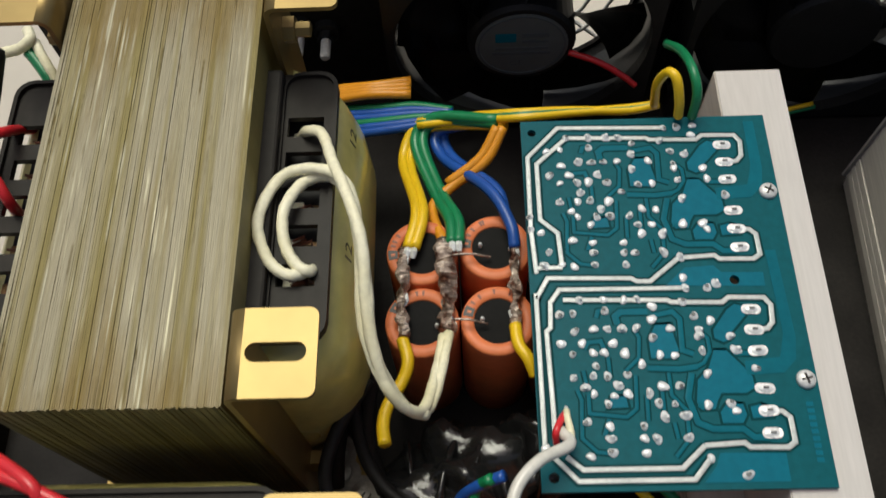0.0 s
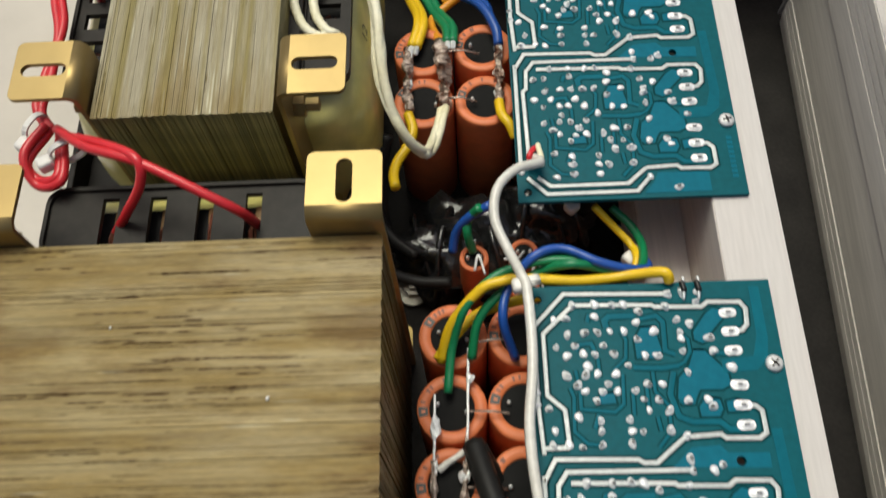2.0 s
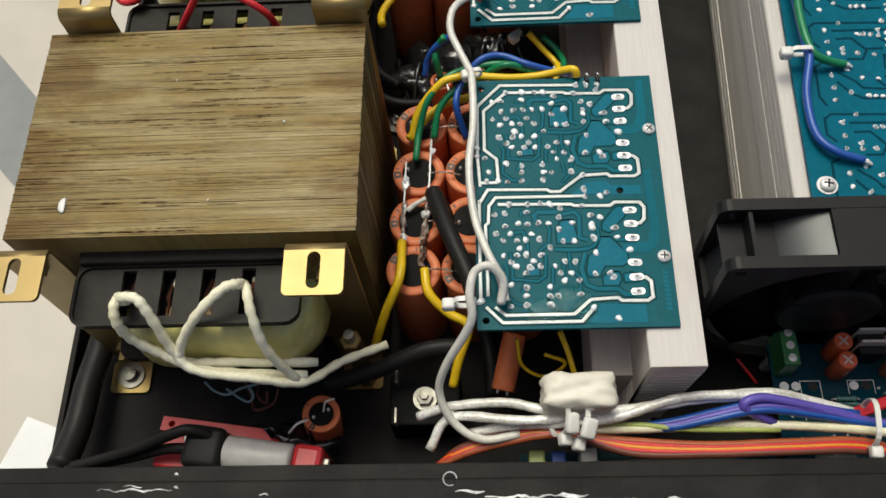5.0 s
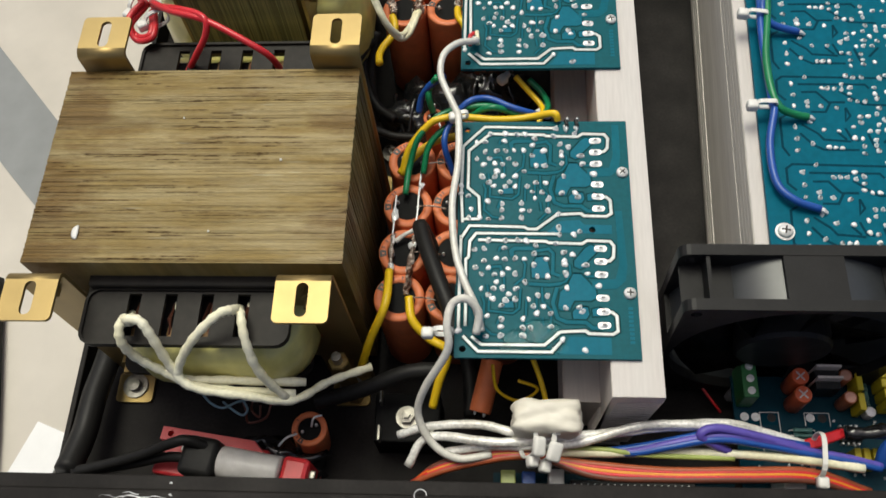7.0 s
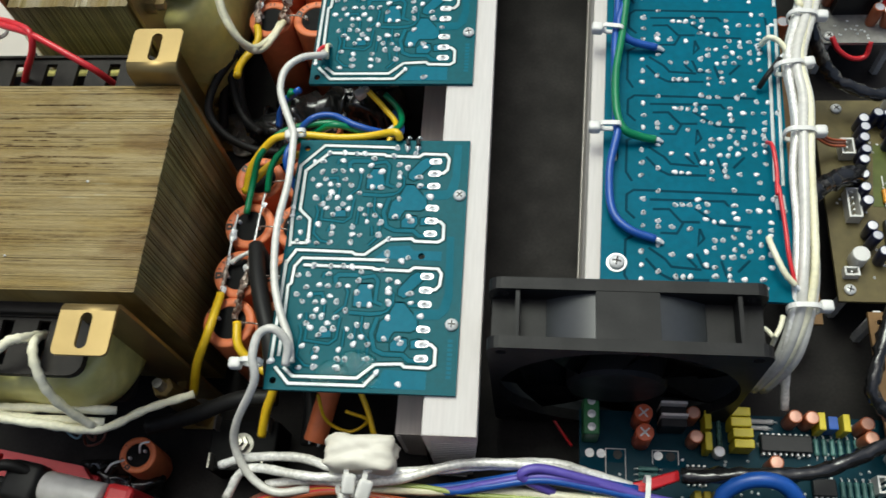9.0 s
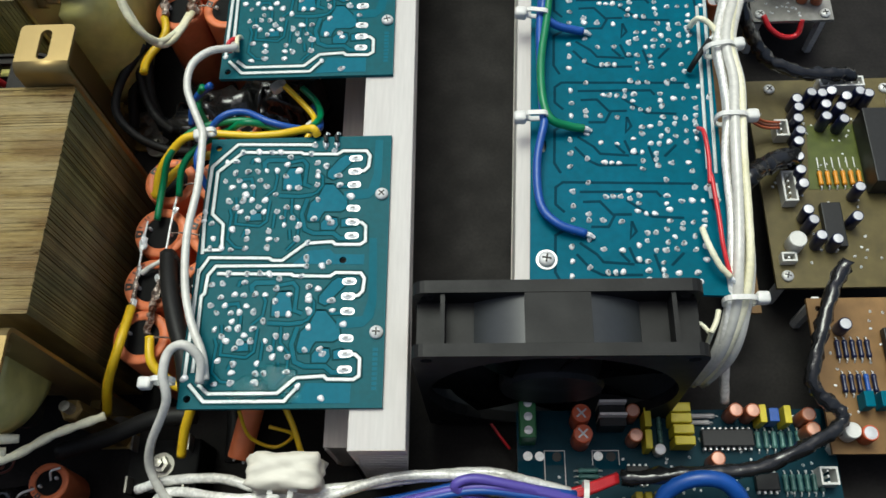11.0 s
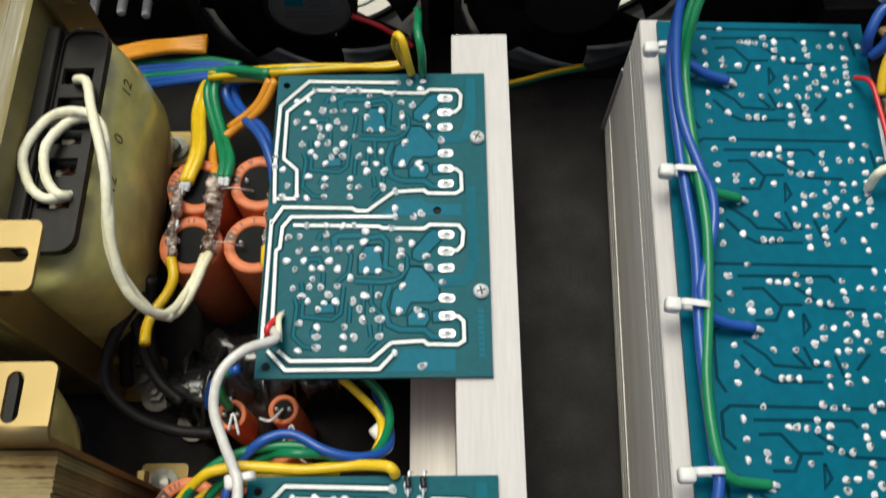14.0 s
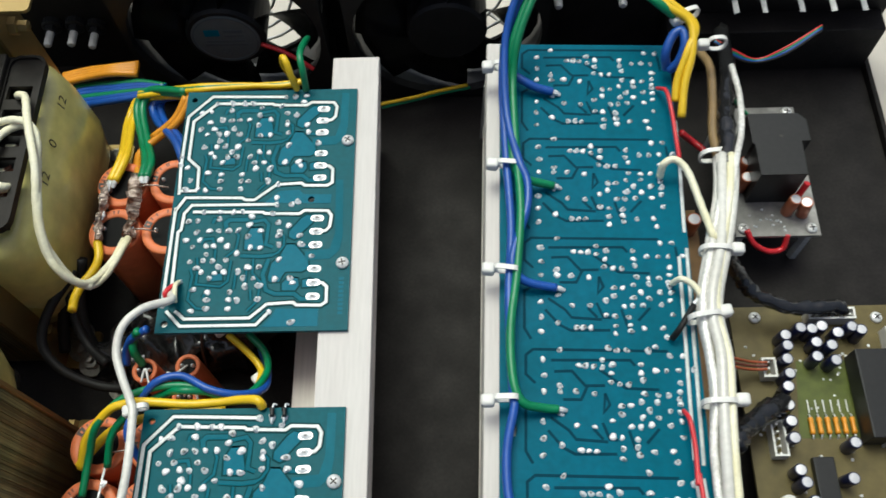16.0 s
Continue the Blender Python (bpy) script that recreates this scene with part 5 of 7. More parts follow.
def header(parent, x0, x1, y0, y1, z, h, pins, mat=NYLON):
    c = part("connector", holed([(x0, y0), (x1, y0), (x1, y1), (x0, y1)], [[(x0 + 0.0008, y0 + 0.0008), (x1 - 0.0008, y0 + 0.0008), (x1 - 0.0008, y1 - 0.0008), (x0 + 0.0008, y1 - 0.0008)]], z, z + h), mat, parent, "white plastic pin connector" if mat is NYLON else "")
    for i in range(pins):
        t = (i + 0.5) / pins
        x, y = (x0 + (x1 - x0) * t, (y0 + y1) / 2) if x1 - x0 > y1 - y0 else ((x0 + x1) / 2, y0 + (y1 - y0) * t)
        part("pin", box(x - 0.0004, x + 0.0004, y - 0.0004, y + 0.0004, z, z + h * 0.8), STEEL, c)
    return c


def film(parent, x, y, z, w, d, h):
    return part("film_capacitor", box(x - w / 2, x + w / 2, y - d / 2, y + d / 2, z + 0.0005, z + h, 0.0004), FILMCAP, parent, "yellow box film capacitor")


def legs(parent, pts, z):
    for x, y in pts:
        part("pillar", lathe([(0.0024, 0.0), (0.0024, z)], 6, at=pose(x, y, 0)), STEEL, parent)


def scatter(parent, x0, x1, y0, y1, z, n, rnd):
    for i in range(n):
        share("solder_joint", rnd.choice(JOINTS), parent, pose(rnd.uniform(x0, x1), rnd.uniform(y0, y1), z, 0, 0, rnd.uniform(0, 360)) @ Matrix.Scale(0.6, 4))


rnd = random.Random(31)
CZ = 0.0185
ctrl = thing("control_board", pose(0, 0, 0), "dark blue preamplifier board crowded with small parts, behind the front panel", "circuit board")
part("substrate", box(0.1155, 0.2350, -0.1810, -0.1210, CZ - 0.0016, CZ), CTRL, ctrl)
legs(ctrl, ((0.119, -0.1245), (0.231, -0.125), (0.119, -0.177), (0.231, -0.177)), CZ - 0.0016)
term = part("terminal_block", box(0.1163, 0.1225, -0.1345, -0.1190, CZ, CZ + 0.0150, 0.0006), TERMGREEN, ctrl, "green three-way screw terminal")
for i in range(3):
    part("clamp_screw", lathe([(0.0016, 0.0), (0.0016, 0.0006), (0.0, 0.0008)], 10), STEEL, term, at=pose(0.1195, -0.1216 - i * 0.0051, CZ + 0.0149))
scored(ctrl, 0.1392, -0.1258, CZ, 0.0036, 0.0165, REDCAP)
scored(ctrl, 0.1394, -0.1334, CZ, 0.0036, 0.0165, REDCAP)
for y in (-0.1232, -0.1280):
    t = part("regulator", box(0.1460, 0.1560, y - 0.0020, y + 0.0012, CZ + 0.002, CZ + 0.0130, 0.0004), PLASTIC, ctrl, "black regulator with a metal tab")
    part("tab", box(0.1460, 0.1560, y + 0.0012, y + 0.0022, CZ + 0.002, CZ + 0.0170), ALUDARK, t)
for x, y in ((0.1588, -0.1240), (0.1592, -0.1332), (0.1968, -0.1240), (0.2030, -0.1242), (0.2230, -0.1258), (0.2238, -0.1312), (0.1882, -0.1418)):
    can(ctrl, x, y, CZ, 0.0027, 0.0125, COPPERCAP, PEACH)
for x, y, w, d in ((0.1642, -0.1262, 0.0026, 0.0072), (0.1640, -0.1345, 0.0026, 0.0072), (0.1766, -0.1226, 0.0076, 0.0036), (0.1766, -0.1266, 0.0078, 0.0037), (0.1771, -0.1308, 0.0076, 0.0036), (0.1772, -0.1350, 0.0076, 0.0034), (0.2068, -0.1252, 0.0026, 0.0068), (0.2158, -0.1256, 0.0026, 0.0068), (0.1587, -0.1570, 0.0026, 0.0070), (0.1622, -0.1570, 0.0026, 0.0070), (0.1657, -0.1570, 0.0026, 0.0070)):
    film(ctrl, x, y, CZ, w, d, 0.0115)
film(ctrl, 0.2113, -0.1254, CZ, 0.0036, 0.0052, 0.010).data.materials[0] = BLUE
chip(ctrl, 0.1850, 0.2042, -0.1360, -0.1295, CZ, 0.0048, 9)
chip(ctrl, 0.2030, 0.2115, -0.1520, -0.1455, CZ, 0.0040, 4)
chip(ctrl, 0.1560, 0.1645, -0.1490, -0.1430, CZ, 0.0040, 4)
for i in range(6):
    resistor(ctrl, 0.2065 + i * 0.0030, -0.1330, CZ, 0.0065, 90)
    resistor(ctrl, 0.2145 + i * 0.0026, -0.1490, CZ, 0.0062, 90)
for i in range(4):
    resistor(ctrl, 0.1420, -0.1442 - i * 0.0022, CZ, 0.0075, 0)
    resistor(ctrl, 0.1700, -0.1250 - i * 0.0032, CZ, 0.0050, 90)
resistor(ctrl, 0.1862, -0.1237, CZ, 0.0100, 0, GLASSY)
resistor(ctrl, 0.1850, -0.1262, CZ, 0.0080, 0, GLASSY)
can(ctrl, 0.1688, -0.1372, CZ, 0.0022, 0.0060, GLASSY, CAPMETAL)
header(ctrl, 0.2255, 0.2320, -0.1505, -0.1440, CZ, 0.0070, 3)
for x, y in ((0.1195, -0.1385), (0.1240, -0.1386), (0.1305, -0.1388), (0.1462, -0.1386), (0.1510, -0.1388)):
    part("solder_land", lathe([(0.0018, 0.0), (0.0018, 0.0003), (0.0008, 0.0003)], 14), SOLDER if x not in (0.1305, 0.1510) else PLASTIC, ctrl, at=pose(x, y, CZ))
for q in ([(0.1258, -0.155), (0.1258, -0.1365), (0.1335, -0.1365), (0.1335, -0.155)], [(0.1440, -0.142), (0.1440, -0.1365), (0.1540, -0.1365), (0.1540, -0.142)]):
    part("printed_line", strip(q, 0.0003, CZ, CZ + 0.00005), NYLON, ctrl)
for q in ([(0.1157, -0.1640), (0.1250, -0.1640), (0.1250, -0.1402), (0.1157, -0.1402)], [(0.1262, -0.1420), (0.1330, -0.1420), (0.1330, -0.1370), (0.1262, -0.1370)], [(0.1450, -0.1435), (0.1570, -0.1435), (0.1570, -0.1402), (0.1450, -0.1402)]):
    part("copper_area", slab(q, CZ, CZ + 0.00004), RDARK, ctrl, "brighter blue copper area")
scatter(ctrl, 0.168, 0.232, -0.165, -0.123, CZ, 90, rnd)
scatter(ctrl, 0.120, 0.166, -0.165, -0.138, CZ, 30, rnd)

sub = thing("socket_board", pose(0, 0, 0), "dark narrow board with a pin strip behind the front panel", "circuit board")
part("substrate", box(0.0150, 0.1120, -0.1812, -0.1640, 0.0184, 0.0200), CTRL, sub)
legs(sub, ((0.018, -0.1725), (0.108, -0.1725)), 0.0184)
strip_ = part("pin_strip", box(0.0457, 0.0945, -0.1722, -0.1682, 0.0200, 0.0300, 0.0005), PLASTIC, sub, "black pin strip")
for i in range(18):
    part("pin", box(0.0470 + i * 0.0026, 0.0476 + i * 0.0026, -0.1705, -0.1699, 0.0300, 0.0312), STEEL, strip_)
part("plug", box(0.0180, 0.0240, -0.1720, -0.1650, 0.0200, 0.0310, 0.0006), GREENPALE, sub, "pale green plug")
part("plug", box(0.0265, 0.0320, -0.1720, -0.1650, 0.0200, 0.0290, 0.0006), BLUE, sub, "blue plug")
part("plug", box(0.0370, 0.0430, -0.1740, -0.1650, 0.0200, 0.0340, 0.0006), NYLON, sub, "white nylon plug")
plug = thing("white_plug", pose(0.1300, -0.1690, 0), "white nylon plug at the end of the front loom", "plug")
part("body", box(-0.0035, 0.0050, -0.0045, 0.0045, CZ, 0.0360, 0.0006), NYLON, plug)

# effects board with rows of small navy capacitors
OZ = 0.0262
yb = thing("tone_board", pose(0, 0, 0), "olive and tan circuit board with rows of navy capacitors", "circuit board")
part("substrate", box(0.2205, 0.2860, -0.0740, 0.0248, OZ - 0.0016, OZ), OLIVE, yb)
part("copper_area", slab([(0.2400, -0.0300), (0.2655, -0.0300), (0.2712, 0.0012), (0.2440, 0.0012)], OZ, OZ + 0.0002), OLIVEGREEN, yb, "green area of the board")
legs(yb, ((0.2252, -0.0690), (0.2306, 0.0200), (0.2800, 0.0192), (0.2800, -0.0690)), OZ - 0.0016)
for x, y in ((0.2252, -0.0690), (0.2306, 0.0200), (0.2800, 0.0192)):
    screw_part(yb, x, y, OZ)
for row in ([(0.2383, 0.0095), (0.2442, 0.0118), (0.2491, 0.0113), (0.2542, 0.0131), (0.2598, 0.0103), (0.2647, 0.0123), (0.2687, 0.0101)], [(0.2379, 0.0048), (0.2369, -0.0004), (0.2367, -0.0074), (0.2361, -0.0122), (0.2353, -0.0191), (0.2348, -0.026), (0.2347, -0.0311), (0.235, -0.0439), (0.2354, -0.049)], [(0.2503, 0.006), (0.2555, 0.0045), (0.2491, -0.0003), (0.2555, -0.0015), (0.2566, -0.0343), (0.2532, -0.0469), (0.2380, -0.0560), (0.2440, -0.0570)]):
    for x, y in row:
        can(yb, x, y, OZ, 0.0024, 0.0100, NAVYCAP, CAPMETAL, lean=5)
header(yb, 0.2285, 0.2340, -0.0070, 0.0010, OZ, 0.0060, 3)
header(yb, 0.2275, 0.2330, -0.0380, -0.0240, OZ, 0.0060, 5)
header(yb, 0.2500, 0.2690, 0.0165, 0.0215, OZ, 0.0070, 6)
header(yb, 0.2795, 0.2850, 0.0040, 0.0130, OZ, 0.0070, 3)
for i in range(6):
    resistor(yb, 0.2450 + i * 0.0032, -0.0255, OZ, 0.0065, 90, ORANGE)
    part("pin", box(0.2452 + i * 0.003, 0.2456 + i * 0.003, -0.0200, -0.0150, OZ, OZ + 0.0005), STEEL, yb)
chip(yb, 0.2630, 0.2790, -0.0330, 0.0020, OZ, 0.0120, 1)
chip(yb, 0.2420, 0.2500, -0.0580, -0.0380, OZ, 0.0040, 1)
can(yb, 0.2292, -0.0560, OZ, 0.0036, 0.0080, NYLON, NYLON, name="potentiometer")
scatter(yb, 0.224, 0.282, -0.070, 0.018, OZ, 60, rnd)
header(yb, 0.2230, 0.2290, -0.0640, -0.0600, OZ, 0.004, 1)

br = thing("filter_board", pose(0, 0, 0), "tan phenolic board with resistors and a black chip", "circuit board")
PZ = 0.0280
part("substrate", holed([(0.2302, -0.1400), (0.2920, -0.1400), (0.2920, -0.0792), (0.2302, -0.0792)], [arc(0.2344, -0.0836, 0.0012, 0, 330, 11)], PZ - 0.0016, PZ), PHENOLIC, br)
legs(br, ((0.2335, -0.1365), (0.288, -0.1365), (0.288, -0.083), (0.2344, -0.0800)), PZ - 0.0016)
chip(br, 0.2555, 0.2640, -0.1120, -0.0930, PZ, 0.0045, 1)
for i in range(5):
    resistor(br, 0.2385 + i * 0.0028, -0.1005, PZ, 0.0070, 90, NAVYCAP)
    resistor(br, 0.2385 + i * 0.0028, -0.1140, PZ, 0.0070, 90, BLUE if i == 3 else NAVYCAP)
can(br, 0.2405, -0.0925, PZ, 0.0026, 0.0080, NAVYCAP)
can(br, 0.2360, -0.1330, PZ, 0.0030, 0.0080, NYLON, NYLON)
can(br, 0.2420, -0.1340, PZ, 0.0030, 0.0080, REDCAP)
for x in (0.2440, 0.2500, 0.2560):
    film(br, x, -0.1215, PZ, 0.0036, 0.0060, 0.008).data.materials[0] = COPPER
scatter(br, 0.234, 0.27, -0.135, -0.085, PZ, 40, rnd)

rel = thing("relay_board", pose(0, 0, 0), "grey speaker-protection board carrying a black relay", "circuit board")
part("substrate", box(0.2290, 0.2655, 0.0575, 0.1240, OZ - 0.0016, OZ), material("grey_board", (0.16, 0.155, 0.14), 0.4, 0, 0.4, 250, 0.2, (0.30, 0.29, 0.27)), rel)
legs(rel, ((0.2325, 0.0612), (0.2618, 0.0608), (0.2618, 0.121), (0.2325, 0.121)), OZ - 0.0016)
for x, y in ((0.2325, 0.0612), (0.2618, 0.0608), (0.2618, 0.1210)):
    screw_part(rel, x, y, OZ)
relay = part("relay", slab([(0.2355, 0.0742), (0.2548, 0.0742), (0.2552, 0.0905), (0.2590, 0.0905), (0.2590, 0.1010), (0.2560, 0.1045), (0.2345, 0.1045), (0.2345, 0.0900), (0.2355, 0.0890)], OZ, 0.0500), PLASTIC, rel, "black plastic relay case")
part("dimple", lathe([(0.0007, 0.0), (0.0007, 0.0002)], 10), INK, relay, at=pose(0.247, 0.0930, 0.0500))
for x, y in ((0.2524, 0.0690), (0.2590, 0.0680), (0.2340, 0.0885), (0.2342, 0.0815)):
    can(rel, x, y, OZ, 0.0027, 0.0115, COPPERCAP, CAPMETAL, lean=6)
part("link", tube([Vector((0.2555, 0.0715, OZ)), Vector((0.2572, 0.0745, OZ + 0.006)), Vector((0.2590, 0.0765, OZ + 0.012))], 0.0014, 8), RED, rel, "short red sleeved link")
scatter(rel, 0.236, 0.251, 0.060, 0.072, OZ, 14, rnd)

aux = thing("rail_board", pose(0, 0, 0), "narrow tan board beside the output board", "circuit board")
part("substrate", box(0.2025, 0.2125, -0.0850, 0.0700, 0.0264, 0.0280), PHENOLIC, aux)
legs(aux, ((0.2075, 0.065), (0.2075, -0.080)), 0.0264)
can(rel, 0.2305, 0.1150, OZ, 0.0031, 0.0130, COPPERCAP, CAPMETAL)
can(aux, 0.2085, 0.0600, 0.0280, 0.0031, 0.0110, COPPERCAP, CAPMETAL)

# ---- rear sockets ----
for x, z in ((0.1575, 0.052), (0.1720, 0.066), (0.1870, 0.052), (0.2030, 0.066), (-0.0872, 0.034), (-0.0757, 0.034), (-0.0662, 0.032)):
    b = thing("binding_post", pose(x, 0.178, z, 90, 0, 0), "nickel-plated terminal stud through the rear panel", "terminal", "rear terminals")
    part("insulator", lathe([(0.0048, 0.0), (0.0048, 0.003), (0.0040, 0.0034)], 16), PLASTIC, b)
    part("nut", lathe([(0.0033, 0.0034), (0.0033, 0.0064)], 6), PLASTIC, b)
    part("stud", lathe([(0.0019, 0.0064), (0.0019, 0.0135), (0.0014, 0.0142), (0.0, 0.0143)], 12), STEEL, b)
for i, x in enumerate((0.2380, 0.2509, 0.2678, 0.2821, 0.2960)):
    b = thing("phono_socket", pose(x, 0.178, 0.052, 90, 0, 0), "rear input socket with a bright solder tag", "socket", "rear sockets")
    part("body", lathe([(0.0050, 0.0), (0.0050, 0.006), (0.0028, 0.0065), (0.0028, 0.012)], 16), PLASTIC, b)
    part("tag", box(-0.0012, 0.0012, -0.0002, 0.0002, 0.011, 0.020), STEEL, b, "bright solder tag", at=pose(0, 0, 0, 0, 0, random.uniform(-40, 40)))

# ---- round about ----
# Flat grey slab laid on the table in place of the shade there.
sheet = tagged(obj("table_shade", slab([(-0.30, 0.11), (-0.2174, 0.0182), (-0.2144, -0.0374), (-0.262, 0.012), (-0.36, 0.06)], -0.0038, -0.0030), TABLESHADE), "flat grey patch standing for shade on the table", "sheet")
card = tagged(obj("white_card", box(0.0, 0.0200, -0.0560, 0.0, -0.0038, -0.0025, 0.0004), PAPER), "white sheet of card lying against the chassis", "card")
card.matrix_world = pose(-0.1958, -0.1400, 0, 0, 0, -20)
tagged(obj("white_card", box(0.330, 0.45, 0.02, 0.15, -0.0038, 0.001, 0.001), PAPER), "white sheet of card beside the chassis", "card")
fl = bmesh.new()
bmesh.ops.create_icosphere(fl, subdivisions=2, radius=1.0)
for v in fl.verts:
    v.co = Vector((v.co.x * 0.0013 + 0.0006 * v.co.y * v.co.y, v.co.y * 0.0030, max(v.co.z, 0) * 0.0005)) * (1 + 0.2 * noise.noise(v.co * 3)) + Vector((-0.1365, -0.0995, 0.1100))
tagged(obj("wax_fleck", fl, NYLON, True), "white fleck stuck on the transformer core", "fleck")
for x, y, k in ((-0.0640, -0.0690, 0.5), (-0.0870, -0.0990, 0.4), (-0.1040, -0.0500, 0.35)):
    tagged(obj("wax_fleck", lathe([(0.001 * k, 0.0), (0.0008 * k, 0.0004), (0.0, 0.0005)], 8, at=pose(x, y, 0.1100)), NYLON), "tiny pale fleck on the transformer core", "fleck")
for x, y, r in ((0.0250, -0.1265, 0.0062), (0.0335, -0.1225, 0.0075), (0.0390, -0.1290, 0.0035), (0.0200, -0.1290, 0.0030)):
    lumpy("glue_smear", (x, y, BZ + 0.0001), (r, r * 0.7, 0.0005), GEL, "clear smear of glue over the board tracks", "glue", r * 1000, 0.3).visible_shadow = False

for x in (0.0450, 0.0492):
    e = thing("edge_resistor", pose(x, -0.0312, BZ), "small dark resistor standing on the board edge", "resistor", "edge resistors")
    part("body", lathe([(0.0, -0.0017), (0.0008, -0.0016), (0.0009, -0.0009), (0.0007, 0.0), (0.0009, 0.0009), (0.0008, 0.0016), (0.0, 0.0017)], 10, at=pose(0, 0.0012, 0.0018, 86, 0, 8)), PLASTIC, e, smooth=True)
    part("lead", tube(glide([(0, -0.0022, 0.0), (0, -0.0019, 0.0012), (0, 0.0012, 0.0018), (0.0003, 0.0034, 0.0019), (0.0004, 0.0042, 0.0010), (0.0010, 0.0042, 0.0)]), 0.0004, 6), SOLDER, e, smooth=True)


# ---- wiring ----
wire('signal_cable', [(0.0051, 0.0139, 0.077), (0.0066, 0.0096, 0.081), (-0.001, 0.0051, 0.085), (-0.0067, -0.0017, 0.086), (-0.0079, -0.0109, 0.085), (-0.0047, -0.02, 0.084), (-0.0014, -0.0273, 0.083), (0.0002, -0.033, 0.083), (0.0005, -0.0527, 0.082), (-0.0014, -0.0713, 0.081), (0.0001, -0.0911, 0.08), (0.004, -0.1046, 0.08), (0.0088, -0.1155, 0.079), (0.0106, -0.1242, 0.078)], 0.0015, JACKET, 'clear-jacketed silver screened cable running over the green boards')
wire('signal_cable', [(0.0088, -0.1251, 0.078), (0.0097, -0.1186, 0.083), (0.0052, -0.1148, 0.087), (-0, -0.1166, 0.086), (-0.0018, -0.1239, 0.084), (-0.0017, -0.1318, 0.078), (-0.0112, -0.142, 0.062), (-0.0139, -0.1492, 0.052), (-0.0085, -0.1586, 0.046), (0.0015, -0.1639, 0.044), (0.0146, -0.1621, 0.044)], 0.0016, JACKET, 'clear-jacketed silver screened cable looped at a board corner')
wire('secondary_lead', [(-0.0599, 0.0926, 0.088), (-0.0566, 0.0885, 0.0968), (-0.0524, 0.0859, 0.099), (-0.0488, 0.0758, 0.101), (-0.045, 0.0664, 0.103), (-0.0409, 0.0531, 0.102), (-0.0399, 0.0373, 0.095), (-0.0364, 0.0239, 0.085), (-0.0297, 0.0202, 0.072), (-0.0255, 0.0269, 0.065), (-0.0218, 0.0466, 0.058)], 0.0015, CREAM, 'cream sleeved transformer lead')
wire('secondary_lead', [(-0.0561, 0.0529, 0.088), (-0.0564, 0.048, 0.0962), (-0.0602, 0.0478, 0.0975), (-0.0644, 0.0522, 0.0985), (-0.0666, 0.0617, 0.1), (-0.062, 0.0744, 0.098), (-0.0517, 0.0748, 0.1), (-0.0447, 0.0689, 0.1), (-0.0419, 0.0536, 0.098), (-0.0413, 0.036, 0.091), (-0.0354, 0.0222, 0.084), (-0.0287, 0.0208, 0.072), (-0.0253, 0.0339, 0.062), (-0.0233, 0.0458, 0.058)], 0.0015, CREAM, 'cream sleeved transformer lead')
wire('secondary_lead', [(-0.054, 0.0538, 0.088), (-0.054, 0.0488, 0.0962), (-0.0569, 0.0498, 0.0975), (-0.0601, 0.0554, 0.0985), (-0.0605, 0.0642, 0.0995), (-0.0564, 0.0732, 0.097), (-0.0491, 0.0735, 0.098), (-0.0441, 0.0647, 0.099), (-0.0401, 0.0447, 0.098), (-0.039, 0.0307, 0.09), (-0.033, 0.0213, 0.077), (-0.0274, 0.0203, 0.07)], 0.0015, CREAM, 'cream sleeved transformer lead')
wire('yellow_wire', [(-0.0034, 0.1147, 0.06), (-0.0201, 0.1214, 0.052), (-0.0312, 0.1226, 0.048), (-0.0361, 0.111, 0.045), (-0.0311, 0.0871, 0.056), (-0.0334, 0.0733, 0.0575)], 0.0018, YELLOW, 'yellow insulated wire soldered to a capacitor')
wire('yellow_wire', [(-0.0034, 0.1141, 0.059), (-0.0192, 0.1203, 0.051), (-0.0294, 0.121, 0.047), (-0.0339, 0.1099, 0.045), (-0.0292, 0.0867, 0.056), (-0.0316, 0.0732, 0.0575)], 0.0018, YELLOW, 'yellow insulated wire soldered to a capacitor')
wire('green_wire', [(-0.006, 0.1149, 0.061), (-0.0255, 0.1227, 0.052), (-0.0322, 0.1171, 0.047), (-0.0261, 0.0968, 0.049), (-0.0212, 0.0835, 0.055), (-0.0206, 0.0747, 0.0575)], 0.0018, GREEN, 'green insulated wire soldered to a capacitor')
wire('green_wire', [(-0.006, 0.1143, 0.06), (-0.0237, 0.122, 0.051), (-0.0298, 0.1171, 0.047), (-0.024, 0.0972, 0.049), (-0.0188, 0.0839, 0.055), (-0.0186, 0.0747, 0.0575)], 0.0018, GREEN, 'green insulated wire soldered to a capacitor')
wire('blue_wire', [(-0.0092, 0.1219, 0.05), (-0.0248, 0.1208, 0.046), (-0.0231, 0.111, 0.046), (-0.0093, 0.0927, 0.057), (-0.0035, 0.0799, 0.059), (-0.0024, 0.0727, 0.0575)], 0.0018, BLUE, 'blue insulated wire soldered to a capacitor')
wire('blue_wire', [(-0.0073, 0.1237, 0.049), (-0.0221, 0.1229, 0.045), (-0.0204, 0.112, 0.045), (-0.0075, 0.0938, 0.056), (-0.0046, 0.0839, 0.057)], 0.0018, BLUE, 'blue insulated wire between the capacitors')
wire('orange_wire', [(-0.0043, 0.1128, 0.06), (-0.0098, 0.1039, 0.055), (-0.0204, 0.0981, 0.05), (-0.0266, 0.0903, 0.05), (-0.0231, 0.0761, 0.055)], 0.0017, ORANGE, 'orange insulated wire by the capacitors')
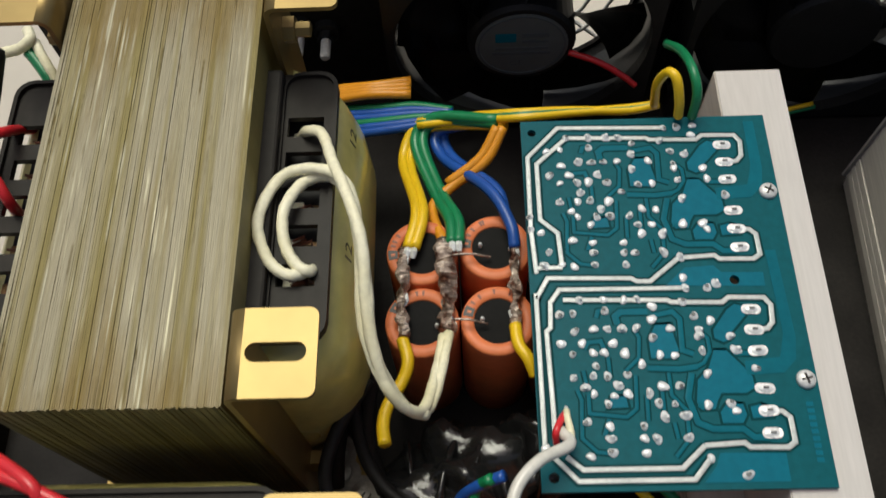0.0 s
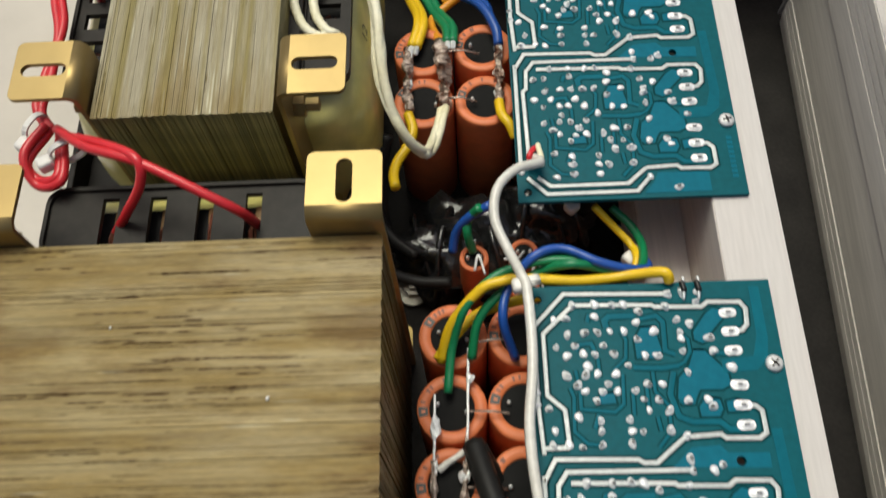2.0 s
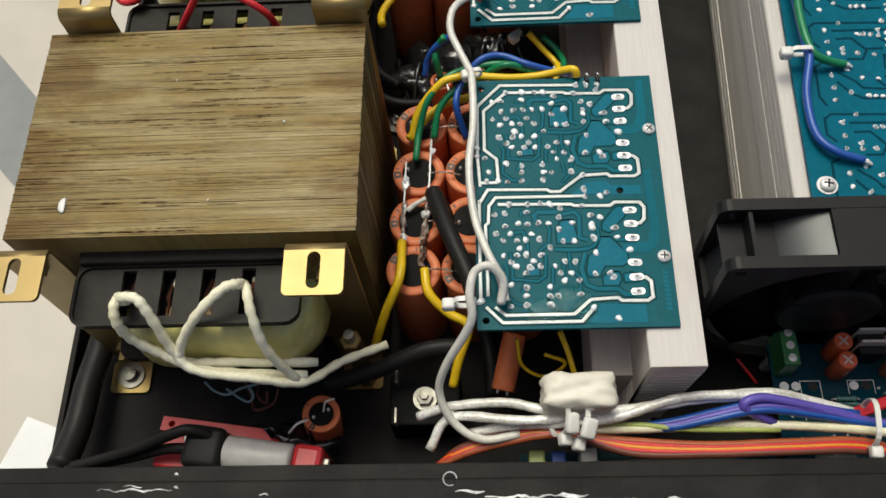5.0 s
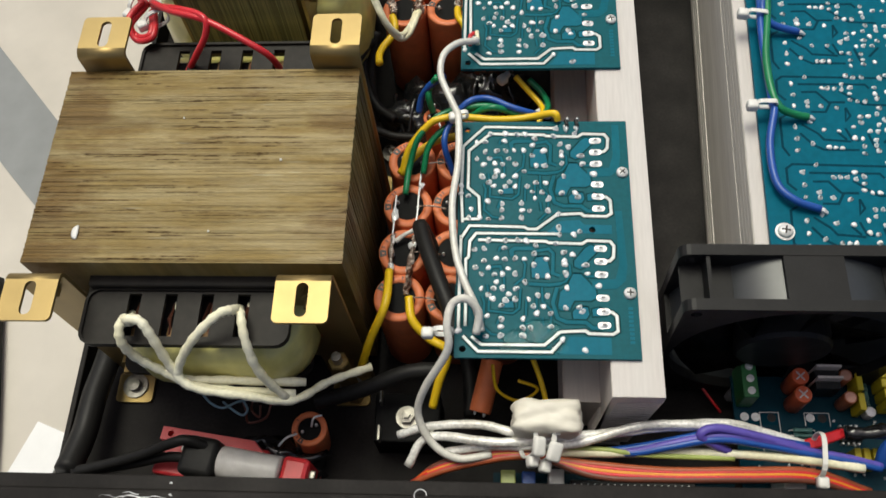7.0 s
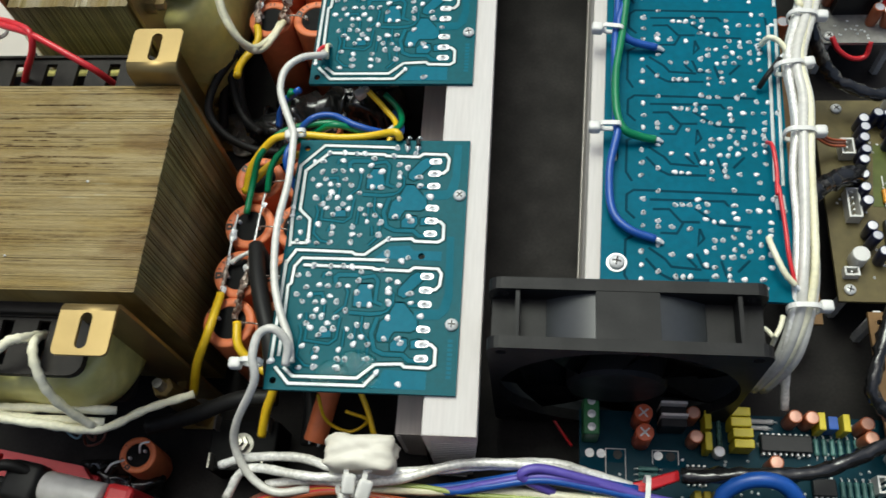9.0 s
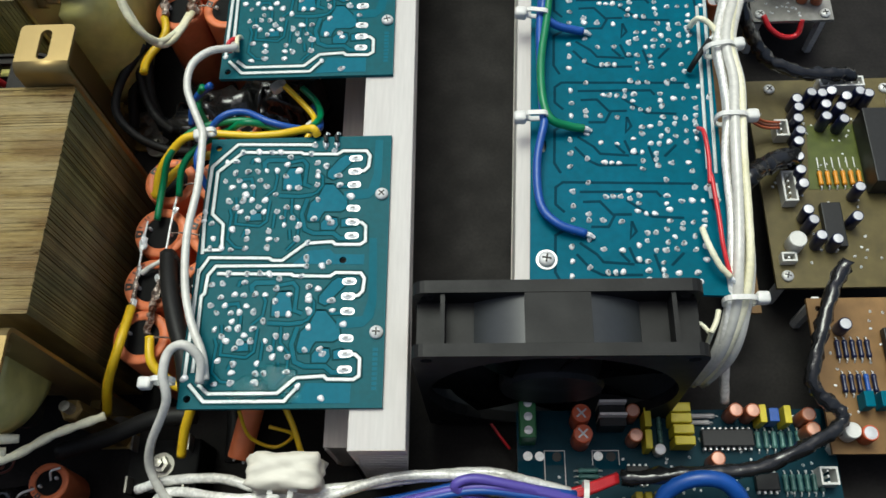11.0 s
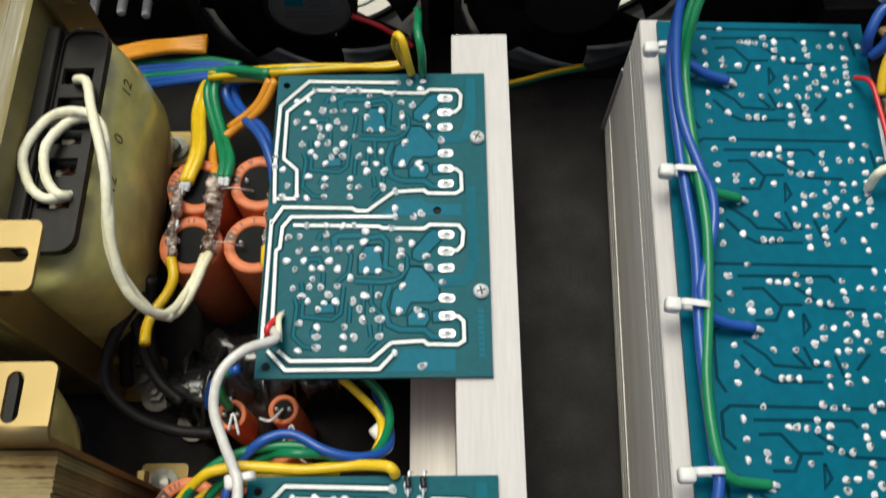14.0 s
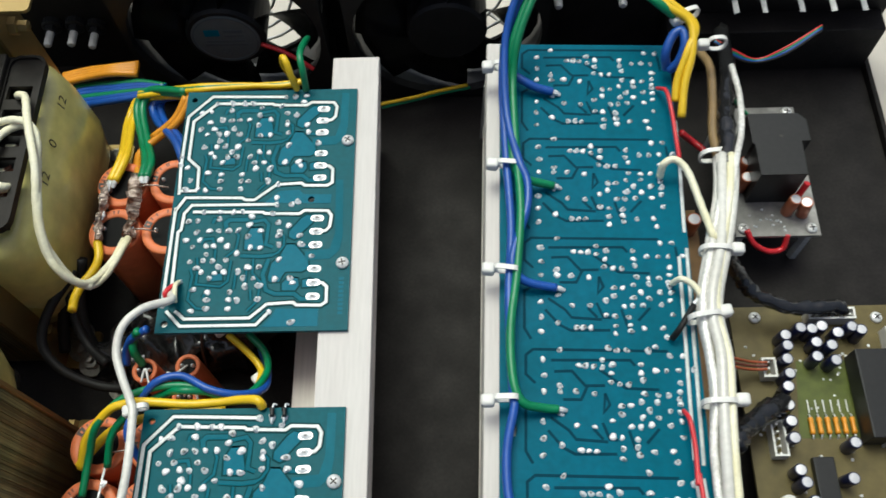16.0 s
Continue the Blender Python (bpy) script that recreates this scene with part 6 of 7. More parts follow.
wire('orange_wire', [(-0.006, 0.1129, 0.06), (-0.0115, 0.105, 0.055), (-0.0218, 0.0992, 0.05)], 0.0017, ORANGE, 'orange insulated wire by the capacitors')
wire('yellow_wire', [(-0.0349, 0.046, 0.056), (-0.0333, 0.0393, 0.056), (-0.0349, 0.034, 0.055), (-0.0385, 0.0278, 0.055), (-0.0398, 0.0221, 0.056), (-0.039, 0.016, 0.058)], 0.0018, YELLOW, 'short yellow wire with a cut free end')
wire('yellow_wire', [(-0.0034, 0.049, 0.057), (-0.0027, 0.0428, 0.058), (-0.0003, 0.0387, 0.058), (0.0015, 0.0345, 0.056)], 0.0018, YELLOW, 'yellow insulated wire beside the board')
wire('orange_wire', [(-0.0712, 0.1396, 0.042), (-0.0582, 0.1402, 0.045), (-0.0461, 0.1374, 0.05), (-0.0335, 0.139, 0.05)], 0.0016, ORANGE, 'orange wire in a loom behind the transformer')
wire('orange_wire', [(-0.0712, 0.1382, 0.042), (-0.0582, 0.1388, 0.045), (-0.0461, 0.1363, 0.05), (-0.0335, 0.1372, 0.05)], 0.0016, ORANGE, 'orange wire in a loom behind the transformer')
wire('orange_wire', [(-0.0711, 0.1368, 0.042), (-0.0581, 0.1374, 0.045), (-0.0461, 0.1351, 0.05), (-0.0335, 0.1354, 0.05)], 0.0016, ORANGE, 'orange wire in a loom behind the transformer')
wire('orange_wire', [(-0.071, 0.1354, 0.042), (-0.0581, 0.136, 0.045), (-0.046, 0.134, 0.05), (-0.0335, 0.1335, 0.05)], 0.0016, ORANGE, 'orange wire in a loom behind the transformer')
wire('blue_wire', [(-0.0707, 0.1345, 0.038), (-0.0587, 0.135, 0.04), (-0.0446, 0.1319, 0.045), (-0.0321, 0.1302, 0.048), (-0.02, 0.1265, 0.05)], 0.0016, GREEN, 'wire in a loom behind the transformer')
wire('blue_wire', [(-0.0706, 0.1324, 0.038), (-0.0587, 0.1329, 0.04), (-0.0446, 0.13, 0.045), (-0.0321, 0.1286, 0.048), (-0.02, 0.1259, 0.05)], 0.0016, BLUE, 'wire in a loom behind the transformer')
wire('blue_wire', [(-0.0704, 0.1303, 0.038), (-0.0586, 0.1308, 0.04), (-0.0445, 0.1282, 0.045), (-0.0321, 0.127, 0.048), (-0.0201, 0.1252, 0.05)], 0.0016, BLUE, 'wire in a loom behind the transformer')
wire('blue_wire', [(-0.0703, 0.1282, 0.038), (-0.0585, 0.1287, 0.04), (-0.0445, 0.1264, 0.045), (-0.0321, 0.1255, 0.048), (-0.0201, 0.1245, 0.05)], 0.0016, GREEN, 'wire in a loom behind the transformer')
wire('blue_wire', [(-0.0702, 0.1262, 0.038), (-0.0584, 0.1267, 0.04), (-0.0445, 0.1246, 0.045), (-0.0321, 0.1239, 0.048), (-0.0201, 0.1239, 0.05)], 0.0016, BLUE, 'wire in a loom behind the transformer')
wire('blue_wire', [(-0.0701, 0.1241, 0.038), (-0.0583, 0.1246, 0.04), (-0.0444, 0.1228, 0.045), (-0.0321, 0.1224, 0.048), (-0.0201, 0.1232, 0.05)], 0.0016, BLUE, 'wire in a loom behind the transformer')
wire('yellow_wire', [(-0.0311, 0.1212, 0.05), (-0.0146, 0.1194, 0.055), (0.0008, 0.1134, 0.064), (0.0165, 0.1159, 0.062), (0.0342, 0.1183, 0.06), (0.0439, 0.1195, 0.06)], 0.0014, YELLOW, 'wire running behind the driver board')
wire('yellow_wire', [(-0.0311, 0.1219, 0.05), (-0.0146, 0.12, 0.055), (0.0008, 0.1142, 0.064), (0.0165, 0.1163, 0.062), (0.0342, 0.1179, 0.06), (0.0439, 0.1195, 0.06)], 0.0014, GREEN, 'wire running behind the driver board')
wire('yellow_wire', [(-0.0311, 0.1225, 0.05), (-0.0146, 0.1206, 0.055), (0.0008, 0.1151, 0.064), (0.0166, 0.1167, 0.062), (0.0342, 0.1175, 0.06), (0.0439, 0.1195, 0.06)], 0.0014, YELLOW, 'wire running behind the driver board')
wire('yellow_wire', [(0.0449, 0.1042, 0.0755), (0.044, 0.1047, 0.082), (0.0425, 0.108, 0.088), (0.0407, 0.1111, 0.087), (0.0396, 0.1137, 0.078), (0.0414, 0.116, 0.065)], 0.0014, YELLOW, 'yellow wire looped into the board edge')
wire('green_wire', [(0.0487, 0.1037, 0.0755), (0.0487, 0.1059, 0.084), (0.0475, 0.1124, 0.087), (0.0473, 0.124, 0.08), (0.0465, 0.1347, 0.07)], 0.0014, GREEN, 'green wire looped into the board edge')
wire('blue_wire', [(0.0331, 0.002, 0.05), (0.0377, -0.0088, 0.055), (0.0385, -0.0184, 0.064), (0.0314, -0.0225, 0.072), (0.022, -0.0212, 0.075), (0.012, -0.0163, 0.0745), (0.0033, -0.0187, 0.075), (-0.0041, -0.0259, 0.07), (-0.0064, -0.0354, 0.068), (-0.0028, -0.0439, 0.057)], 0.0014, BLUE, 'blue wire looping between the boards')
wire('green_wire', [(0.0302, 0.0045, 0.06), (0.0364, -0.0019, 0.058), (0.0385, -0.0105, 0.06), (0.0346, -0.0211, 0.068), (0.0253, -0.0227, 0.072), (0.0149, -0.0195, 0.073), (0.0026, -0.0199, 0.073), (-0.0091, -0.0241, 0.0725), (-0.0175, -0.0322, 0.069), (-0.0216, -0.041, 0.061), (-0.0233, -0.0539, 0.0575)], 0.0014, GREEN, 'green wire looping between the boards')
wire('green_wire', [(0.0242, -0.0213, 0.07), (0.0143, -0.022, 0.076), (0.005, -0.0215, 0.07), (-0.0069, -0.0276, 0.068), (-0.0136, -0.0342, 0.064), (-0.016, -0.0436, 0.0575)], 0.0014, GREEN, 'green wire looping between the boards')
wire('yellow_wire', [(0.0415, -0.0279, 0.0748), (0.0407, -0.0267, 0.077), (0.0384, -0.0257, 0.0765), (0.0309, -0.0249, 0.073), (0.0235, -0.0253, 0.072), (0.0143, -0.0258, 0.0725), (-0.0008, -0.025, 0.0735), (-0.0069, -0.0257, 0.0735), (-0.013, -0.0277, 0.072), (-0.0217, -0.0354, 0.065), (-0.0252, -0.0442, 0.0575)], 0.0016, YELLOW, 'yellow wire looping over the board edge')
wire('yellow_wire', [(0.024, -0.0241, 0.058), (0.0094, -0.0248, 0.06), (-0.0068, -0.0285, 0.062), (-0.0155, -0.0317, 0.06), (-0.0229, -0.0389, 0.058), (-0.0262, -0.0436, 0.0575)], 0.0017, YELLOW, 'yellow wire bending under the board edge')
wire('yellow_wire', [(0.024, 0.0024, 0.065), (0.0302, -0.0024, 0.06), (0.0353, -0.008, 0.058), (0.0362, -0.0138, 0.06), (0.0337, -0.0207, 0.06)], 0.0013, YELLOW, 'yellow wire under the board edge')
wire('blue_wire', [(-0.0082, 0.007, 0.06), (-0.015, 0.0055, 0.055), (-0.0195, 0.0037, 0.048), (-0.0212, -0.0006, 0.042)], 0.0016, BLUE, 'short blue wire to a small capacitor')
wire('green_wire', [(-0.0116, 0.0062, 0.06), (-0.0154, 0.0054, 0.053), (-0.0159, 0.0019, 0.05), (-0.0143, -0.0012, 0.043)], 0.0016, GREEN, 'short green wire to a small capacitor')
wire('sleeved_lead', [(-0.0162, -0.0695, 0.059), (-0.0122, -0.0832, 0.064), (-0.0074, -0.0972, 0.067), (-0.0015, -0.113, 0.068), (0.0015, -0.1289, 0.066)], 0.0034, RUBBER, 'black heat-shrink sleeved lead')
wire('yellow_wire', [(-0.0282, -0.09, 0.057), (-0.0283, -0.107, 0.062), (-0.0346, -0.1175, 0.052), (-0.0403, -0.125, 0.036)], 0.0018, YELLOW, 'yellow wire leaving the capacitor bank')
wire('yellow_wire', [(-0.0195, -0.1016, 0.057), (-0.0177, -0.1113, 0.056), (-0.0108, -0.1177, 0.052), (-0.0033, -0.1226, 0.05), (-0.0072, -0.133, 0.042), (-0.0098, -0.1411, 0.035)], 0.0018, YELLOW, 'yellow wire leaving the capacitor bank')
wire('yellow_wire', [(0.0308, -0.1253, 0.05), (0.0340, -0.1327, 0.045), (0.0365, -0.1411, 0.04), (0.0385, -0.1458, 0.035)], 0.0011, YELLOW, 'yellow wire under the board')
wire('yellow_wire', [(0.0147, -0.1278, 0.05), (0.0167, -0.135, 0.04), (0.0254, -0.1379, 0.035), (0.0329, -0.1344, 0.04), (0.025, -0.1325, 0.045)], 0.0007, YELLOW, 'thin yellow wire curled under the board')
wire('secondary_lead', [(-0.1204, -0.1212, 0.085), (-0.1137, -0.13, 0.1), (-0.1154, -0.1322, 0.104), (-0.1157, -0.1373, 0.1), (-0.1137, -0.1398, 0.09), (-0.1062, -0.1423, 0.082), (-0.098, -0.1449, 0.08), (-0.0838, -0.1437, 0.076), (-0.0561, -0.1409, 0.066)], 0.0017, CREAM, 'cream taped transformer lead')
wire('secondary_lead', [(-0.1219, -0.1229, 0.085), (-0.1144, -0.1306, 0.104), (-0.1072, -0.1325, 0.107), (-0.1037, -0.137, 0.101), (-0.1002, -0.1433, 0.088), (-0.0935, -0.1484, 0.082), (-0.0747, -0.1496, 0.076), (-0.0605, -0.1481, 0.066), (-0.0492, -0.1374, 0.056), (-0.0335, -0.1298, 0.052)], 0.0017, CREAM, 'cream taped transformer lead with a bare end')
wire('secondary_lead', [(-0.0794, -0.1187, 0.085), (-0.0763, -0.126, 0.102), (-0.08, -0.1292, 0.106), (-0.0888, -0.1357, 0.101), (-0.097, -0.1418, 0.09), (-0.0979, -0.1465, 0.083), (-0.0863, -0.1478, 0.078), (-0.0598, -0.1457, 0.066)], 0.0017, CREAM, 'cream taped transformer lead')
wire('secondary_lead', [(-0.0803, -0.1186, 0.085), (-0.0742, -0.1268, 0.1), (-0.072, -0.1353, 0.098), (-0.0694, -0.1428, 0.086), (-0.0628, -0.1477, 0.068)], 0.0017, CREAM, 'cream taped transformer lead')
wire('red_lead', [(-0.1287, 0.0103, 0.108), (-0.1174, 0.0014, 0.112), (-0.1016, -0.0053, 0.114), (-0.0841, -0.0135, 0.11), (-0.076, -0.016, 0.104), (-0.0744, -0.0131, 0.09)], 0.0014, RED, 'red insulated mains lead')
wire('red_lead', [(-0.1288, 0.0096, 0.106), (-0.1133, 0.0023, 0.112), (-0.102, -0.0047, 0.115), (-0.1019, -0.0093, 0.11), (-0.1088, -0.0127, 0.1), (-0.1165, -0.0128, 0.088)], 0.0014, RED, 'red insulated mains lead')
wire('red_lead', [(-0.1343, 0.0152, 0.1), (-0.1387, 0.0221, 0.1), (-0.138, 0.0344, 0.1), (-0.1387, 0.051, 0.1), (-0.1426, 0.0669, 0.1), (-0.1423, 0.0834, 0.1), (-0.1406, 0.0986, 0.1)], 0.0014, RED, 'red insulated mains lead')
wire('red_lead', [(-0.1362, 0.0162, 0.098), (-0.1406, 0.0239, 0.1), (-0.1399, 0.0345, 0.1), (-0.1375, 0.0529, 0.1), (-0.1409, 0.0688, 0.1), (-0.1405, 0.0833, 0.1), (-0.1433, 0.0988, 0.1)], 0.0014, RED, 'red insulated mains lead')
wire('red_lead', [(-0.1359, 0.0999, 0.085), (-0.1346, 0.089, 0.1), (-0.138, 0.0823, 0.105), (-0.1473, 0.0789, 0.102), (-0.1583, 0.078, 0.1)], 0.0014, RED, 'red insulated mains lead')
wire('red_lead', [(-0.1336, 0.071, 0.085), (-0.1294, 0.0682, 0.1), (-0.1342, 0.0748, 0.105), (-0.1451, 0.0786, 0.103), (-0.153, 0.0773, 0.1), (-0.1565, 0.0696, 0.1)], 0.0014, RED, 'red insulated mains lead')
wire('red_lead', [(-0.1351, 0.015, 0.1), (-0.1397, 0.005, 0.1), (-0.1366, 0.0002, 0.098), (-0.1301, -0, 0.1), (-0.1316, 0.0122, 0.1)], 0.0014, RED, 'red mains lead looped and tied')
wire('red_lead', [(-0.1355, 0.0159, 0.102), (-0.14, 0.0059, 0.102), (-0.1367, -0.0016, 0.098), (-0.1287, -0.0011, 0.1), (-0.1311, 0.0148, 0.1)], 0.0014, RED, 'red mains lead looped and tied')
wire('mains_cable', [(-0.1425, 0.0943, 0.1), (-0.1428, 0.101, 0.1), (-0.1444, 0.1149, 0.1)], 0.004, RUBBER, 'black sleeve over the red leads')
wire('blue_wire', [(0.1379, 0.1255, 0.11), (0.1342, 0.119, 0.105), (0.1293, 0.1086, 0.098), (0.1276, 0.0941, 0.089), (0.1279, 0.062, 0.087), (0.1285, 0.0336, 0.087), (0.1266, 0.0073, 0.087), (0.1264, -0.0172, 0.087), (0.1266, -0.0298, 0.087), (0.1266, -0.0331, 0.087), (0.1237, -0.0473, 0.085), (0.1243, -0.0635, 0.084), (0.13, -0.0715, 0.084), (0.1397, -0.0749, 0.0825)], 0.00155, BLUE, 'blue wire tied along the output board')
wire('green_wire', [(0.1407, 0.1254, 0.11), (0.1367, 0.1181, 0.106), (0.1318, 0.1063, 0.099), (0.1299, 0.0933, 0.09), (0.13, 0.0688, 0.088), (0.131, 0.0571, 0.087), (0.1357, 0.0532, 0.086), (0.1453, 0.0523, 0.0825)], 0.00155, GREEN, 'green wire tied along the output board')
wire('green_wire', [(0.1428, 0.1254, 0.11), (0.1383, 0.1171, 0.107), (0.1334, 0.1055, 0.1), (0.1315, 0.0925, 0.091), (0.1317, 0.0607, 0.089), (0.1321, 0.0393, 0.089), (0.1297, 0.0153, 0.088), (0.1266, -0.0056, 0.088), (0.1266, -0.0234, 0.088), (0.1294, -0.0311, 0.087), (0.136, -0.0323, 0.084), (0.1413, -0.0325, 0.0825)], 0.00155, GREEN, 'green wire tied along the output board')
wire('blue_wire', [(0.1358, 0.1238, 0.112), (0.1314, 0.1155, 0.106), (0.1285, 0.1032, 0.098), (0.1287, 0.0802, 0.09), (0.1322, 0.0596, 0.09), (0.135, 0.051, 0.089), (0.1343, 0.0398, 0.088), (0.1286, 0.0219, 0.088), (0.1292, 0.0158, 0.087), (0.1336, 0.0123, 0.085), (0.1436, 0.011, 0.0825)], 0.00155, BLUE, 'blue wire tied along the output board')
wire('blue_wire', [(0.1314, 0.1009, 0.087), (0.1369, 0.0977, 0.0855), (0.1413, 0.096, 0.084), (0.1476, 0.0948, 0.0825)], 0.0017, BLUE, 'short blue wire soldered to the output board')
LOOM = [(0.2117, 0.0650, 0.0795), (0.2078, 0.0470, 0.0836), (0.2018, 0.0258, 0.0855), (0.1945, 0.0017, 0.0870), (0.1951, -0.0165, 0.0865), (0.1948, -0.0298, 0.0865), (0.1928, -0.0480, 0.0858), (0.1924, -0.0690, 0.0832), (0.1910, -0.0863, 0.0820), (0.1892, -0.1005, 0.0760), (0.1868, -0.1119, 0.0603), (0.1825, -0.1150, 0.0350)]
rnd = random.Random(44)
for k, (r, m) in enumerate(((0.0018, JACKET), (0.0015, CREAM), (0.0019, JACKET), (0.0014, SILVER), (0.0016, JACKET), (0.0014, CREAM), (0.0016, JACKET))):
    pts = []
    for i, (x, y, z) in enumerate(LOOM):
        a = k * 0.9 + 0.35 * math.sin(i * 0.7 + k) + rnd.uniform(-0.25, 0.25)
        w = 0.0030 if i % 2 else 0.0034
        pts.append((x + w * math.cos(a), y, z + 0.0022 * math.sin(a)))
    wire("signal_cable", pts, r, m, "translucent white screened cable in a tied loom")
wire("taped_cable", [(0.2292, 0.1490, 0.052), (0.2258, 0.1230, 0.060), (0.2190, 0.0960, 0.069), (0.2150, 0.0770, 0.076), (0.2115, 0.0600, 0.080)], 0.0034, TAPE, "black tape-wrapped stretch of the cable loom")
wire("signal_cable", [(0.2255, 0.1180, 0.066), (0.2242, 0.0990, 0.072), (0.2200, 0.0780, 0.078), (0.2150, 0.0640, 0.082), (0.2098, 0.0470, 0.085)], 0.0013, SILVER, "shiny braided cable beside the black tape")
wire("signal_cable", [(0.2150, 0.1310, 0.060), (0.2172, 0.1190, 0.064), (0.2145, 0.1000, 0.068), (0.2105, 0.0800, 0.073), (0.2098, 0.0640, 0.077)], 0.0019, TANJACKET, "brown-stained cable in the loom")
wire("taped_cable", [(0.2075, 0.0440, 0.078), (0.2127, 0.0322, 0.062), (0.2196, 0.0278, 0.050), (0.2268, 0.0228, 0.044), (0.2409, 0.0188, 0.040), (0.2560, 0.0201, 0.037), (0.2635, 0.0205, 0.035)], 0.0028, TAPE, "black tape-wrapped cable with a white plug")
wire('taped_cable', [(0.2388, -0.0735, 0.05), (0.2308, -0.0874, 0.05), (0.2243, -0.1045, 0.048), (0.2212, -0.1166, 0.045), (0.2253, -0.123, 0.042), (0.2313, -0.1279, 0.04), (0.228, -0.1338, 0.04), (0.2147, -0.1408, 0.042), (0.1985, -0.1475, 0.042), (0.1748, -0.1494, 0.042), (0.1512, -0.1505, 0.04)], 0.0027, TAPE, 'black cable crossing the control board')
wire('white_wire', [(0.1713, -0.1085, 0.085), (0.1742, -0.1091, 0.085), (0.1768, -0.1122, 0.085), (0.177, -0.1126, 0.085), (0.1762, -0.1175, 0.07)], 0.0008, CREAM, 'short white fan lead')
wire('white_wire', [(0.1797, -0.1055, 0.088), (0.1784, -0.1095, 0.088), (0.1763, -0.1132, 0.088)], 0.0009, CREAM, 'short white fan lead')
wire('signal_cable', [(0.1915, -0.0956, 0.074), (0.1936, -0.1013, 0.055), (0.194, -0.108, 0.035), (0.1948, -0.1195, 0.024)], 0.0018, SILVER, 'translucent white screened cable')
wire('red_wire', [(0.1886, 0.0955, 0.0825), (0.1908, 0.0906, 0.087), (0.1917, 0.0806, 0.087), (0.1918, 0.0704, 0.087), (0.1925, 0.0612, 0.085)], 0.0008, RED, 'thin red wire on the output board')
wire('red_wire', [(0.1823, -0.0336, 0.0825), (0.1829, -0.0381, 0.087), (0.1834, -0.0481, 0.087), (0.1827, -0.0586, 0.087), (0.1834, -0.055, 0.087), (0.1841, -0.071, 0.087), (0.1845, -0.0815, 0.086), (0.1864, -0.0919, 0.083)], 0.0008, RED, 'thin red wire on the output board')
wire('white_wire', [(0.185, 0.0555, 0.0825), (0.1855, 0.0569, 0.089), (0.1896, 0.0579, 0.09), (0.1937, 0.0531, 0.089), (0.1967, 0.0407, 0.088), (0.2, 0.0264, 0.087)], 0.0014, CREAM, 'white wire curled to the output board')
wire('white_wire', [(0.1842, 0.0119, 0.0825), (0.1861, 0.0112, 0.088), (0.19, 0.0087, 0.088), (0.1929, 0.0039, 0.087)], 0.0011, CREAM, 'white wire curled to the output board')
wire('white_wire', [(0.1792, -0.0737, 0.0825), (0.1796, -0.0821, 0.087), (0.1826, -0.0891, 0.086), (0.1861, -0.0924, 0.084)], 0.0011, CREAM, 'white wire curled to the output board')
wire('black_wire', [(0.1817, -0.0086, 0.0825), (0.1839, -0.0063, 0.087), (0.1894, 0.0018, 0.087)], 0.0011, RUBBER, 'thin black wire on the output board')
wire('yellow_wire', [(0.1809, 0.1288, 0.105), (0.191, 0.119, 0.103), (0.1999, 0.113, 0.1), (0.2003, 0.1027, 0.096), (0.1972, 0.0914, 0.09), (0.1957, 0.0801, 0.0845)], 0.0016, YELLOW, 'yellow wire to the rail at the board corner')
wire('yellow_wire', [(0.183, 0.1287, 0.105), (0.1932, 0.1195, 0.103), (0.2018, 0.1124, 0.099), (0.1986, 0.1027, 0.096), (0.1949, 0.0941, 0.09), (0.1939, 0.0868, 0.0855)], 0.0016, YELLOW, 'yellow wire to the rail at the board corner')
wire('green_wire', [(0.1784, 0.1279, 0.106), (0.1876, 0.1196, 0.104), (0.1945, 0.1165, 0.1)], 0.0018, GREEN, 'green wire over the board corner')
wire('blue_wire', [(0.1927, 0.1028, 0.085), (0.1911, 0.1048, 0.092), (0.194, 0.1105, 0.096), (0.1974, 0.1115, 0.097), (0.198, 0.1063, 0.095), (0.196, 0.1021, 0.09), (0.1932, 0.1012, 0.086)], 0.0018, BLUE, 'blue wire loop at the board corner')
wire('taped_cable', [(0.2344, -0.0171, 0.032), (0.2225, -0.0242, 0.04), (0.2133, -0.0307, 0.045), (0.2071, -0.038, 0.05)], 0.004, TAPE, 'black tape-wrapped cable to the tone board')
wire('thin_wire', [(0.2102, -0.0045, 0.05), (0.222, -0.0018, 0.036), (0.2298, -0.0017, 0.034)], 0.0006, RUST, 'thin wire to a small connector')
wire('thin_wire', [(0.2099, -0.0063, 0.05), (0.2217, -0.0034, 0.036), (0.2296, -0.0031, 0.034)], 0.0006, BROWN, 'thin wire to a small connector')
wire('thin_wire', [(0.2096, -0.008, 0.05), (0.2215, -0.005, 0.036), (0.2294, -0.0045, 0.034)], 0.0006, RUST, 'thin wire to a small connector')
wire('green_wire', [(0.2245, 0.1085, 0.06), (0.232, 0.1081, 0.05), (0.2379, 0.1055, 0.045)], 0.0008, GREEN, 'thin green wire by the relay')
wire('red_wire', [(0.205, 0.0958, 0.05), (0.2107, 0.0946, 0.045), (0.216, 0.0888, 0.045)], 0.0015, RED, 'red wire below the board')
wire('red_wire', [(0.2334, 0.0597, 0.028), (0.237, 0.0551, 0.024), (0.244, 0.0533, 0.02), (0.2503, 0.0545, 0.02), (0.2514, 0.0584, 0.026)], 0.0013, RED, 'red wire below the relay board')
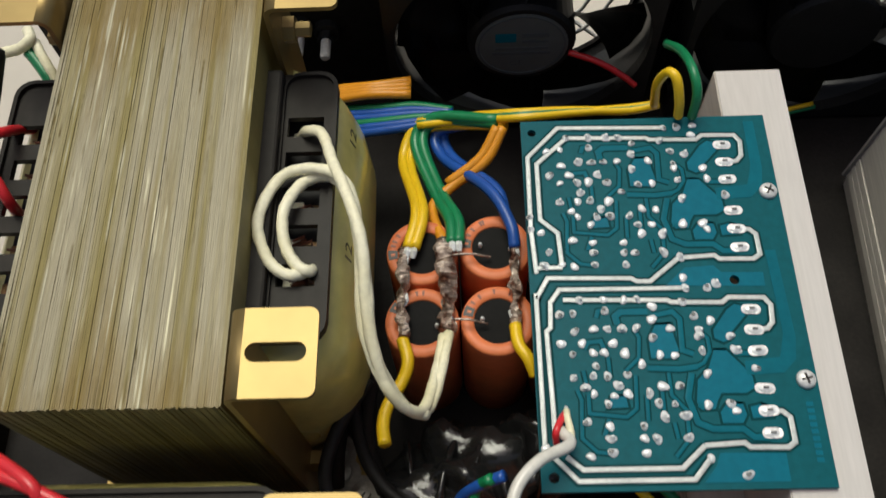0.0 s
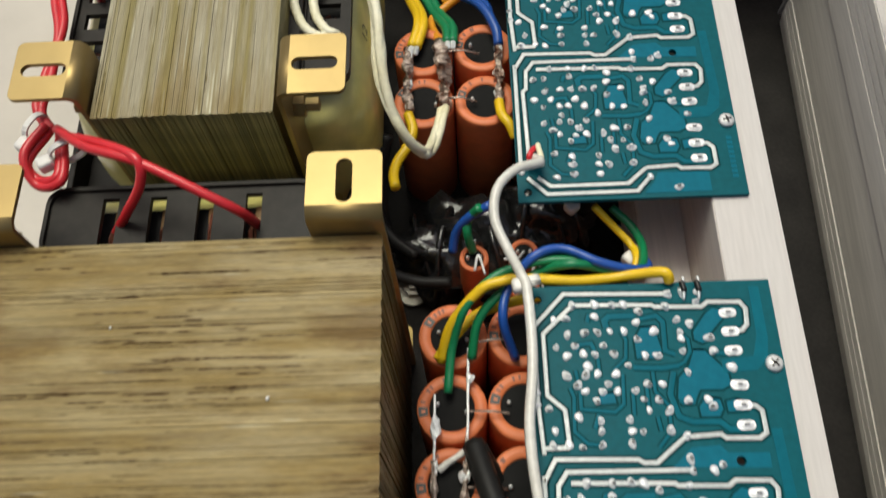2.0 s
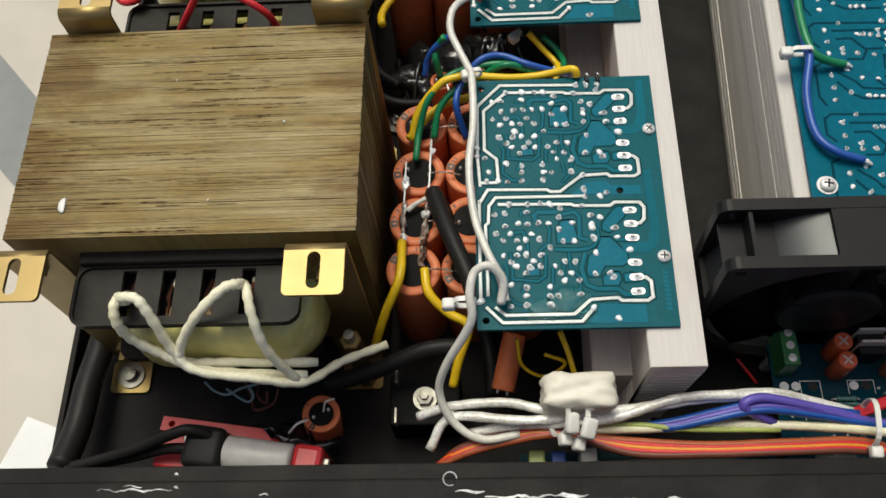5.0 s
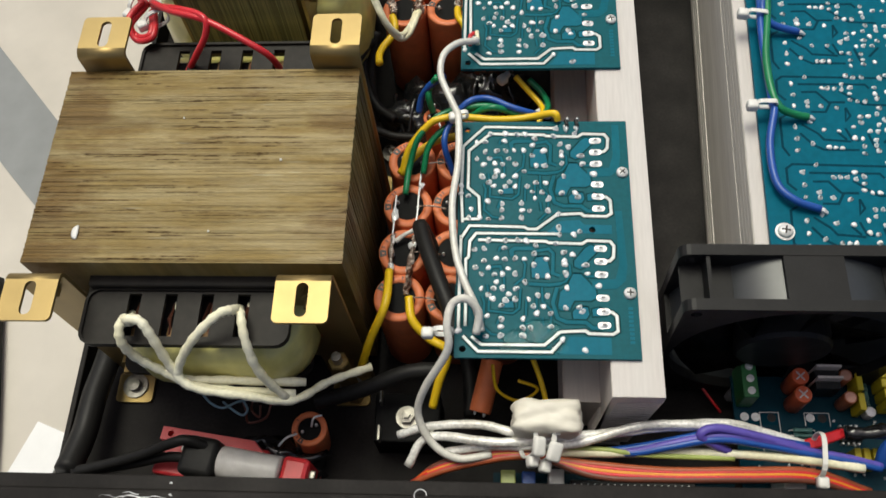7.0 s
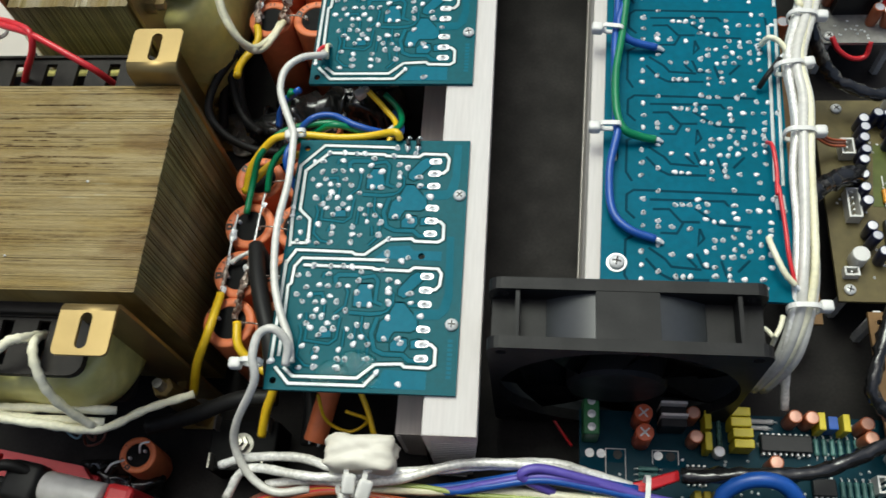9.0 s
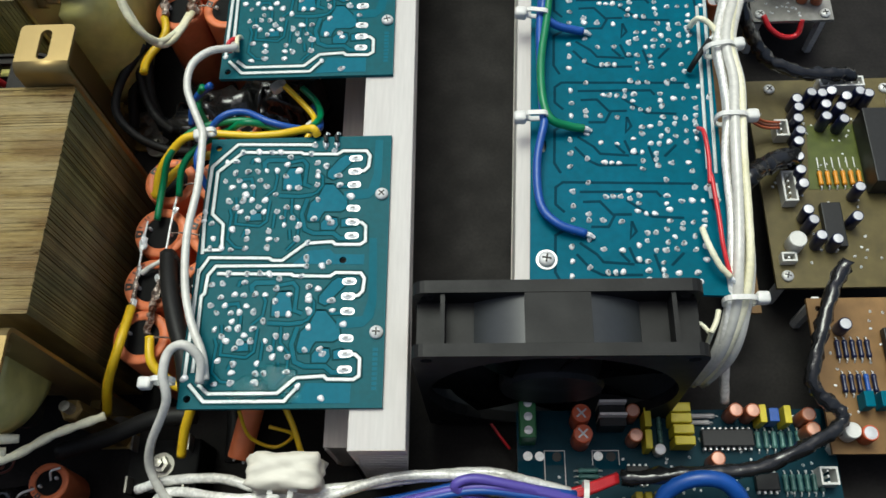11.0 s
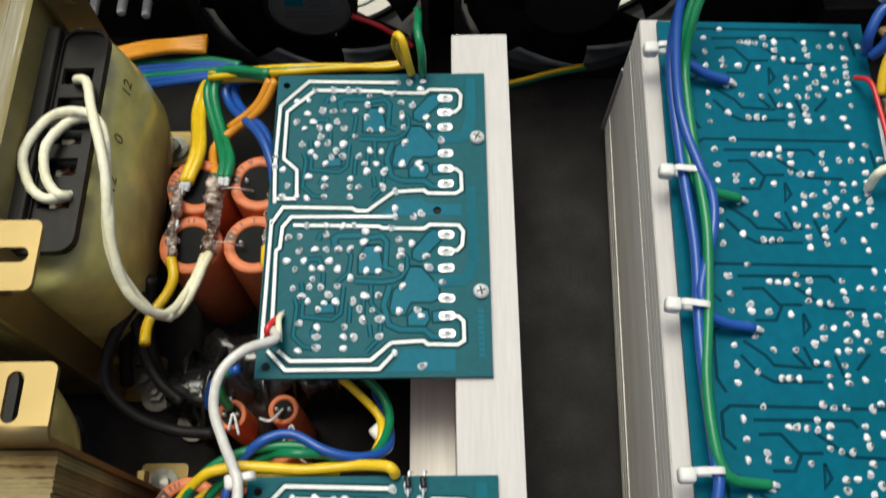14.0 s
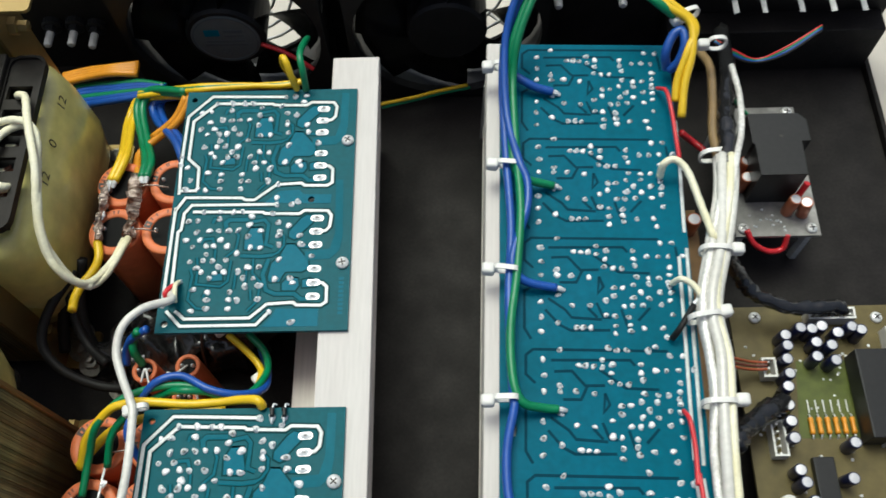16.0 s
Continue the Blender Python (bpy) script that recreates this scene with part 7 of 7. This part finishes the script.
wire('red_wire', [(0.2227, 0.137, 0.06), (0.2323, 0.1346, 0.055), (0.2434, 0.1335, 0.05), (0.2546, 0.1355, 0.055), (0.2704, 0.1433, 0.06)], 0.0005, RED, 'thin wire to the rear sockets')
wire('green_wire', [(0.2226, 0.1364, 0.06), (0.2321, 0.1333, 0.055), (0.2433, 0.1329, 0.05), (0.2544, 0.1342, 0.055), (0.2702, 0.1424, 0.06)], 0.0005, GREEN, 'thin wire to the rear sockets')
wire('blue_wire', [(0.2225, 0.1358, 0.06), (0.2319, 0.1321, 0.055), (0.2432, 0.1323, 0.05), (0.2542, 0.133, 0.055), (0.27, 0.1415, 0.06)], 0.0005, BLUE, 'thin wire to the rear sockets')
wire('black_wire', [(0.2224, 0.1351, 0.06), (0.2317, 0.1309, 0.055), (0.2431, 0.1317, 0.05), (0.254, 0.1318, 0.055), (0.2698, 0.1405, 0.06)], 0.0005, RUBBER, 'thin wire to the rear sockets')
wire('signal_cable', [(-0.0226, -0.1541, 0.04), (-0.0099, -0.1517, 0.045), (0.0101, -0.1515, 0.048), (0.0254, -0.1553, 0.05), (0.0426, -0.1559, 0.05), (0.0641, -0.154, 0.05), (0.0856, -0.1508, 0.05), (0.1047, -0.15, 0.05), (0.1175, -0.1525, 0.048), (0.1326, -0.1559, 0.045)], 0.0018, SILVER, 'silver braided screened cable in the front loom')
wire('signal_cable', [(-0.0033, -0.1605, 0.04), (0.0124, -0.1591, 0.045), (0.0276, -0.1596, 0.048), (0.0468, -0.1586, 0.05), (0.0703, -0.1522, 0.052), (0.0915, -0.1512, 0.052), (0.1108, -0.1521, 0.05)], 0.0018, SILVER, 'silver braided screened cable in the front loom')
wire('signal_cable', [(0.0342, -0.1609, 0.045), (0.06, -0.1609, 0.045), (0.0857, -0.16, 0.045), (0.111, -0.1606, 0.045), (0.1338, -0.1623, 0.045), (0.154, -0.165, 0.045)], 0.0018, CREAM, 'pale cable in the front loom')
wire('signal_cable', [(-0.0183, -0.1663, 0.04), (-0.0096, -0.1559, 0.045), (0.0181, -0.1588, 0.05), (0.0473, -0.156, 0.05), (0.0782, -0.152, 0.05), (0.1006, -0.1516, 0.05), (0.1211, -0.1541, 0.045)], 0.0018, SILVER, 'silver braided screened cable in the front loom')
wire('orange_wire', [(-0.0237, -0.1747, 0.03), (-0.0076, -0.1685, 0.038), (0.0102, -0.1646, 0.042), (0.0276, -0.1628, 0.045), (0.0534, -0.1653, 0.045), (0.0809, -0.1671, 0.045), (0.1103, -0.1665, 0.045), (0.1359, -0.1662, 0.043), (0.1586, -0.1714, 0.035)], 0.0014, RUST, 'coloured wire in the front loom')
wire('red_wire', [(-0.0219, -0.174, 0.03), (-0.0076, -0.1678, 0.038), (0.0102, -0.1637, 0.042), (0.0276, -0.1623, 0.045), (0.0534, -0.1664, 0.045), (0.0808, -0.168, 0.045), (0.1102, -0.1674, 0.045), (0.1358, -0.1671, 0.043), (0.1585, -0.172, 0.035)], 0.0014, RED, 'coloured wire in the front loom')
wire('orange_wire', [(-0.0201, -0.1733, 0.03), (-0.0076, -0.1672, 0.038), (0.0102, -0.1629, 0.042), (0.0276, -0.1619, 0.045), (0.0533, -0.1674, 0.045), (0.0808, -0.1688, 0.045), (0.1101, -0.1682, 0.045), (0.1356, -0.1679, 0.043), (0.1584, -0.1726, 0.035)], 0.0014, ORANGE, 'coloured wire in the front loom')
wire('red_wire', [(-0.0184, -0.1726, 0.03), (-0.0076, -0.1665, 0.038), (0.0102, -0.162, 0.042), (0.0276, -0.1615, 0.045), (0.0533, -0.1685, 0.045), (0.0807, -0.1696, 0.045), (0.11, -0.1691, 0.045), (0.1355, -0.1688, 0.043), (0.1583, -0.1733, 0.035)], 0.0014, RED, 'coloured wire in the front loom')
wire('brown_wire', [(-0.0166, -0.1719, 0.03), (-0.0077, -0.1659, 0.038), (0.0101, -0.1611, 0.042), (0.0276, -0.161, 0.045), (0.0532, -0.1696, 0.045), (0.0806, -0.1705, 0.045), (0.1099, -0.1699, 0.045), (0.1354, -0.1696, 0.043), (0.1582, -0.1739, 0.035)], 0.0014, BROWN, 'coloured wire in the front loom')
wire('blue_wire', [(0.03, -0.1601, 0.041), (0.0516, -0.1601, 0.043), (0.0666, -0.1592, 0.045), (0.0834, -0.1564, 0.048), (0.098, -0.154, 0.05), (0.1146, -0.1552, 0.05), (0.1346, -0.1569, 0.045)], 0.0016, BLUE, 'blue wire in the front loom')
wire('violet_wire', [(0.1344, -0.158, 0.045), (0.1167, -0.1552, 0.05), (0.0996, -0.1526, 0.053), (0.0932, -0.1555, 0.052), (0.1048, -0.1596, 0.045)], 0.0018, VIOLET, 'violet flat wire looped in the front loom')
wire('violet_wire', [(0.1612, -0.1636, 0.043), (0.1485, -0.1611, 0.045), (0.134, -0.1589, 0.046), (0.1205, -0.1565, 0.049), (0.0997, -0.1551, 0.051), (0.0809, -0.1582, 0.049), (0.0685, -0.1603, 0.046), (0.0516, -0.1601, 0.043), (0.0278, -0.1605, 0.041)], 0.0015, VIOLET, 'violet ribbon wire in the front loom')
wire('violet_wire', [(0.161, -0.1645, 0.043), (0.1483, -0.1622, 0.045), (0.1338, -0.1599, 0.046), (0.1166, -0.1577, 0.049), (0.0996, -0.1564, 0.051), (0.0808, -0.1593, 0.049), (0.0685, -0.1609, 0.046), (0.0516, -0.1601, 0.043), (0.0278, -0.1605, 0.041)], 0.0015, BLUE, 'violet ribbon wire in the front loom')
wire('black_cable', [(-0.1604, -0.168, 0.024), (-0.1447, -0.1655, 0.028), (-0.1285, -0.1626, 0.034), (-0.1152, -0.1594, 0.040), (-0.1080, -0.1580, 0.041), (-0.1000, -0.1596, 0.036)], 0.0023, RUBBER, 'black mains cable looped to the fuse block')
wire('black_cable', [(-0.1600, -0.1700, 0.022), (-0.1509, -0.1671, 0.024), (-0.1328, -0.1648, 0.028), (-0.119, -0.1632, 0.033), (-0.1085, -0.1640, 0.036), (-0.1001, -0.165, 0.035)], 0.0021, RUBBER, 'black mains cable looped to the fuse block')
wire('thin_wire', [(-0.1115, -0.1332, 0.02), (-0.1058, -0.1381, 0.024), (-0.0999, -0.1403, 0.026), (-0.0942, -0.1377, 0.026), (-0.0873, -0.1356, 0.025)], 0.0005, SKY, 'thin pale blue wire tangled under the winding')
wire('thin_wire', [(-0.1023, -0.1361, 0.02), (-0.0955, -0.1411, 0.024), (-0.0916, -0.1428, 0.024), (-0.0893, -0.1409, 0.026), (-0.0922, -0.1364, 0.025)], 0.0005, SKY, 'thin pale blue wire tangled under the winding')
wire('thin_wire', [(-0.0952, -0.133, 0.02), (-0.0919, -0.1392, 0.02), (-0.0914, -0.1436, 0.015), (-0.0828, -0.1428, 0.02), (-0.0805, -0.1371, 0.022)], 0.0005, BROWN, 'thin violet brown wire tangled under the winding')
wire('thin_wire', [(-0.09, -0.134, 0.018), (-0.088, -0.1405, 0.024), (-0.085, -0.143, 0.022), (-0.0845, -0.1385, 0.024)], 0.0005, BROWN, 'thin violet brown wire tangled under the winding')
wire('green_wire', [(0.0298, -0.161, 0.045), (0.0535, -0.1597, 0.046), (0.0748, -0.1617, 0.046), (0.1066, -0.1621, 0.045)], 0.0011, GREENPALE, 'pale green wire in the front loom')
wire('red_wire', [(0.1265, -0.1566, 0.04), (0.1355, -0.1545, 0.042), (0.1501, -0.1494, 0.04)], 0.0011, RED, 'red wire crossing the control board')
wire('red_wire', [(0.1265, -0.1574, 0.04), (0.1355, -0.1553, 0.042), (0.1501, -0.15, 0.04)], 0.0011, RED, 'red wire crossing the control board')
wire('red_wire', [(0.1265, -0.1582, 0.04), (0.1355, -0.1562, 0.042), (0.1501, -0.1507, 0.04)], 0.0011, RED, 'red wire crossing the control board')
wire('red_wire', [(0.1265, -0.159, 0.04), (0.1354, -0.157, 0.042), (0.1501, -0.1513, 0.04)], 0.0011, RED, 'red wire crossing the control board')
wire('blue_wire', [(0.1644, -0.1617, 0.035), (0.1668, -0.1553, 0.04), (0.1752, -0.1516, 0.044), (0.1851, -0.1522, 0.044), (0.1917, -0.1572, 0.04), (0.1956, -0.1634, 0.03)], 0.003, BLUE, 'blue ring of ribbon wire on the control board')
wire('black_cable', [(-0.0591, -0.1383, 0.03), (-0.0396, -0.1342, 0.035), (-0.0205, -0.1282, 0.04), (-0.0043, -0.1268, 0.04)], 0.0035, RUBBER, 'black cable crossing the chassis floor')
wire('black_cable', [(-0.0449, 0.0367, 0.05), (-0.0548, 0.0209, 0.045), (-0.0569, 0.0084, 0.04), (-0.0487, -0.0008, 0.035), (-0.0358, -0.0054, 0.03), (-0.022, -0.0068, 0.03)], 0.0020, RUBBER, 'black cable behind the transformer')
wire('black_cable', [(-0.047, 0.0451, 0.05), (-0.0508, 0.0349, 0.04), (-0.0555, 0.0242, 0.03), (-0.0571, 0.0131, 0.02)], 0.0024, RUBBER, 'black cable beside the transformer')
wire('black_cable', [(-0.0429, 0.0416, 0.05), (-0.0461, 0.0314, 0.04), (-0.0462, 0.0207, 0.03), (-0.0428, 0.0112, 0.02)], 0.0024, RUBBER, 'black cable beside the transformer')
wire('black_cable', [(-0.0507, 0.0402, 0.05), (-0.0485, 0.0224, 0.035), (-0.0432, 0.012, 0.03), (-0.0339, 0.0038, 0.03)], 0.0020, RUBBER, 'black cable between the transformers')
wire('black_cable', [(-0.0151, -0.0714, 0.06), (-0.0096, -0.0804, 0.05), (-0.0022, -0.0971, 0.03), (0.0042, -0.1201, 0.02), (0.0054, -0.1405, 0.02)], 0.0032, RUBBER, 'black cable beside the capacitors')
wire('copper_wire', [(0.1027, -0.1195, 0.01), (0.1094, -0.1289, 0.008), (0.113, -0.1333, 0.006)], 0.0006, RED, 'thin red wire on the chassis floor')
wire('black_cable', [(-0.1391, -0.0738, 0.05), (-0.1555, -0.0965, 0.02), (-0.1606, -0.1163, 0.014), (-0.1621, -0.1327, 0.016), (-0.1624, -0.151, 0.018), (-0.1633, -0.168, 0.024)], 0.0055, RUBBER, 'thick black cable lying along the chassis edge')
wire('black_cable', [(-0.2330, -0.0700, 0), (-0.2262, -0.1000, 0), (-0.2208, -0.1233, 0), (-0.2160, -0.1447, 0), (-0.2110, -0.1702, 0)], 0.004, RUBBER, 'black cable lying on the table')
wire('red_wire', [(0.004, 0.0111, 0.076), (0.0038, 0.0131, 0.079), (0.0052, 0.0161, 0.078), (0.0066, 0.0184, 0.0755)], 0.0009, RED, 'short red inner core soldered to the board')
wire('white_wire', [(0.0074, 0.0099, 0.078), (0.0073, 0.013, 0.079), (0.0068, 0.0167, 0.078), (0.007, 0.0191, 0.0755)], 0.0009, CREAM, 'short white inner core soldered to the board')
wire('red_wire', [(0.0201, 0.1526, 0.045), (0.0296, 0.1491, 0.044), (0.0384, 0.1459, 0.04), (0.0432, 0.1446, 0.036)], 0.0011, RED, 'red lead of the rear fan')
wire('yellow_wire', [(0.0728, 0.1388, 0.015), (0.0888, 0.1446, 0.012), (0.1, 0.1493, 0.01), (0.1153, 0.1543, 0.008)], 0.0009, YELLOW, 'thin yellow lead behind the heatsink')
wire('green_wire', [(0.0734, 0.1384, 0.013), (0.0896, 0.1448, 0.01), (0.1014, 0.1495, 0.008), (0.1167, 0.1542, 0.006)], 0.0009, GREEN, 'thin green lead behind the heatsink')
wire('white_wire', [(-0.1560, 0.1215, 0.090), (-0.1485, 0.1229, 0.090), (-0.1425, 0.1236, 0.091), (-0.1395, 0.1262, 0.092), (-0.1420, 0.1310, 0.090)], 0.0016, CREAM, 'white insulated lead behind the transformer')
wire('white_wire', [(-0.1392, 0.1268, 0.090), (-0.1370, 0.1228, 0.089), (-0.1335, 0.1172, 0.087), (-0.1310, 0.1120, 0.082)], 0.0015, CREAM, 'white insulated lead behind the transformer')
wire('green_wire', [(-0.1408, 0.1240, 0.089), (-0.1383, 0.1212, 0.088), (-0.1345, 0.1160, 0.086), (-0.1318, 0.1100, 0.081)], 0.0018, GREEN, 'green insulated lead behind the transformer')
